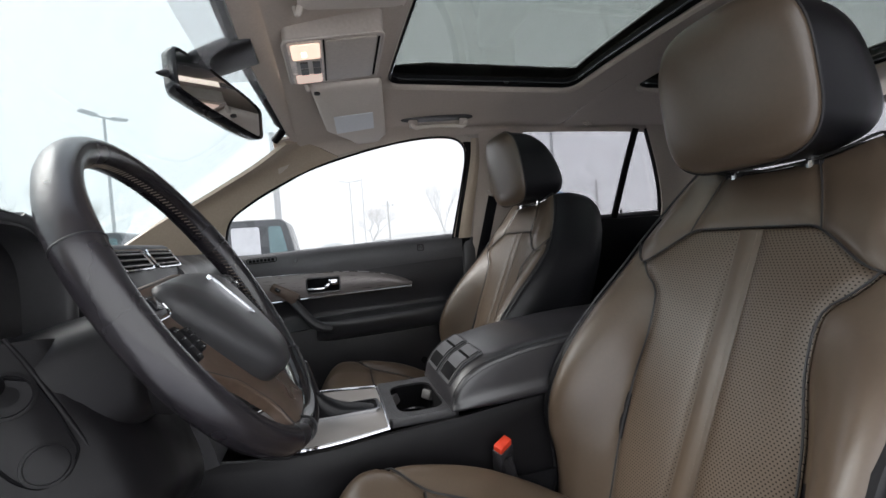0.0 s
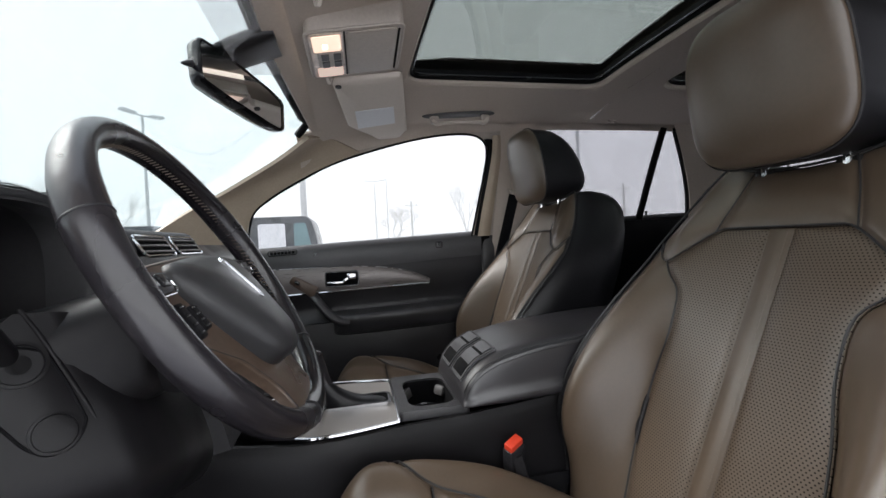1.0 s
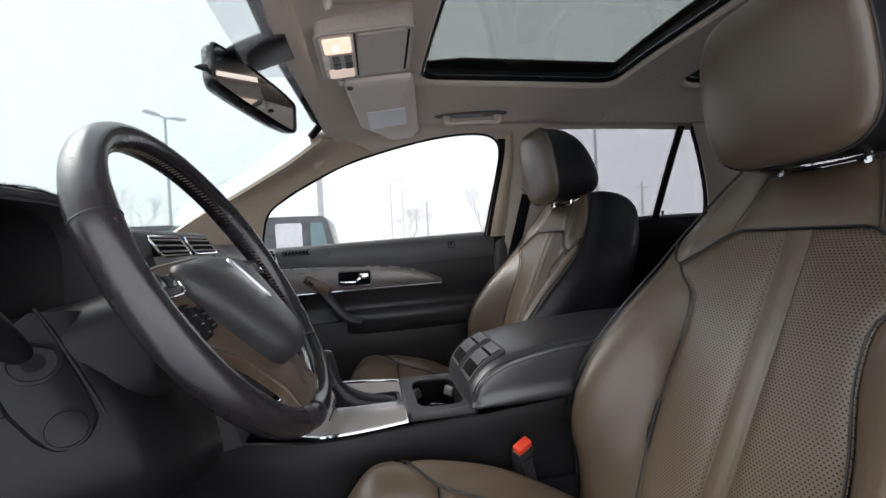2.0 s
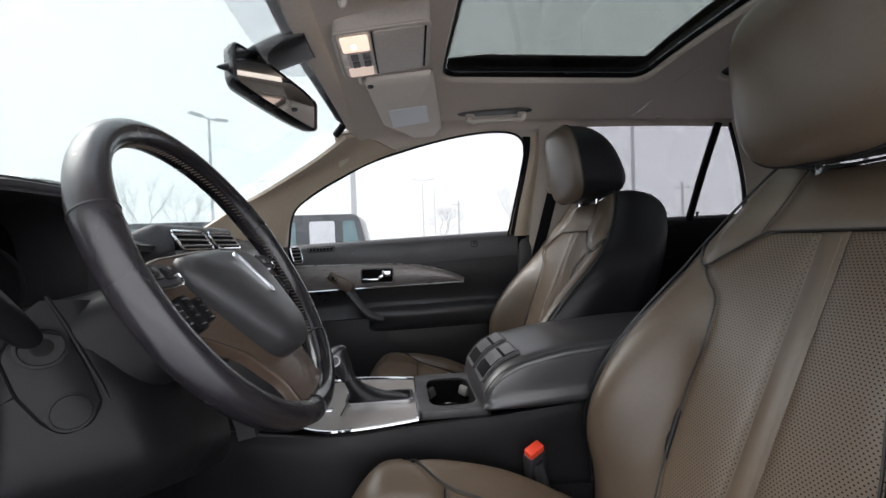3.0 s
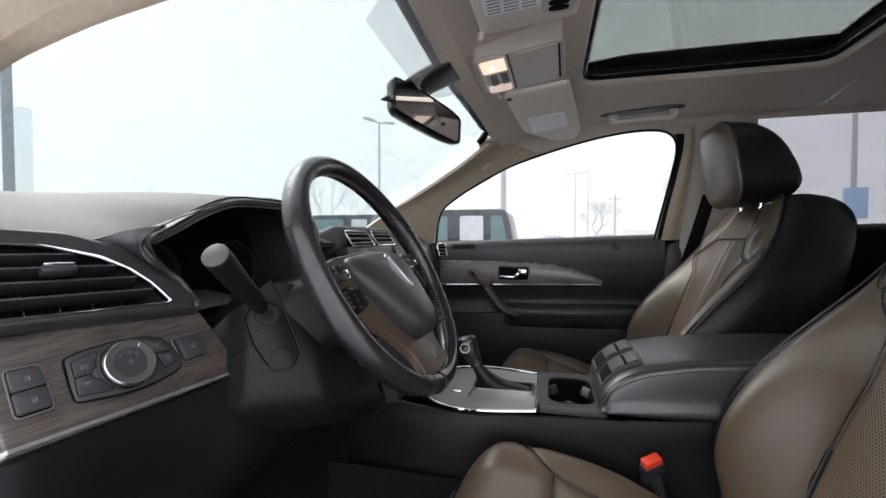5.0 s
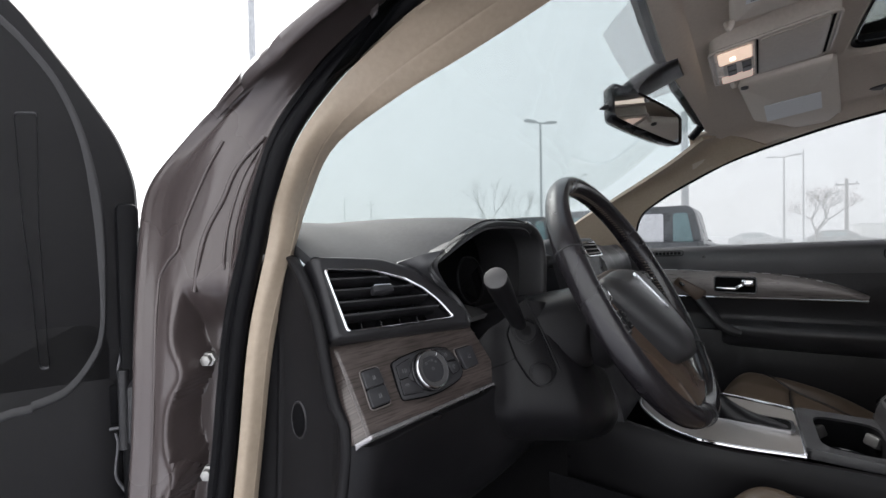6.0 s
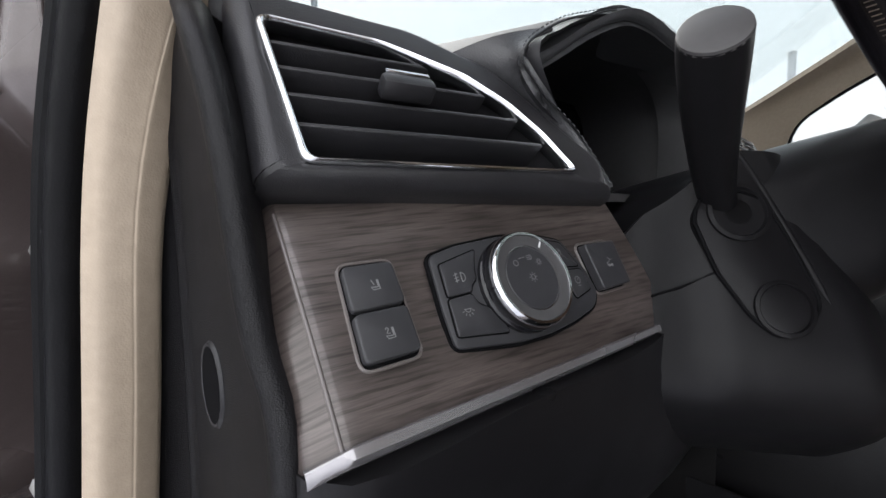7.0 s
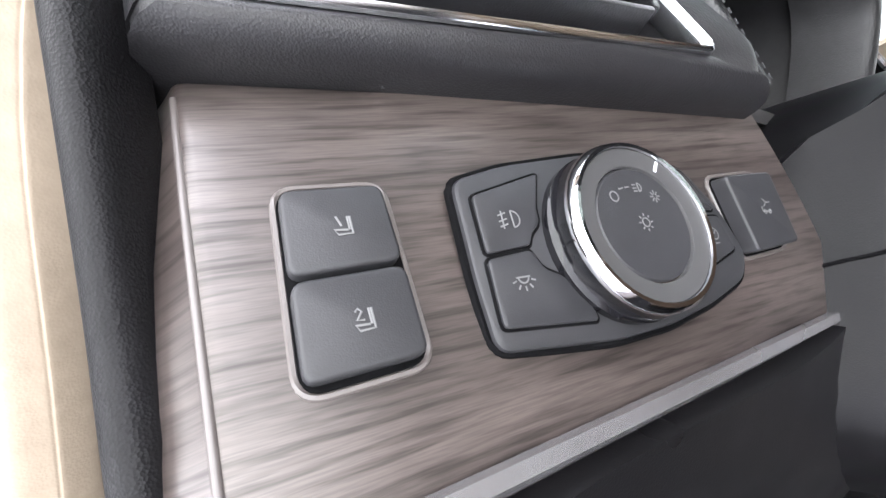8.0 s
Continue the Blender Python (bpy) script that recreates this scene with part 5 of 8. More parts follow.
part("cheek_ridge", tube(on_plane([(-0.018, 0.104), (-0.006, 0.080), (0.008, 0.048), (0.020, 0.020), (0.0265, 0.004)], mp2, -0.0015), [0.0018, 0.0022, 0.0024, 0.0022, 0.001], 10, 50), M["column"], col, "rounded ridge beside the plate", 60)
cov = part("round_cover", lathe([(0.0165, 0.0), (0.0165, 0.0022), (0.0145, 0.0026), (0.0140, 0.0008)], mp2, 30), M["column"], col, "round ignition cover")
part("cover_face", lathe([(0.0138, 0.0), (0.0136, 0.0016), (0.012, 0.0019)], mp2, 28), M["column"], cov)
msk = mp2 @ Matrix.Translation((-0.0195, 0.058, 0.0))
part("stalk_socket", lathe([(0.0185, 0.0), (0.0185, 0.0022), (0.0160, 0.0026), (0.0150, 0.0006), (0.008, 0.0004)], msk, 28), M["column"], col, "round stalk socket")
body = [(-0.414, 0.270, 1.076), (-0.428, 0.267, 1.091), (-0.458, 0.266, 1.122), (-0.495, 0.260, 1.150), (-0.520, 0.255, 1.169), (-0.533, 0.252, 1.178)]
stalk = part("indicator_stalk", tube(body, [0.0085, 0.0092, 0.0118, 0.0142, 0.0152, 0.0150], 20, 24), M["column"], col, "black multifunction stalk", 50)
ax = np.array(body[-1]) - np.array(body[-2])
part("stalk_cap", lathe([(0.0150, -0.001), (0.0146, 0.0014), (0.0135, 0.002)], frame_of(tuple(np.array(body[-1])), tuple(np.cross(ax, (0, 0, 1))), tuple(np.cross(ax, np.cross(ax, (0, 0, 1))))), 24), M["cap_grey"], stalk, "dull grey end cap")

# ---- steering wheel ----
OFFSET = Vector((0, 0, 0))
wc = (-0.3367, 0.1392, 1.1305)
MW = frame_of(wc, (1, -0.02, 0), (0, 0.4908, 0.8713))
wheel = thing("steering_wheel", wc, "black leather steering wheel with bronze spokes and chrome emblem", "steering wheel")
a_ = np.linspace(0, 2 * np.pi, 96, endpoint=False)
rad = 0.0152 + 0.0012 * np.exp(-(((np.degrees(a_) - 25 + 180) % 360 - 180) / 14) ** 2) + 0.0012 * np.exp(-(((np.degrees(a_) - 155 + 180) % 360 - 180) / 14) ** 2)
RW = 0.1794
G = []
for t, r in zip(a_, rad):
    ph = np.linspace(0, 2 * np.pi, 18, endpoint=False)
    G.append([tuple(MW @ Vector(((RW + r * math.cos(p) * 0.92) * math.cos(t), (RW + r * math.cos(p) * 0.92) * math.sin(t), r * 1.10 * math.sin(p)))) for p in ph])
rim = part("rim", grid(np.array(G), closed_u=True, closed_v=True), M["rim"], wheel, "worn black leather rim", 60)
for deg in (22, 158, 262, 318):
    t = radians(deg)
    loop = [tuple(MW @ Vector(((RW + 0.0160 * math.cos(p) * 0.94) * math.cos(t), (RW + 0.0160 * math.cos(p) * 0.94) * math.sin(t), 0.0160 * 1.12 * math.sin(p)))) for p in np.linspace(0, 2 * np.pi, 22, endpoint=False)]
    part("seam", tube(loop, 0.0008, 5, closed=True), M["piping"], rim)
# glossy cover where the lower spoke meets the rim
G = []
for t in np.radians(np.linspace(262, 316, 22)):
    G.append([tuple(MW @ Vector(((RW + 0.0163 * math.cos(p) * 0.94 - 0.004 * (math.cos(p) < -0.6)) * math.cos(t), (RW + 0.0163 * math.cos(p) * 0.94) * math.sin(t), 0.0163 * 1.10 * math.sin(p)))) for p in np.linspace(0, 2 * np.pi, 18, endpoint=False)])
part("lower_cover", grid(np.array(G), closed_u=True, cap=True), M["black_gloss"], rim, "glossy dark lower rim cover", 60)
# stitches along the inside of the rim
st = []
for d in range(0, 360, 2):
    t = radians(d)
    t2 = radians(d + 1.1)
    q = RW - 0.0145
    st.append(tube([tuple(MW @ Vector((q * math.cos(t), q * math.sin(t), 0.003))), tuple(MW @ Vector((q * math.cos(t2), q * math.sin(t2), -0.003)))], 0.0006, 4))
part("stitching", join(*st), M["thread"], rim)
# one bronze spoke plate: left, right and a broad lower arm
MP = MW @ Matrix.Translation((0, -0.015, -0.012)) @ pose(0, 0, 0, -6)
MH = MW @ Matrix.Translation((0, -0.013, -0.013)) @ pose(0, 0, 0, -14)
plate = rounded([(-0.166, 0.030), (-0.105, 0.048), (0, 0.056), (0.105, 0.048), (0.166, 0.030), (0.166, -0.018), (0.122, -0.042), (0.078, -0.074), (0.050, -0.12), (0.052, -0.160), (-0.052, -0.160), (-0.050, -0.12), (-0.078, -0.074), (-0.122, -0.042), (-0.166, -0.018)], 0.012, 4)
spoke = part("spoke_plate", prism(plate, MP, -0.008, 0.004, 0.003, 3), M["bronze"], wheel, "bronze satin spokes", 50)
part("spoke_seam", tube(on_plane(scaled(plate, -0.004), MP, 0.0035), 0.0009, 5, closed=True), M["piping"], spoke)
part("column_collar", lathe([(0.055, -0.09), (0.060, -0.05), (0.062, -0.02)], MH, 30), M["column"], wheel)
hub = rounded([(-0.086, 0.040), (0, 0.048), (0.086, 0.040), (0.092, 0.010), (0.062, -0.050), (0.036, -0.096), (0, -0.108), (-0.036, -0.096), (-0.062, -0.050), (-0.092, 0.010)], 0.020, 4)
hub = spline(hub, 72, True)
loops = []
for s, h in ((0.97, -0.01), (1.0, 0.008), (0.99, 0.014), (0.95, 0.020), (0.80, 0.027), (0.5, 0.031), (0.15, 0.032)):
    loops.append([tuple(MH @ Vector((x * s, y * s - 0.03 * (1 - s), h))) for x, y in hub])
airbag = part("airbag_cover", grid(np.array(loops), closed_u=True, cap=True), M["airbag"], wheel, "dark grey airbag cover", 60)
em = rounded([(0, 0.033), (0.0055, 0.028), (0.0055, -0.028), (0, -0.033), (-0.0055, -0.028), (-0.0055, 0.028)], 0.002)
me2 = MH @ Matrix.Translation((0, -0.006, 0.0312))
part("emblem", join(moved(ring([[(x, y, 0) for x, y in em], [(x, y, 0.003) for x, y in em], [(x * 0.72, y * 0.93, 0.003) for x, y in em], [(x * 0.7, y * 0.92, 0.001) for x, y in em]]), me2), moved(rbox((0, 0, 0.0015), (0.009, 0.0016, 0.003), 0.0004), me2), moved(rbox((0, 0, 0.0015), (0.0016, 0.05, 0.003), 0.0004), me2)), M["chrome"], airbag, "slim chrome emblem, plain outline")
part("airbag_mark", join(*[moved(rbox((0.028 + 0.004 * i, -0.045 - 0.010 * (i % 2), 0), (0.003, 0.0012, 0.0004), 0.0001), MH @ Matrix.Translation((0, -0.02, 0.0245))) for i in range(4)]), M["piping"], airbag)
for side in (-1, 1):
    mb = MP @ Matrix.Translation((side * 0.130, 0.024, 0.008))
    pod = part("switch_pod", moved(prism(rounded([(-0.022, -0.012), (0.024, -0.010), (0.026, 0.010), (-0.018, 0.015)], 0.006), Matrix.Identity(4), -0.012, 0.004, 0.0015), mb), M["black"], wheel, "black switch pod")
    part("pod_trim", tube([tuple(mb @ Vector(q)) for q in ((-0.020, -0.013, 0.004), (0.0, -0.0135, 0.0045), (0.024, -0.011, 0.004), (0.027, 0.0, 0.004))], 0.0009, 6, 12), M["chrome"], pod)
    for i, (x, y) in enumerate(((-0.009, 0.002), (0.012, 0.001))):
        part("button", moved(prism(rounded([(-0.008, -0.006), (0.008, -0.006), (0.008, 0.007), (-0.008, 0.007)], 0.003), Matrix.Identity(4), 0.003, 0.0065, 0.001), mb @ Matrix.Translation((x, y, 0))), M["black_gloss"], pod)
    ms = MP @ Matrix.Translation((side * 0.126, -0.016, 0.006))
    for i, x in enumerate((-0.019, 0.0, 0.019)):
        h = 0.036 if i == 1 else 0.026
        rl = part("roller_switch", moved(prism(rounded([(-0.0068, -h / 2), (0.0068, -h / 2), (0.0068, h / 2), (-0.0068, h / 2)], 0.003), Matrix.Identity(4), -0.01, 0.007, 0.002), ms @ Matrix.Translation((x, 0, 0))), M["rubber"], wheel, "black roller switch")
        for k in range(4):
            part("ridge", moved(rbox((0, -h / 2 + h * (k + 0.5) / 4, 0.007), (0.011, 0.0022, 0.0016), 0.0006), ms @ Matrix.Translation((x, 0, 0))), M["black_gloss"], rl)
# ---- front seats ----
SX = -0.341


def sm_tab(tab, z):
    """Smooth interpolation in a table of (z, value)."""
    k = np.array(tab)
    i = int(np.clip(np.searchsorted(k[:, 0], z) - 1, 0, len(k) - 2))
    a, b = k[i], k[i + 1]
    sl = np.gradient(k[:, 1], k[:, 0])
    t = (z - a[0]) / (b[0] - a[0])
    w = b[0] - a[0]
    t = min(max(t, -0.2), 1.2)
    return float((2 * t**3 - 3 * t**2 + 1) * a[1] + (t**3 - 2 * t**2 + t) * w * sl[i] + (-2 * t**3 + 3 * t**2) * b[1] + (t**3 - t**2) * w * sl[i + 1])


HALF = [(0.56, 0.235), (0.68, 0.262), (0.78, 0.274), (0.90, 0.274), (1.0, 0.268), (1.08, 0.257), (1.136, 0.236), (1.17, 0.217), (1.20, 0.197), (1.25, 0.158), (1.285, 0.122)]
INSERT = [(0.56, 0.120), (0.70, 0.130), (0.78, 0.144), (0.90, 0.142), (1.0, 0.130), (1.06, 0.136), (1.10, 0.156), (1.15, 0.165), (1.28, 0.10)]
BOLS = [(0.56, 0.02), (0.68, 0.03), (0.74, 0.055), (0.78, 0.080), (0.82, 0.096), (0.86, 0.103), (0.90, 0.101), (0.94, 0.092), (0.98, 0.077), (1.02, 0.058), (1.06, 0.036), (1.10, 0.018), (1.136, 0.010), (1.20, 0.0), (1.28, 0.0)]


def back_y(z):
    return -0.617 - 0.43 * (z - 1.13) - 0.25 * max(0.0, z - 1.2) ** 1.5


def back(u, z):
    """A point of the backrest's front face; u runs -1 to 1 across. A dished insert between two bolsters."""
    hw, wi, bo = sm_tab(HALF, z), sm_tab(INSERT, z), sm_tab(BOLS, z)
    a, ui = abs(u), wi / hw
    dish = (-0.006 + 0.026 * float(smooth01((z - 0.75) / 0.35))) * float(smooth01((1.22 - z) / 0.07))
    y = back_y(z) + dish * min(1.0, a / ui) ** 2
    if a > ui:
        y += (bo - dish) * float(smooth01((a - ui) / (0.86 - ui))) - 0.014 * max(0.0, (a - 0.84) / 0.16) ** 2
    return np.array((SX + hw * u, y, z))


CUSH = [(0.0, 0.628), (0.10, 0.650), (0.28, 0.705), (0.45, 0.750), (0.62, 0.776), (0.78, 0.790), (0.90, 0.794), (1.0, 0.790)]


def cush(u, w):
    """A point of the cushion's top; w runs 0 at the back to 1 at the front."""
    a = abs(u)
    hw = 0.235 + 0.02 * math.sin(w * 2.2) - 0.055 * max(0.0, (w - 0.80) / 0.2) ** 2
    y = -0.47 + 0.545 * w - 0.02 * a * a * w
    z = sm_tab(CUSH, w) - 0.026 + 0.030 * float(smooth01((a - 0.50) / 0.32)) * (1 - 0.5 * w) + 0.016 * w * (1 - a * a) - 0.05 * max(0.0, (a - 0.84) / 0.16) ** 2 - 0.075 * max(0.0, (w - 0.84) / 0.16) ** 2
    return np.array((SX + hw * u, y, z))


def patch(f, lo, hi, v0, v1, nu, nv, puff=0.007, reach=0.013):
    """A stuffed panel on the surface f between u = lo(v) and hi(v), drawn in at its seams."""
    G = np.zeros((nv + 1, nu + 1, 3))
    for j in range(nv + 1):
        v = v0 + (v1 - v0) * j / nv
        for i in range(nu + 1):
            a = i / nu
            G[j, i] = f(lo(v) + (hi(v) - lo(v)) * a, v)
    N = normals(G)
    du = np.linalg.norm(np.diff(G, axis=1), axis=2)
    dv = np.linalg.norm(np.diff(G, axis=0), axis=2)
    su = np.concatenate([np.zeros((nv + 1, 1)), np.cumsum(du, 1)], 1)
    sv = np.concatenate([np.zeros((1, nu + 1)), np.cumsum(dv, 0)], 0)
    e = np.minimum(np.minimum(su, su[:, -1:] - su), np.minimum(sv, sv[-1:, :] - sv))
    sign = 1.0 if (N[nv // 2, nu // 2] @ np.array((0, 1.0, 0.6))) > 0 else -1.0
    G = G + sign * N * (puff * (1 - np.exp(-e / reach)) - puff * 0.8)[..., None]
    return slab(G, -sign * 0.006)


def front_seat(name, label):
    s = thing(name, (SX, -0.45, 0.45), label, "seat", "front seats")
    # yoke line: height of the seam between insert and yoke
    zy, zt = 1.158, 1.272
    uin = lambda z: sm_tab(INSERT, z) / sm_tab(HALF, z)
    us = lambda z: 0.0185 / sm_tab(HALF, z)

    def drop(u):
        # the yoke's lower edge curves down to the insert's corner, then rises to the shoulder
        a = abs(u) * 0.222
        return 0.056 * float(smooth01((a - 0.085) / 0.085)) - 0.034 * float(smooth01((a - 0.166) / 0.055))

    def warp(u, z):
        return back(u, z - drop(u) * max(0.0, (z - 0.60) / (zy - 0.60)) ** 4)

    def yoke(u, z):
        f = (z - zy) / (zt - zy)
        return back(u, z - drop(u) * (1 - f) - 0.028 * (1 - u * u) * max(0.0, f) ** 1.5)

    for lo, hi in ((lambda z: -uin(z), lambda z: -us(z)), (us, uin)):
        part("backrest_insert", patch(warp, lo, hi, 0.60, zy - 0.002, 22, 56, 0.006), M["perf"], s, "perforated brown leather insert", 70)
    part("backrest_strip", patch(warp, lambda z: -us(z), us, 0.60, zy - 0.002, 10, 56, 0.004), M["leather"], s, "plain brown leather middle strip", 70)
    for sg in (-1, 1):
        lo = (lambda z: -0.97) if sg < 0 else uin
        hi = (lambda z: -uin(z)) if sg < 0 else (lambda z: 0.97)
        part("backrest_bolster", patch(warp, lo, hi, 0.60, zy - 0.003, 26, 56, 0.008, 0.016), M["leather"], s, "smooth brown leather side bolster", 70)
    for a, b in ((-0.97, -0.46), (-0.46, 0.46), (0.46, 0.97)):
        part("backrest_yoke", patch(yoke, lambda z, a=a: a, lambda z, b=b: b, zy, zt, 18, 16, 0.006), M["leather"], s, "plain brown leather yoke", 70)
    # dark shell behind
    shell = []
    for z in list(np.linspace(0.57, 1.20, 13)) + [1.22, 1.235, 1.247, 1.257, 1.265, 1.271]:
        hw = sm_tab(HALF, z)
        dip = 0.026 * float(smooth01((z - 1.17) / 0.10))
        f = [back(u, z) - (0, 0.012, dip * (1 - u * u)) for u in np.linspace(-0.985, 0.985, 13)]
        yb = back_y(z) - 0.195 + 0.10 * (1 - math.sqrt(1 - max(0.0, (z - 1.18) / 0.0912) ** 2))
        r = [np.array((SX + hw * u * 0.97, yb + 0.03 * abs(u) ** 3, z - dip * (1 - u * u))) for u in np.linspace(1, -1, 9)]
        shell.append(f + r)
    part("backrest_shell", grid(np.array([spline(q, 60, True) for q in shell]), closed_u=True, cap=True), M["leather_black"], s, "black backrest shell", 60)
    low = np.linspace(0.60, zy - 0.004, 34)
    edge = [warp(0.975, z) + (0.002, 0.002, 0) for z in low] + [yoke(0.975, z) + (0.002, 0.002, 0) for z in np.linspace(zy, zt, 12)]
    edge2 = [warp(-0.975, z) + (-0.002, 0.002, 0) for z in low] + [yoke(-0.975, z) + (-0.002, 0.002, 0) for z in np.linspace(zy, zt, 12)]
    top = [yoke(u, zt) + (0, -0.002, 0.002) for u in np.linspace(0.95, -0.95, 24)]
    part("piping", tube(edge + top + edge2[::-1], 0.0024, 6), M["piping"], s, "black piping")
    for sg in (-1, 1):
        part("bolster_seam", tube([warp(sg * uin(z), z) + (0, 0.0004, 0) for z in np.linspace(0.60, zy - 0.003, 36)], 0.0017, 6), M["piping"], s, "dark seam")
        part("shoulder_seam", tube([yoke(sg * u, zy) + (0, 0.0008, 0) for u in np.linspace(0.74, 0.97, 10)], 0.0014, 6), M["piping"], s, "dark seam")
        part("yoke_join", tube([yoke(sg * 0.46, z) + (0, 0.0004, 0) for z in np.linspace(zy, zt, 10)], 0.0012, 6), M["piping"], s, "dark seam")
    part("yoke_seam", tube([yoke(u, zy) + (0, 0.0006, 0) for u in np.linspace(-0.74, 0.74, 48)], 0.0017, 6), M["piping"], s, "dark seam")
    # stitch rows on both sides of the strip's seams
    for sg in (-1, 1):
        st = []
        for q in (0.0045, -0.0045):
            zz = np.linspace(0.64, 1.150, 105)
            for a, b in zip(zz[::1], zz[1:]):
                um = us(a) + q / 0.24
                p0 = warp(sg * um, a) + (0, 0.0010, 0.0008)
                p1 = warp(sg * um, a + (b - a) * 0.62) + (0, 0.0010, 0.0008)
                st.append(tube([p0, p1], 0.0007, 4))
        tagged(part("stitching", join(*st), M["thread"], s, "brown double stitching"), "brown double stitching", kind="stuff")
    # headrest: leather front, black wedge-shaped back, on two posts
    hx, hz = SX, 1.366
    DEEP = [(1.240, 0.080), (1.257, 0.105), (1.275, 0.135), (1.30, 0.150), (1.34, 0.150), (1.39, 0.135), (1.43, 0.115), (1.465, 0.090), (1.49, 0.070)]

    def head(f, sx, sz, puff=0.0):
        out = []
        for q in np.linspace(0, 2 * math.pi, 64, endpoint=False):
            c, d = math.cos(q), math.sin(q)
            x = (0.124 - 0.006 * d) * np.sign(c) * abs(c) ** 0.55 * sx
            z = hz + 0.117 * np.sign(d) * abs(d) ** 0.62 * sz
            y = -0.592 + 0.15 * (z - 1.37) - f * sm_tab(DEEP, z) + puff * (1 - 0.6 * (x / 0.124) ** 2)
            out.append((hx + x, y, z))
        return out
    fl = [head(0, 0.25, 0.25, 0.030), head(0, 0.60, 0.60, 0.029), head(0, 0.84, 0.84, 0.025), head(0, 0.94, 0.94, 0.018), head(0, 0.985, 0.985, 0.009), head(0, 1.0, 1.0, 0.0), head(0.05, 0.99, 0.99, 0.0)]
    hr = part("headrest", grid(np.array(fl), closed_u=True, cap=True), M["leather"], s, "brown leather headrest front", 70)
    bl = [head(0.02, 0.995, 0.995), head(0.10, 1.0, 1.0), head(0.55, 0.985, 0.99), head(0.80, 0.95, 0.96), head(0.93, 0.88, 0.90), head(1.0, 0.74, 0.78), head(1.03, 0.45, 0.5)]
    part("headrest_back", grid(np.array(bl), closed_u=True, cap=True), M["leather_black"], hr, "black headrest back", 70)
    part("headrest_piping", tube(head(0.02, 1.008, 1.008), 0.0022, 6, closed=True), M["piping"], hr)
    for dx in (-0.06, 0.06):
        part("headrest_post", tube([(hx + dx, -0.675, 1.18), (hx + dx, -0.672, 1.29)], 0.006, 8), M["chrome"], s)
        part("headrest_collar", rbox((hx + dx, -0.688, 1.243), (0.034, 0.034, 0.012), 0.004), M["black"], s)
    # cushion
    sweep = [(0.0, 0.60), (0.53, 0.56), (0.59, 0.58), (0.65, 0.615), (0.70, 0.69), (0.74, 0.79), (0.78, 0.90), (0.81, 0.985), (1.0, 0.985)]
    ci = lambda w: sm_tab(sweep, w) if w < 0.80 else 0.985
    part("cushion_insert", patch(cush, lambda w: -ci(w), lambda w: ci(w), 0.0, 0.662, 30, 26), M["leather"], s, "brown leather cushion middle", 70)
    part("cushion_front", patch(cush, lambda w: -ci(w), lambda w: ci(w), 0.668, 1.0, 36, 24, 0.007), M["leather"], s, "brown leather cushion front", 70)
    for sg in (-1, 1):
        part("cushion_bolster", patch(cush, (lambda w: -1.0) if sg < 0 else ci, (lambda w: -ci(w)) if sg < 0 else (lambda w: 1.0), 0.0, 0.80, 16, 40, 0.009, 0.016), M["leather"], s, "brown leather cushion bolster", 70)
        part("cushion_seam", tube([cush(sg * ci(w), w) + (0, 0, 0.0003) for w in np.linspace(0.02, 0.80, 40)], 0.0018, 6), M["piping"], s, "dark sweeping seam")
    part("cushion_seam", tube([cush(u, 0.665) + (0, 0, 0.0003) for u in np.linspace(-0.61, 0.61, 24)], 0.0016, 6), M["piping"], s, "dark seam")
    base = []
    for w in np.linspace(0, 1.0, 12):
        f = [cush(u, w) - (0, 0, 0.012) for u in np.linspace(-1, 1, 11)]
        zb = 0.54 + 0.06 * w
        r = [np.array((SX + 0.22 * u, f[5][1] - 0.02, zb)) for u in (1, 0.5, 0, -0.5, -1)]
        base.append(f + r)
    part("cushion_base", grid(np.array(base), closed_u=True, cap=True), M["leather_black"], s, "black cushion side", 60)
    rimc = [cush(1.0, w) + (0.002, 0, 0.001) for w in np.linspace(0.02, 0.97, 22)] + [cush(u, 1.0) + (0, 0.003, 0.001) for u in np.linspace(0.95, -0.95, 16)] + [cush(-1.0, w) + (-0.002, 0, 0.001) for w in np.linspace(0.97, 0.02, 22)]
    part("cushion_piping", tube(rimc, 0.003, 6), M["piping"], s, "black piping")
    part("seat_base", rbox((SX, -0.22, 0.53), (0.40, 0.44, 0.14), 0.02), M["black"], s)
    return s


driver_seat = front_seat("driver_seat", "brown leather driver seat with perforated insert and headrest")
passenger = copy_thing(driver_seat, Matrix.Translation((SX + 0.805, -0.437, 0.468)))
passenger.name = "passenger_seat"
for ob in passenger.children:
    if ob.name.startswith("cushion"):
        ob.location.z -= 0.042
tagged(passenger, "brown leather front passenger seat with black sides")

# seat belt buckle beside the console
mbk = frame_of((-0.100, -0.285, 0.765), (0.35, -0.75, 0.25), (-0.35, 0.1, 0.85))
buckle = thing("belt_buckle", (-0.10, -0.29, 0.66), "black seat belt buckle with an orange red release button", "belt buckle")
part("stalk", tube([(-0.095, -0.31, 0.62), (-0.098, -0.30, 0.70), (-0.100, -0.288, 0.75)], 0.013, 8, 10), M["black"], buckle)
part("housing", moved(rbox((0, -0.024, 0), (0.040, 0.058, 0.024), 0.005), mbk), M["black"], buckle)
part("release_button", moved(rbox((0, 0.008, 0.0), (0.034, 0.017, 0.019), 0.003), mbk), M["orange"], buckle, "orange red release button")
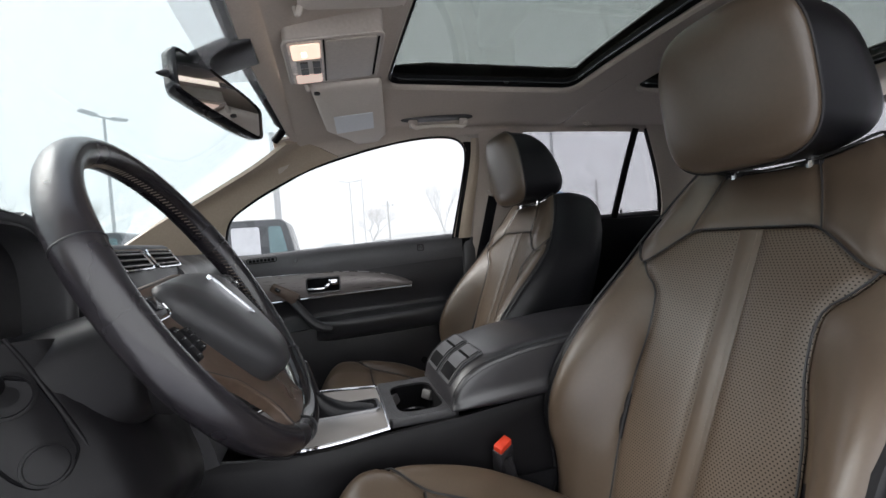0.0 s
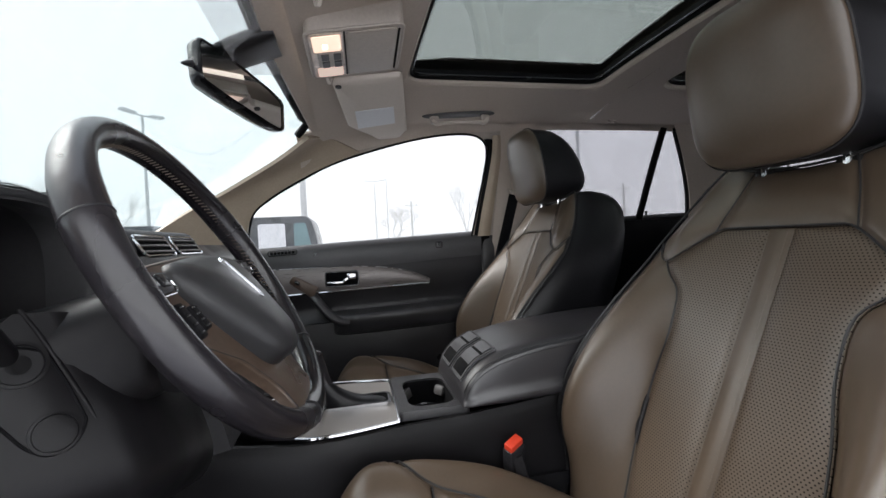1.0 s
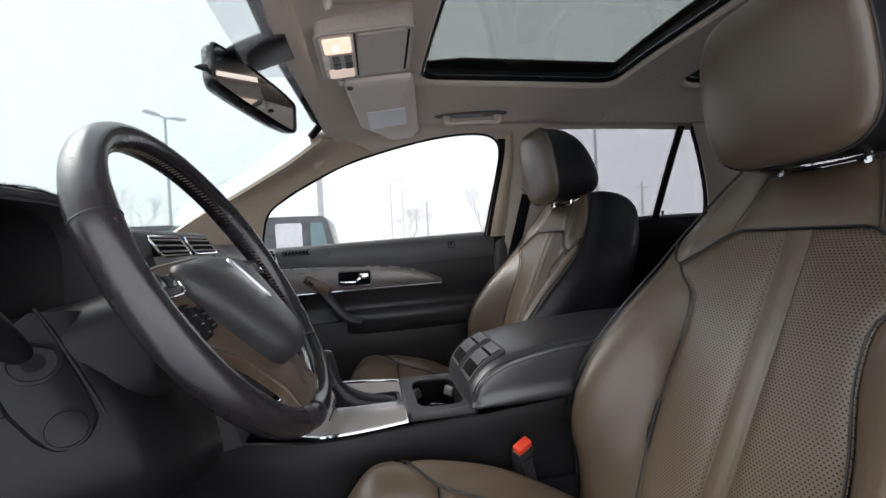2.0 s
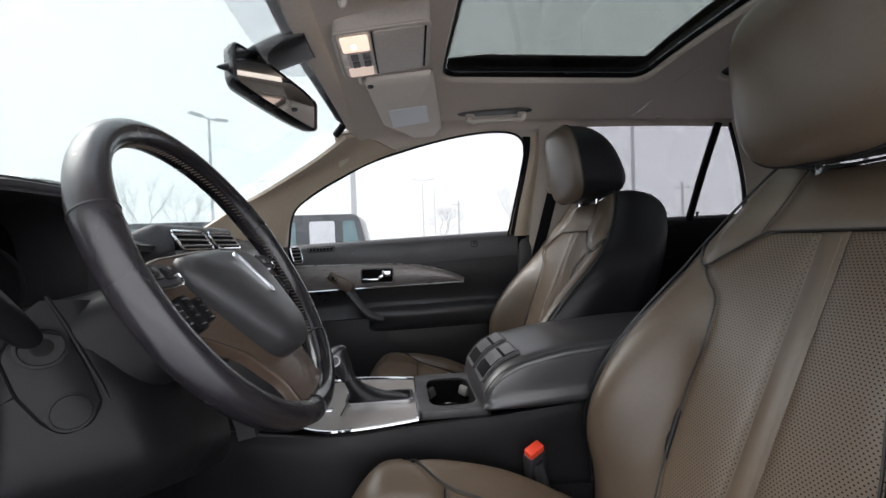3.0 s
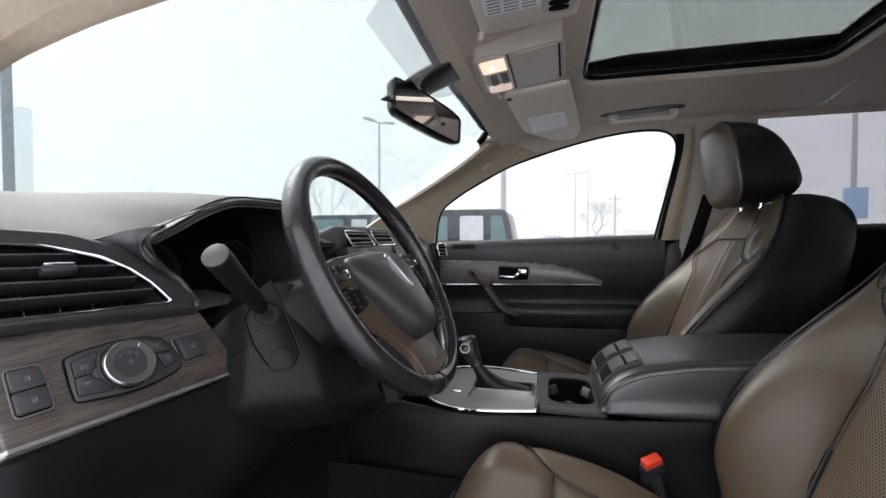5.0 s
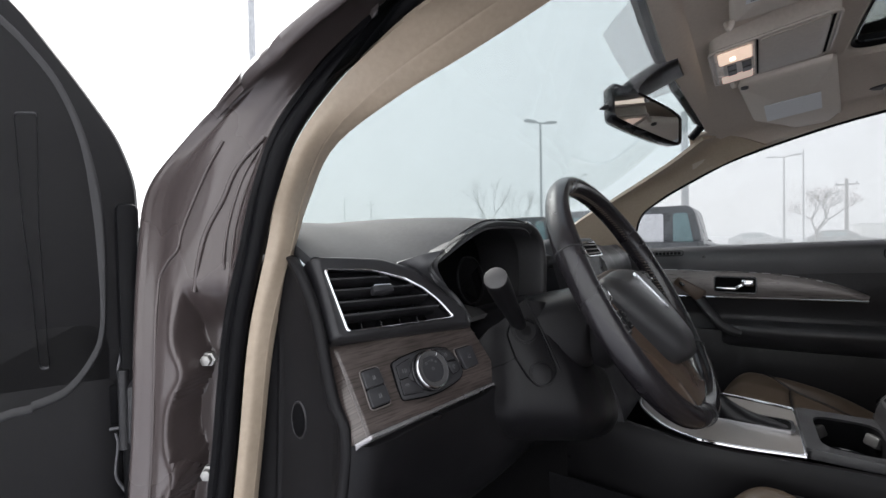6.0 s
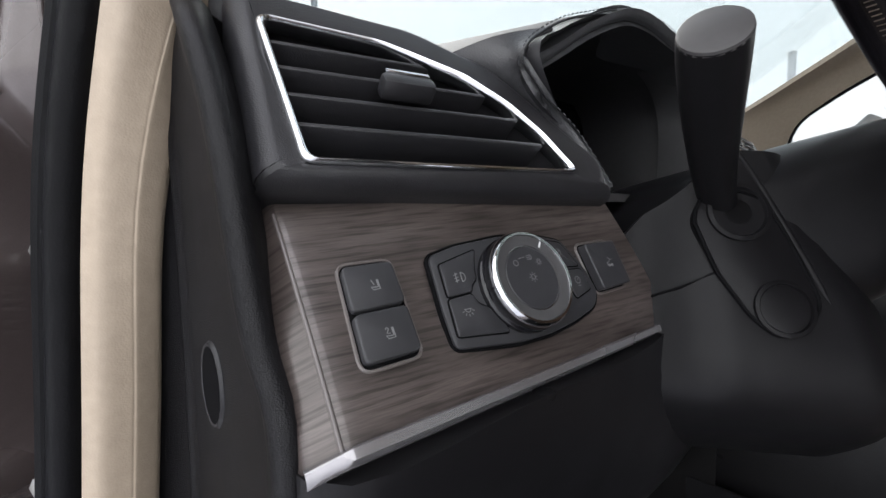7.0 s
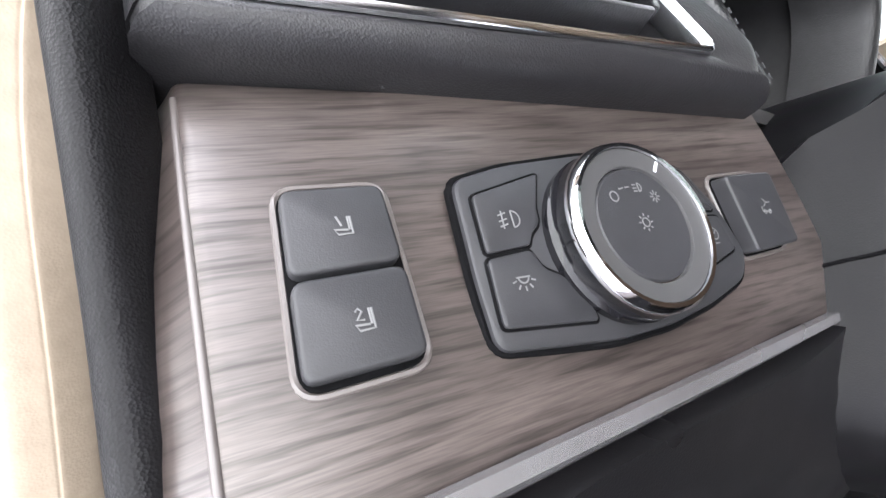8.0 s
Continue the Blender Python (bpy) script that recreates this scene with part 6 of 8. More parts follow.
# ---- centre console ----
con = thing("centre_console", (CX, -0.2, 0.45), "black centre console with gear lever, cup holder and padded armrest", "console")
ZC = 0.830
side = []
for y, z, w in ((0.33, 0.86, 0.135), (0.24, 0.832, 0.138), (0.10, 0.822, 0.153), (0.03, 0.822, 0.152), (-0.075, 0.822, 0.132), (-0.21, 0.826, 0.126), (-0.5, 0.85, 0.122), (-0.95, 0.86, 0.122)):
    side.append([(CX - w - 0.012, y, 0.45), (CX - w - 0.008, y, 0.66), (CX - w - 0.004, y, 0.765), (CX - w, y, z - 0.022), (CX - w + 0.006, y, z - 0.006), (CX - w + 0.014, y, z - 0.006), (CX - w + 0.022, y, z - 0.11), (CX, y, z - 0.12), (CX + w - 0.022, y, z - 0.11), (CX + w - 0.014, y, z - 0.006), (CX + w - 0.006, y, z - 0.006), (CX + w, y, z - 0.022), (CX + w + 0.008, y, 0.66), (CX + w + 0.012, y, 0.45)])
part("body", slab(np.array([[np.array(q) for a, b in zip(r, r[1:]) for q in (a, 0.5 * (np.array(a) + b))] + [np.array(r[-1])] for r in side]), -0.003), M["column"], con, "black console side walls", 50)
part("side_seam", tube([(CX - 0.1515, 0.10, 0.787), (CX - 0.134, -0.075, 0.786), (CX - 0.1285, -0.21, 0.788), (CX - 0.1265, -0.5, 0.80), (CX - 0.1265, -0.9, 0.81)], 0.0016, 6, 20), M["rubber"], con)
part("side_seam_upright", tube([(CX - 0.1255, -0.405, 0.79), (CX - 0.1275, -0.405, 0.70), (CX - 0.131, -0.405, 0.55)], 0.0014, 6, 8), M["rubber"], con)
# carpeted lower side
part("lower_lining", slab(np.array([[(CX - 0.137 - 0.028 * float(smooth01((y + 0.2) / 0.25)) - 0.004 * k, y, z) for y in np.linspace(0.36, -0.9, 12)] for k, z in enumerate((0.46, 0.60, 0.695))]), 0.004), M["carpet"], con)
# gear plate with rounded front, edged in chrome
gp = [(CX - 0.122, -0.076), (CX - 0.140, 0.0), (CX - 0.147, 0.06), (CX - 0.143, 0.095), (CX - 0.119, 0.14), (CX - 0.066, 0.182), (CX - 0.022, 0.200), (CX + 0.022, 0.200), (CX + 0.066, 0.182), (CX + 0.119, 0.14), (CX + 0.143, 0.095), (CX + 0.147, 0.06), (CX + 0.140, 0.0), (CX + 0.122, -0.076)]
gps = [tuple(p) for p in np.concatenate([spline(gp, 50)])]


def plate_z(y):
    return ZC - 0.004 + 0.10 * max(0.0, y - 0.10) ** 1.4


inner_l = [(x * 0.93 + CX * 0.07, y - 0.004 * (y > 0), plate_z(y)) for x, y in gps]
G = np.array([[np.array((CX + (x - CX) * f, y, plate_z(y) + 0.004 * (1 - f * f))) for x, y, z in inner_l[:25]] for f in (1.0, 0.9, 0.6, 0.3, 0.0, -0.3, -0.6, -0.9, -1.0)])
gear_plate = part("gear_plate", slab(G, 0.006), M["satin"], con, "dark satin veneered gear plate", 60)
ch = [np.array((x, y, plate_z(y) + 0.001)) for x, y in gps]
part("rear_chrome", tube([(CX - 0.120, -0.076, ZC + 0.0005), (CX, -0.076, ZC + 0.003), (CX + 0.120, -0.076, ZC + 0.0005)], 0.0024, 8, 12), M["chrome"], con, "chrome strip across the plate")
part("chrome_edge", tube(ch, 0.0042, 8, 80, flat=0.8), M["chrome"], con, "chrome edge strip")
part("plate_joint", tube([(CX - 0.09, 0.070, ZC + 0.003), (CX - 0.04, 0.066, ZC + 0.0042), (CX, 0.066, ZC + 0.0045), (CX + 0.09, 0.070, ZC + 0.003)], 0.0012, 5, 12), M["void"], gear_plate)
mk2 = frame_of((CX - 0.055, 0.102, plate_z(0.102) + 0.0045), (1, 0, 0), (0, 1, 0.05))
part("park_button", moved(rbox((0, 0, 0), (0.016, 0.022, 0.004), 0.001), mk2), M["chrome"], gear_plate, "small chrome button")
# gate, boot and lever
gate_o = [(x + CX - 0.008, y - 0.002) for x, y in rect(-0.032, -0.068, 0.032, 0.072, 0.014, 5)]
gate_i = [(x + CX - 0.008, y - 0.002) for x, y in rect(-0.026, -0.062, 0.026, 0.066, 0.011, 5)]
part("gate_frame", ring([[(x, y, ZC + 0.000) for x, y in gate_o], [(x, y, ZC + 0.006) for x, y in gate_o], [(x, y, ZC + 0.006) for x, y in gate_i], [(x, y, ZC - 0.01) for x, y in gate_i]]), M["chrome"], con, "chrome frame of the gear gate", 30)
part("gate_floor", prism(gate_i, Matrix.Identity(4), ZC - 0.012, ZC + 0.0008), M["void"], con)
lever = thing("gear_lever", (CX - 0.008, 0.03, ZC), "black leather gear lever with a chrome ring and gaiter", "gear lever")
boot = []
for f, w, d, y, z in ((0, 0.025, 0.062, 0.002, 0.832), (0.2, 0.024, 0.052, 0.012, 0.838), (0.45, 0.020, 0.034, 0.032, 0.850), (0.75, 0.015, 0.020, 0.052, 0.866), (1, 0.0125, 0.014, 0.062, 0.880)):
    boot.append([(CX - 0.008 + w * np.sign(math.cos(a)) * abs(math.cos(a)) ** 0.8, y + d * math.sin(a), z + 0.10 * d * math.sin(a) * (f > 0.4)) for a in np.linspace(0, 2 * math.pi, 16, endpoint=False)])
part("gaiter", loft(boot, 32, 16, True, True), M["leather_black"], lever, "black leather gaiter", 60)
kn = []
for y, z, w, d in ((0.062, 0.874, 0.0125, 0.015), (0.070, 0.890, 0.014, 0.017), (0.080, 0.908, 0.0185, 0.023), (0.088, 0.926, 0.021, 0.026), (0.090, 0.938, 0.020, 0.024), (0.091, 0.9445, 0.012, 0.015)):
    kn.append([(CX - 0.008 + w * math.cos(a), y + d * math.sin(a), z - 0.25 * d * math.sin(a)) for a in np.linspace(0, 2 * math.pi, 16, endpoint=False)])
part("knob", loft(kn, 30, 20, True, True), M["rim"], lever, "black leather knob", 60)
mkn = frame_of((CX - 0.0285, 0.088, 0.921), (0, -1, 0.2), (0.1, 0.2, 1))
part("chrome_ring", moved(lathe([(0.0115, -0.002), (0.0115, 0.002), (0.0102, 0.002), (0.0098, -0.001)], Matrix.Identity(4), 22), mkn), M["satin_metal"], lever, "chrome ring on the knob")
part("select_button", moved(lathe([(0.0088, -0.002), (0.0086, 0.0008), (0.006, 0.0014)], Matrix.Identity(4), 20), mkn), M["black_gloss"], lever)
# cup holder
cu = (CX, -0.150)
co = [(x + cu[0], y + cu[1]) for x, y in rect(-0.110, -0.068, 0.110, 0.072, 0.010, 5)]
ci_ = [(x + cu[0] - 0.004, y + cu[1]) for x, y in rect(-0.082, -0.047, 0.082, 0.049, 0.034, 5)]
cup = thing("cup_holder", (CX, -0.15, 0.76), "black cup holder tray with spring fins in the console", "cup holder")
part("rim", ring([[(x, y, ZC - 0.01) for x, y in co], [(x, y, ZC + 0.004) for x, y in co], [(x * 0.985 + cu[0] * 0.015, y * 0.985 + cu[1] * 0.015, ZC + 0.007) for x, y in co], [(x, y, ZC + 0.006) for x, y in ci_], [(x, y, ZC + 0.001) for x, y in ci_]]), M["black"], cup, "black tray", 30)
# Darker than the tray's plastic: depth shade is added in the colour.
part("well", ring([[(x, y, ZC + 0.0015) for x, y in ci_], [(x, y, ZC - 0.03) for x, y in ci_], [(x, y, ZC - 0.075) for x, y in ci_], [(cu[0] + (x - cu[0]) * 0.05, cu[1] + (y - cu[1]) * 0.05, ZC - 0.075) for x, y in ci_]]), M["void"], cup, "deep well with shade in its black colour")
for sx_ in (-1, 1):
    for yy in (-0.040, 0.040):
        part("fin", rbox((cu[0] + sx_ * 0.058 - 0.004, cu[1] + yy, ZC - 0.018), (0.030, 0.016, 0.022), 0.004, pose(0, 0, 0, -20 * np.sign(yy), 0, -30 * sx_ * np.sign(yy))), M["cap_grey"], cup, "grey spring fin")
    a = np.linspace(0, 2 * np.pi, 24, endpoint=False)
    part("cup_ring", tube([(cu[0] + sx_ * 0.040 - 0.004 + 0.034 * math.cos(t), cu[1] + 0.036 * math.sin(t), ZC - 0.050) for t in a], 0.003, 6, closed=True), M["black_gloss"], cup)
# armrest
arm = thing("armrest", (CX, -0.5, 0.83), "black padded console armrest with two small front bins", "armrest")
TOP = [(-0.735, 0.955), (-0.70, 0.968), (-0.56, 0.966), (-0.44, 0.957), (-0.368, 0.950), (-0.304, 0.938), (-0.272, 0.929), (-0.240, 0.913), (-0.218, 0.893), (-0.204, 0.872), (-0.200, 0.850)]
rows = []
for y, zt in TOP[::-1]:
    w, zb = 0.125 - 0.6 * max(0.0, y + 0.212), 0.836 + 0.016 * max(0.0, (-0.3 - y) / 0.4)
    half_row = [(CX - w, zb), (CX - w - 0.002, zb + (zt - zb) * 0.35), (CX - w + 0.001, zt - 0.020), (CX - w + 0.007, zt - 0.010), (CX - w + 0.022, zt - 0.003), (CX - w * 0.5, zt + 0.001)]
    rows.append([(x, y, max(z, zb)) for x, z in half_row] + [(CX, y, zt + 0.002)] + [(2 * CX - x, y, max(z, zb)) for x, z in half_row[::-1]] + [(CX, y, zb - 0.002)])
part("pad", loft(rows, 70, 60, True, True), M["arm_leather"], arm, "black leather armrest pad", 60)
for sg in (-1, 1):
    for dx, dz in ((0.0085, -0.0085), (0.0015, -0.019)):
        part("seam", tube([(CX + sg * (0.125 - dx), y, z + dz) for y, z in TOP[-2::-1]], 0.0011, 6, 50), M["piping"], arm)


def arm_top(s, h=0.0):
    """y and z on the rounded front of the armrest, s from its foot to the upper end of the bins, h above the leather."""
    y = float(np.interp(s, (0.0, 0.25, 0.5, 0.75, 1.0), (-0.2045, -0.2165, -0.2345, -0.2565, -0.282)))
    z = float(np.interp(y, [q[0] for q in TOP], [q[1] for q in TOP])) + 0.0015
    return y + 0.5 * h, z + 0.85 * h


def arm_patch(cx, half, s0, s1, h, thick):
    return slab(np.array([[(cx + half * f, *arm_top(s0 + (s1 - s0) * g, h)) for f in (-1, -0.5, 0, 0.5, 1)] for g in np.linspace(0, 1, 8)]), thick)


for cx_ in (CX - 0.050, CX + 0.050):
    bez = part("bin_frame", arm_patch(cx_, 0.043, 0.02, 1.0, 0.0030, 0.004), M["black_soft"], arm, "black frame of the bin", 50)
    edge_ = [(cx_ + 0.043 * f, *arm_top(g, 0.0034)) for f, g in [(-1, q) for q in np.linspace(0.06, 0.94, 8)] + [(-0.85, 1.0), (0.85, 1.0)] + [(1, q) for q in np.linspace(0.94, 0.06, 8)] + [(0.85, 0.02), (-0.85, 0.02)]]
    part("frame_edge", tube(edge_, 0.0016, 6, closed=True), M["black"], bez)
    # Laid on the leather, not cut in: the opening's shade is its colour.
    part("bin_opening", arm_patch(cx_, 0.034, 0.10, 0.42, 0.0040, 0.002), M["void"], bez, "dark patch standing in for the shaded bin opening")
    part("bin_flap", arm_patch(cx_, 0.034, 0.40, 0.70, 0.0056, 0.003), M["arm_leather"], bez, "padded flap", 50)
    part("flap_gap", arm_patch(cx_, 0.034, 0.70, 0.765, 0.0040, 0.002), M["void"], bez)
    part("upper_flap", arm_patch(cx_, 0.034, 0.765, 0.96, 0.0056, 0.003), M["arm_leather"], bez, "padded upper cover", 50)
# ---- front passenger door ----
door = thing("door_1", (0.84, -0.05, 0.45), "black front passenger door, shut, with a silver trim leaf and chrome handle", "door", kind="structure")


def sill_z(y):
    return 1.150 + 0.030 * (0.34 - y) / 0.82


ys = np.linspace(0.40, -0.515, 26)
pad = []
for f, dx, dz in ((0, 0.045, -0.012), (0.12, 0.022, 0.002), (0.2, 0.004, -0.002), (0.35, -0.004, -0.018), (0.6, -0.004, -0.05), (0.85, 0.000, -0.085), (1.0, 0.006, -0.11)):
    pad.append([(0.80 + dx, y, sill_z(y) + dz) for y in ys])
part("upper_pad", slab(np.array(pad), -0.01), M["black_soft"], door, "black soft upper pad", 60)


def leaf_top(y):
    u = (0.34 - y) / 0.636
    return 1.082 - 0.004 * u - 0.074 * max(0.0, u) ** 6


def leaf_low(y):
    return 0.986 + 0.016 * (0.34 - y) / 0.636


yl = np.linspace(0.34, -0.294, 40)
leaf = np.array([[(0.790 - 0.007 * math.sin(math.pi * f), y, leaf_low(y) + (max(leaf_top(y), leaf_low(y) + 0.0005) - leaf_low(y)) * f) for y in yl] for f in np.linspace(0, 1, 8)])
part("trim_leaf", slab(leaf, 0.01), M["silver"], door, "silver satin trim leaf", 60)
part("trim_chrome", tube([(0.779, y, leaf_low(y) - 0.003) for y in yl], 0.0034, 6), M["chrome"], door, "chrome line under the trim")
part("trim_edge", tube([(0.780, y, max(leaf_top(y), leaf_low(y)) + 0.001) for y in yl], 0.0016, 6), M["satin_metal"], door)
mid = []
for dx, z in ((0.000, 1.075), (0.004, 1.04), (0.006, 0.99), (0.020, 0.955), (0.030, 0.925), (0.030, 0.900), (0.0, 0.862)):
    mid.append([(0.80 + dx, y, z + 0.02 * (0.34 - y) / 0.82) for y in ys])
part("middle_panel", slab(np.array(mid), -0.01), M["black"], door, "black recess above the armrest", 60)
arm_rows = []
for y, w in ((0.075, 0.015), (0.04, 0.045), (-0.05, 0.060), (-0.2, 0.062), (-0.36, 0.050), (-0.47, 0.024), (-0.51, 0.012)):
    z = 0.892 + 0.02 * (0.34 - y) / 0.82
    arm_rows.append([(0.83, y, z + 0.004), (0.80 - w * 0.6, y, z + 0.004), (0.80 - w, y, z - 0.006), (0.80 - w * 0.95, y, z - 0.03), (0.80 - w * 0.4, y, z - 0.07), (0.83, y, z - 0.09)])
part("armrest", loft(arm_rows, 24, 34, True, True), M["black_soft"], door, "black soft door armrest", 60)
low = []
for dx, z in ((0.010, 0.88), (0.004, 0.82), (0.000, 0.74), (0.010, 0.64), (0.020, 0.50)):
    low.append([(0.80 + dx, y, z) for y in ys])
part("lower_panel", slab(np.array(low), -0.01), M["black"], door, "black lower door panel", 60)
part("map_pocket", sheet([[(0.79, 0.30, 0.60), (0.765, 0.1, 0.61), (0.760, -0.2, 0.62), (0.765, -0.38, 0.68), (0.79, -0.45, 0.76)], [(0.80, 0.32, 0.50), (0.785, 0.1, 0.50), (0.78, -0.2, 0.50), (0.785, -0.40, 0.50), (0.80, -0.47, 0.50)]], 24, 8, 0.01), M["black_gloss"], door, "black map pocket")
# handle over a flat plate whose black stands in for the recess's shade
mhd = frame_of((0.7700, 0.040, 1.036), (0, -1, 0), (0, 0, 1))
part("handle_recess", moved(prism(rect(-0.056, -0.026, 0.062, 0.026, 0.008), Matrix.Identity(4), -0.006, 0.0015), mhd), M["void"], door, "black plate standing in for the shaded handle recess")
part("recess_frame", tube(on_plane(rect(-0.056, -0.026, 0.062, 0.026, 0.008), mhd, 0.002), 0.0026, 6, closed=True), M["black_gloss"], door)
part("door_handle", moved(join(rbox((0.038, 0.008, 0.010), (0.036, 0.024, 0.012), 0.005), rbox((0.016, -0.004, 0.0105), (0.024, 0.012, 0.010), 0.003, pose(0, 0, 0, 0, 0, 35)), rbox((-0.022, -0.013, 0.010), (0.060, 0.010, 0.010), 0.003)), mhd), M["chrome"], door, "chrome pull handle")
# switch plate and pull bar
msw = frame_of((0.768, 0.175, 1.020), (0, -0.82, -0.57), (0, -0.57, 0.82))
part("switch_plate", moved(prism(rounded([(-0.050, -0.018), (0.052, -0.024), (0.052, 0.022), (-0.050, 0.012)], 0.008), Matrix.Identity(4), -0.014, 0.006, 0.004), msw), M["bronze"], door, "dull bronze switch plate")
part("window_switch", moved(rbox((-0.024, -0.002, 0.008), (0.020, 0.012, 0.008), 0.003), msw), M["black_gloss"], door, "black window switch")
part("pull_bar", tube([(0.785, 0.150, 0.985), (0.765, 0.125, 0.955), (0.755, 0.095, 0.915), (0.750, 0.060, 0.885), (0.752, 0.02, 0.872)], [0.018, 0.020, 0.021, 0.021, 0.016], 12, 20, flat=0.75), M["black_soft"], door, "black pull bar")
mdv = frame_of((0.7865, 0.242, 1.1425), (0, -1, 0.03), (0.35, 0, 0.94))
for k in range(7):
    part("defrost_slot", moved(rbox((-0.04 + 0.0125 * k, 0, 0), (0.0095, 0.010, 0.003), 0.001), mdv), M["void"], door, "dark defroster slot")
part("defrost_rim", tube(on_plane(rect(-0.052, -0.009, 0.048, 0.009, 0.007), mdv, 0.0005), 0.0016, 5, closed=True), M["black_gloss"], door)
mlk = frame_of((0.7840, -0.340, 1.146), (0, -1, 0), (0, 0, 1))
part("lock_surround", tube(on_plane(rect(-0.012, -0.013, 0.012, 0.009, 0.004), mlk, 0.001), 0.0015, 5, closed=True), M["rubber"], door)
part("lock_knob", moved(rbox((0, 0.002, 0.003), (0.006, 0.014, 0.006), 0.002), mlk), M["black_gloss"], door, "black lock knob")
# belt of the passenger seat
belt = thing("seat_belt", (0.73, -0.62, 0.9), "black seat belt hanging from its pillar anchor", "seat belt")
mba = frame_of((0.705, -0.635, 1.365), (0, -1, 0), (0, 0.1, 1))
part("anchor_cover", moved(rbox((0, 0.02, 0), (0.022, 0.10, 0.022), 0.007), mba), M["beige_hard"], belt, "grey beige anchor cover")
part("anchor_loop", tube([(0.695, -0.605, 1.345), (0.690, -0.615, 1.330), (0.690, -0.650, 1.328), (0.694, -0.662, 1.338)], 0.006, 8, 14), M["beige_hard"], belt)
strap = [[(0.700, -0.612, 1.335), (0.700, -0.655, 1.335)], [(0.715, -0.58, 1.20), (0.725, -0.625, 1.20)], [(0.735, -0.545, 1.05), (0.745, -0.592, 1.05)], [(0.75, -0.52, 0.85), (0.76, -0.567, 0.85)], [(0.76, -0.51, 0.60), (0.77, -0.555, 0.60)]]
part("webbing", sheet(strap, 4, 16, 0.002), M["leather_black"], belt, "black webbing")
solid("pillar_b_foot", rbox((0.808, -0.548, 1.09), (0.03, 0.055, 0.17), 0.012), M["cap_grey"], "grey plastic foot of the middle pillar", "pillar")

# ---- driver's door, swung open ----
OFFSET = DRIVER_SIDE
hinge = Vector((-0.765, 0.655, 0))
dd = Vector((-0.95, 0.31, 0)).normalized()
MD = frame_of((hinge.x, hinge.y, 0), tuple(-dd), (0, 0, 1))  # -x runs away from the hinge, z of the frame towards the seat
opened = thing("driver_door", (-1.2, 0.8, 0.45), "brown car door swung wide open, black plastic inside", "door")


def dplate(poly, h0, h1, bevel=0.006):
    return moved(prism(poly, Matrix.Identity(4), h0, h1, bevel), MD)


lower_ = rounded([(0.0, 0.42), (-0.012, 1.14), (-1.02, 1.14), (-1.06, 0.60), (-0.98, 0.40)], 0.04)
part("door_shell", dplate(lower_, -0.12, -0.02), M["paint"], opened, "brown metallic painted shell")
part("door_lining", dplate([(x * 0.98 - 0.014, z) for x, z in lower_], -0.02, 0.006, 0.010), M["column"], opened, "black plastic lining")
sail = [(-0.010, 1.05), (-0.004, 1.16), (0.000, 1.25), (-0.002, 1.31), (-0.019, 1.365), (-0.057, 1.430), (-0.107, 1.506), (-0.16, 1.555), (-0.30, 1.60), (-0.34, 1.58), (-0.34, 1.06)]
part("sail_panel", dplate(rounded(sail, 0.02), -0.07, 0.006, 0.008), M["column"], opened, "black sail panel ahead of the window")
inset = [(-0.30, 1.555), (-0.17, 1.532), (-0.121, 1.486), (-0.0987, 1.4606), (-0.073, 1.420), (-0.0515, 1.3557), (-0.0387, 1.266), (-0.0372, 1.181), (-0.040, 1.117), (-0.0508, 1.083), (-0.0754, 1.050), (-0.1055, 1.039), (-0.127, 1.0345), (-0.32, 1.030)]
inset = [tuple(q) for q in spline(inset, 90, True)]
part("sail_inset", ring([on_plane(scaled(inset, d), MD, h) for d, h in ((0.004, 0.0055), (0.002, 0.0075), (0.0, 0.0080), (-0.004, 0.0072), (-0.009, 0.0055))]), M["black"], opened, "soft rounded edge of the pressed oval", 60)
slot = rounded([(-0.1126, 1.380), (-0.1085, 1.250), (-0.1038, 1.186), (-0.0990, 1.084), (-0.0910, 1.082), (-0.0935, 1.186), (-0.0955, 1.250), (-0.0935, 1.383)], 0.004)
part("sail_rib", ring([on_plane(scaled(slot, d), MD, h) for d, h in ((0.0020, 0.0055), (0.0010, 0.0074), (0.0, 0.0080), (-0.0012, 0.0072), (-0.0024, 0.0055))]), M["black_soft"], opened, "raised edge of an upright pressed slot", 60)
part("window_frame", tube(on_plane([(-0.30, 1.55), (-0.50, 1.60), (-0.80, 1.61), (-0.95, 1.56), (-1.0, 1.14)], MD, -0.035), 0.022, 8, 40), M["paint"], opened)
part("window_pane", moved(prism([(-0.33, 1.13), (-0.33, 1.53), (-0.5, 1.59), (-0.80, 1.60), (-0.94, 1.55), (-0.99, 1.13)], Matrix.Identity(4), -0.04, -0.036), MD), M["side_glass"], opened).visible_shadow = False
part("edge_seal", tube(on_plane([(0.000, 0.45), (0.002, 0.9), (0.002, 1.15), (0.000, 1.25)], MD, -0.015), 0.010, 8, 30), M["rubber"], opened, "black rubber edge seal")
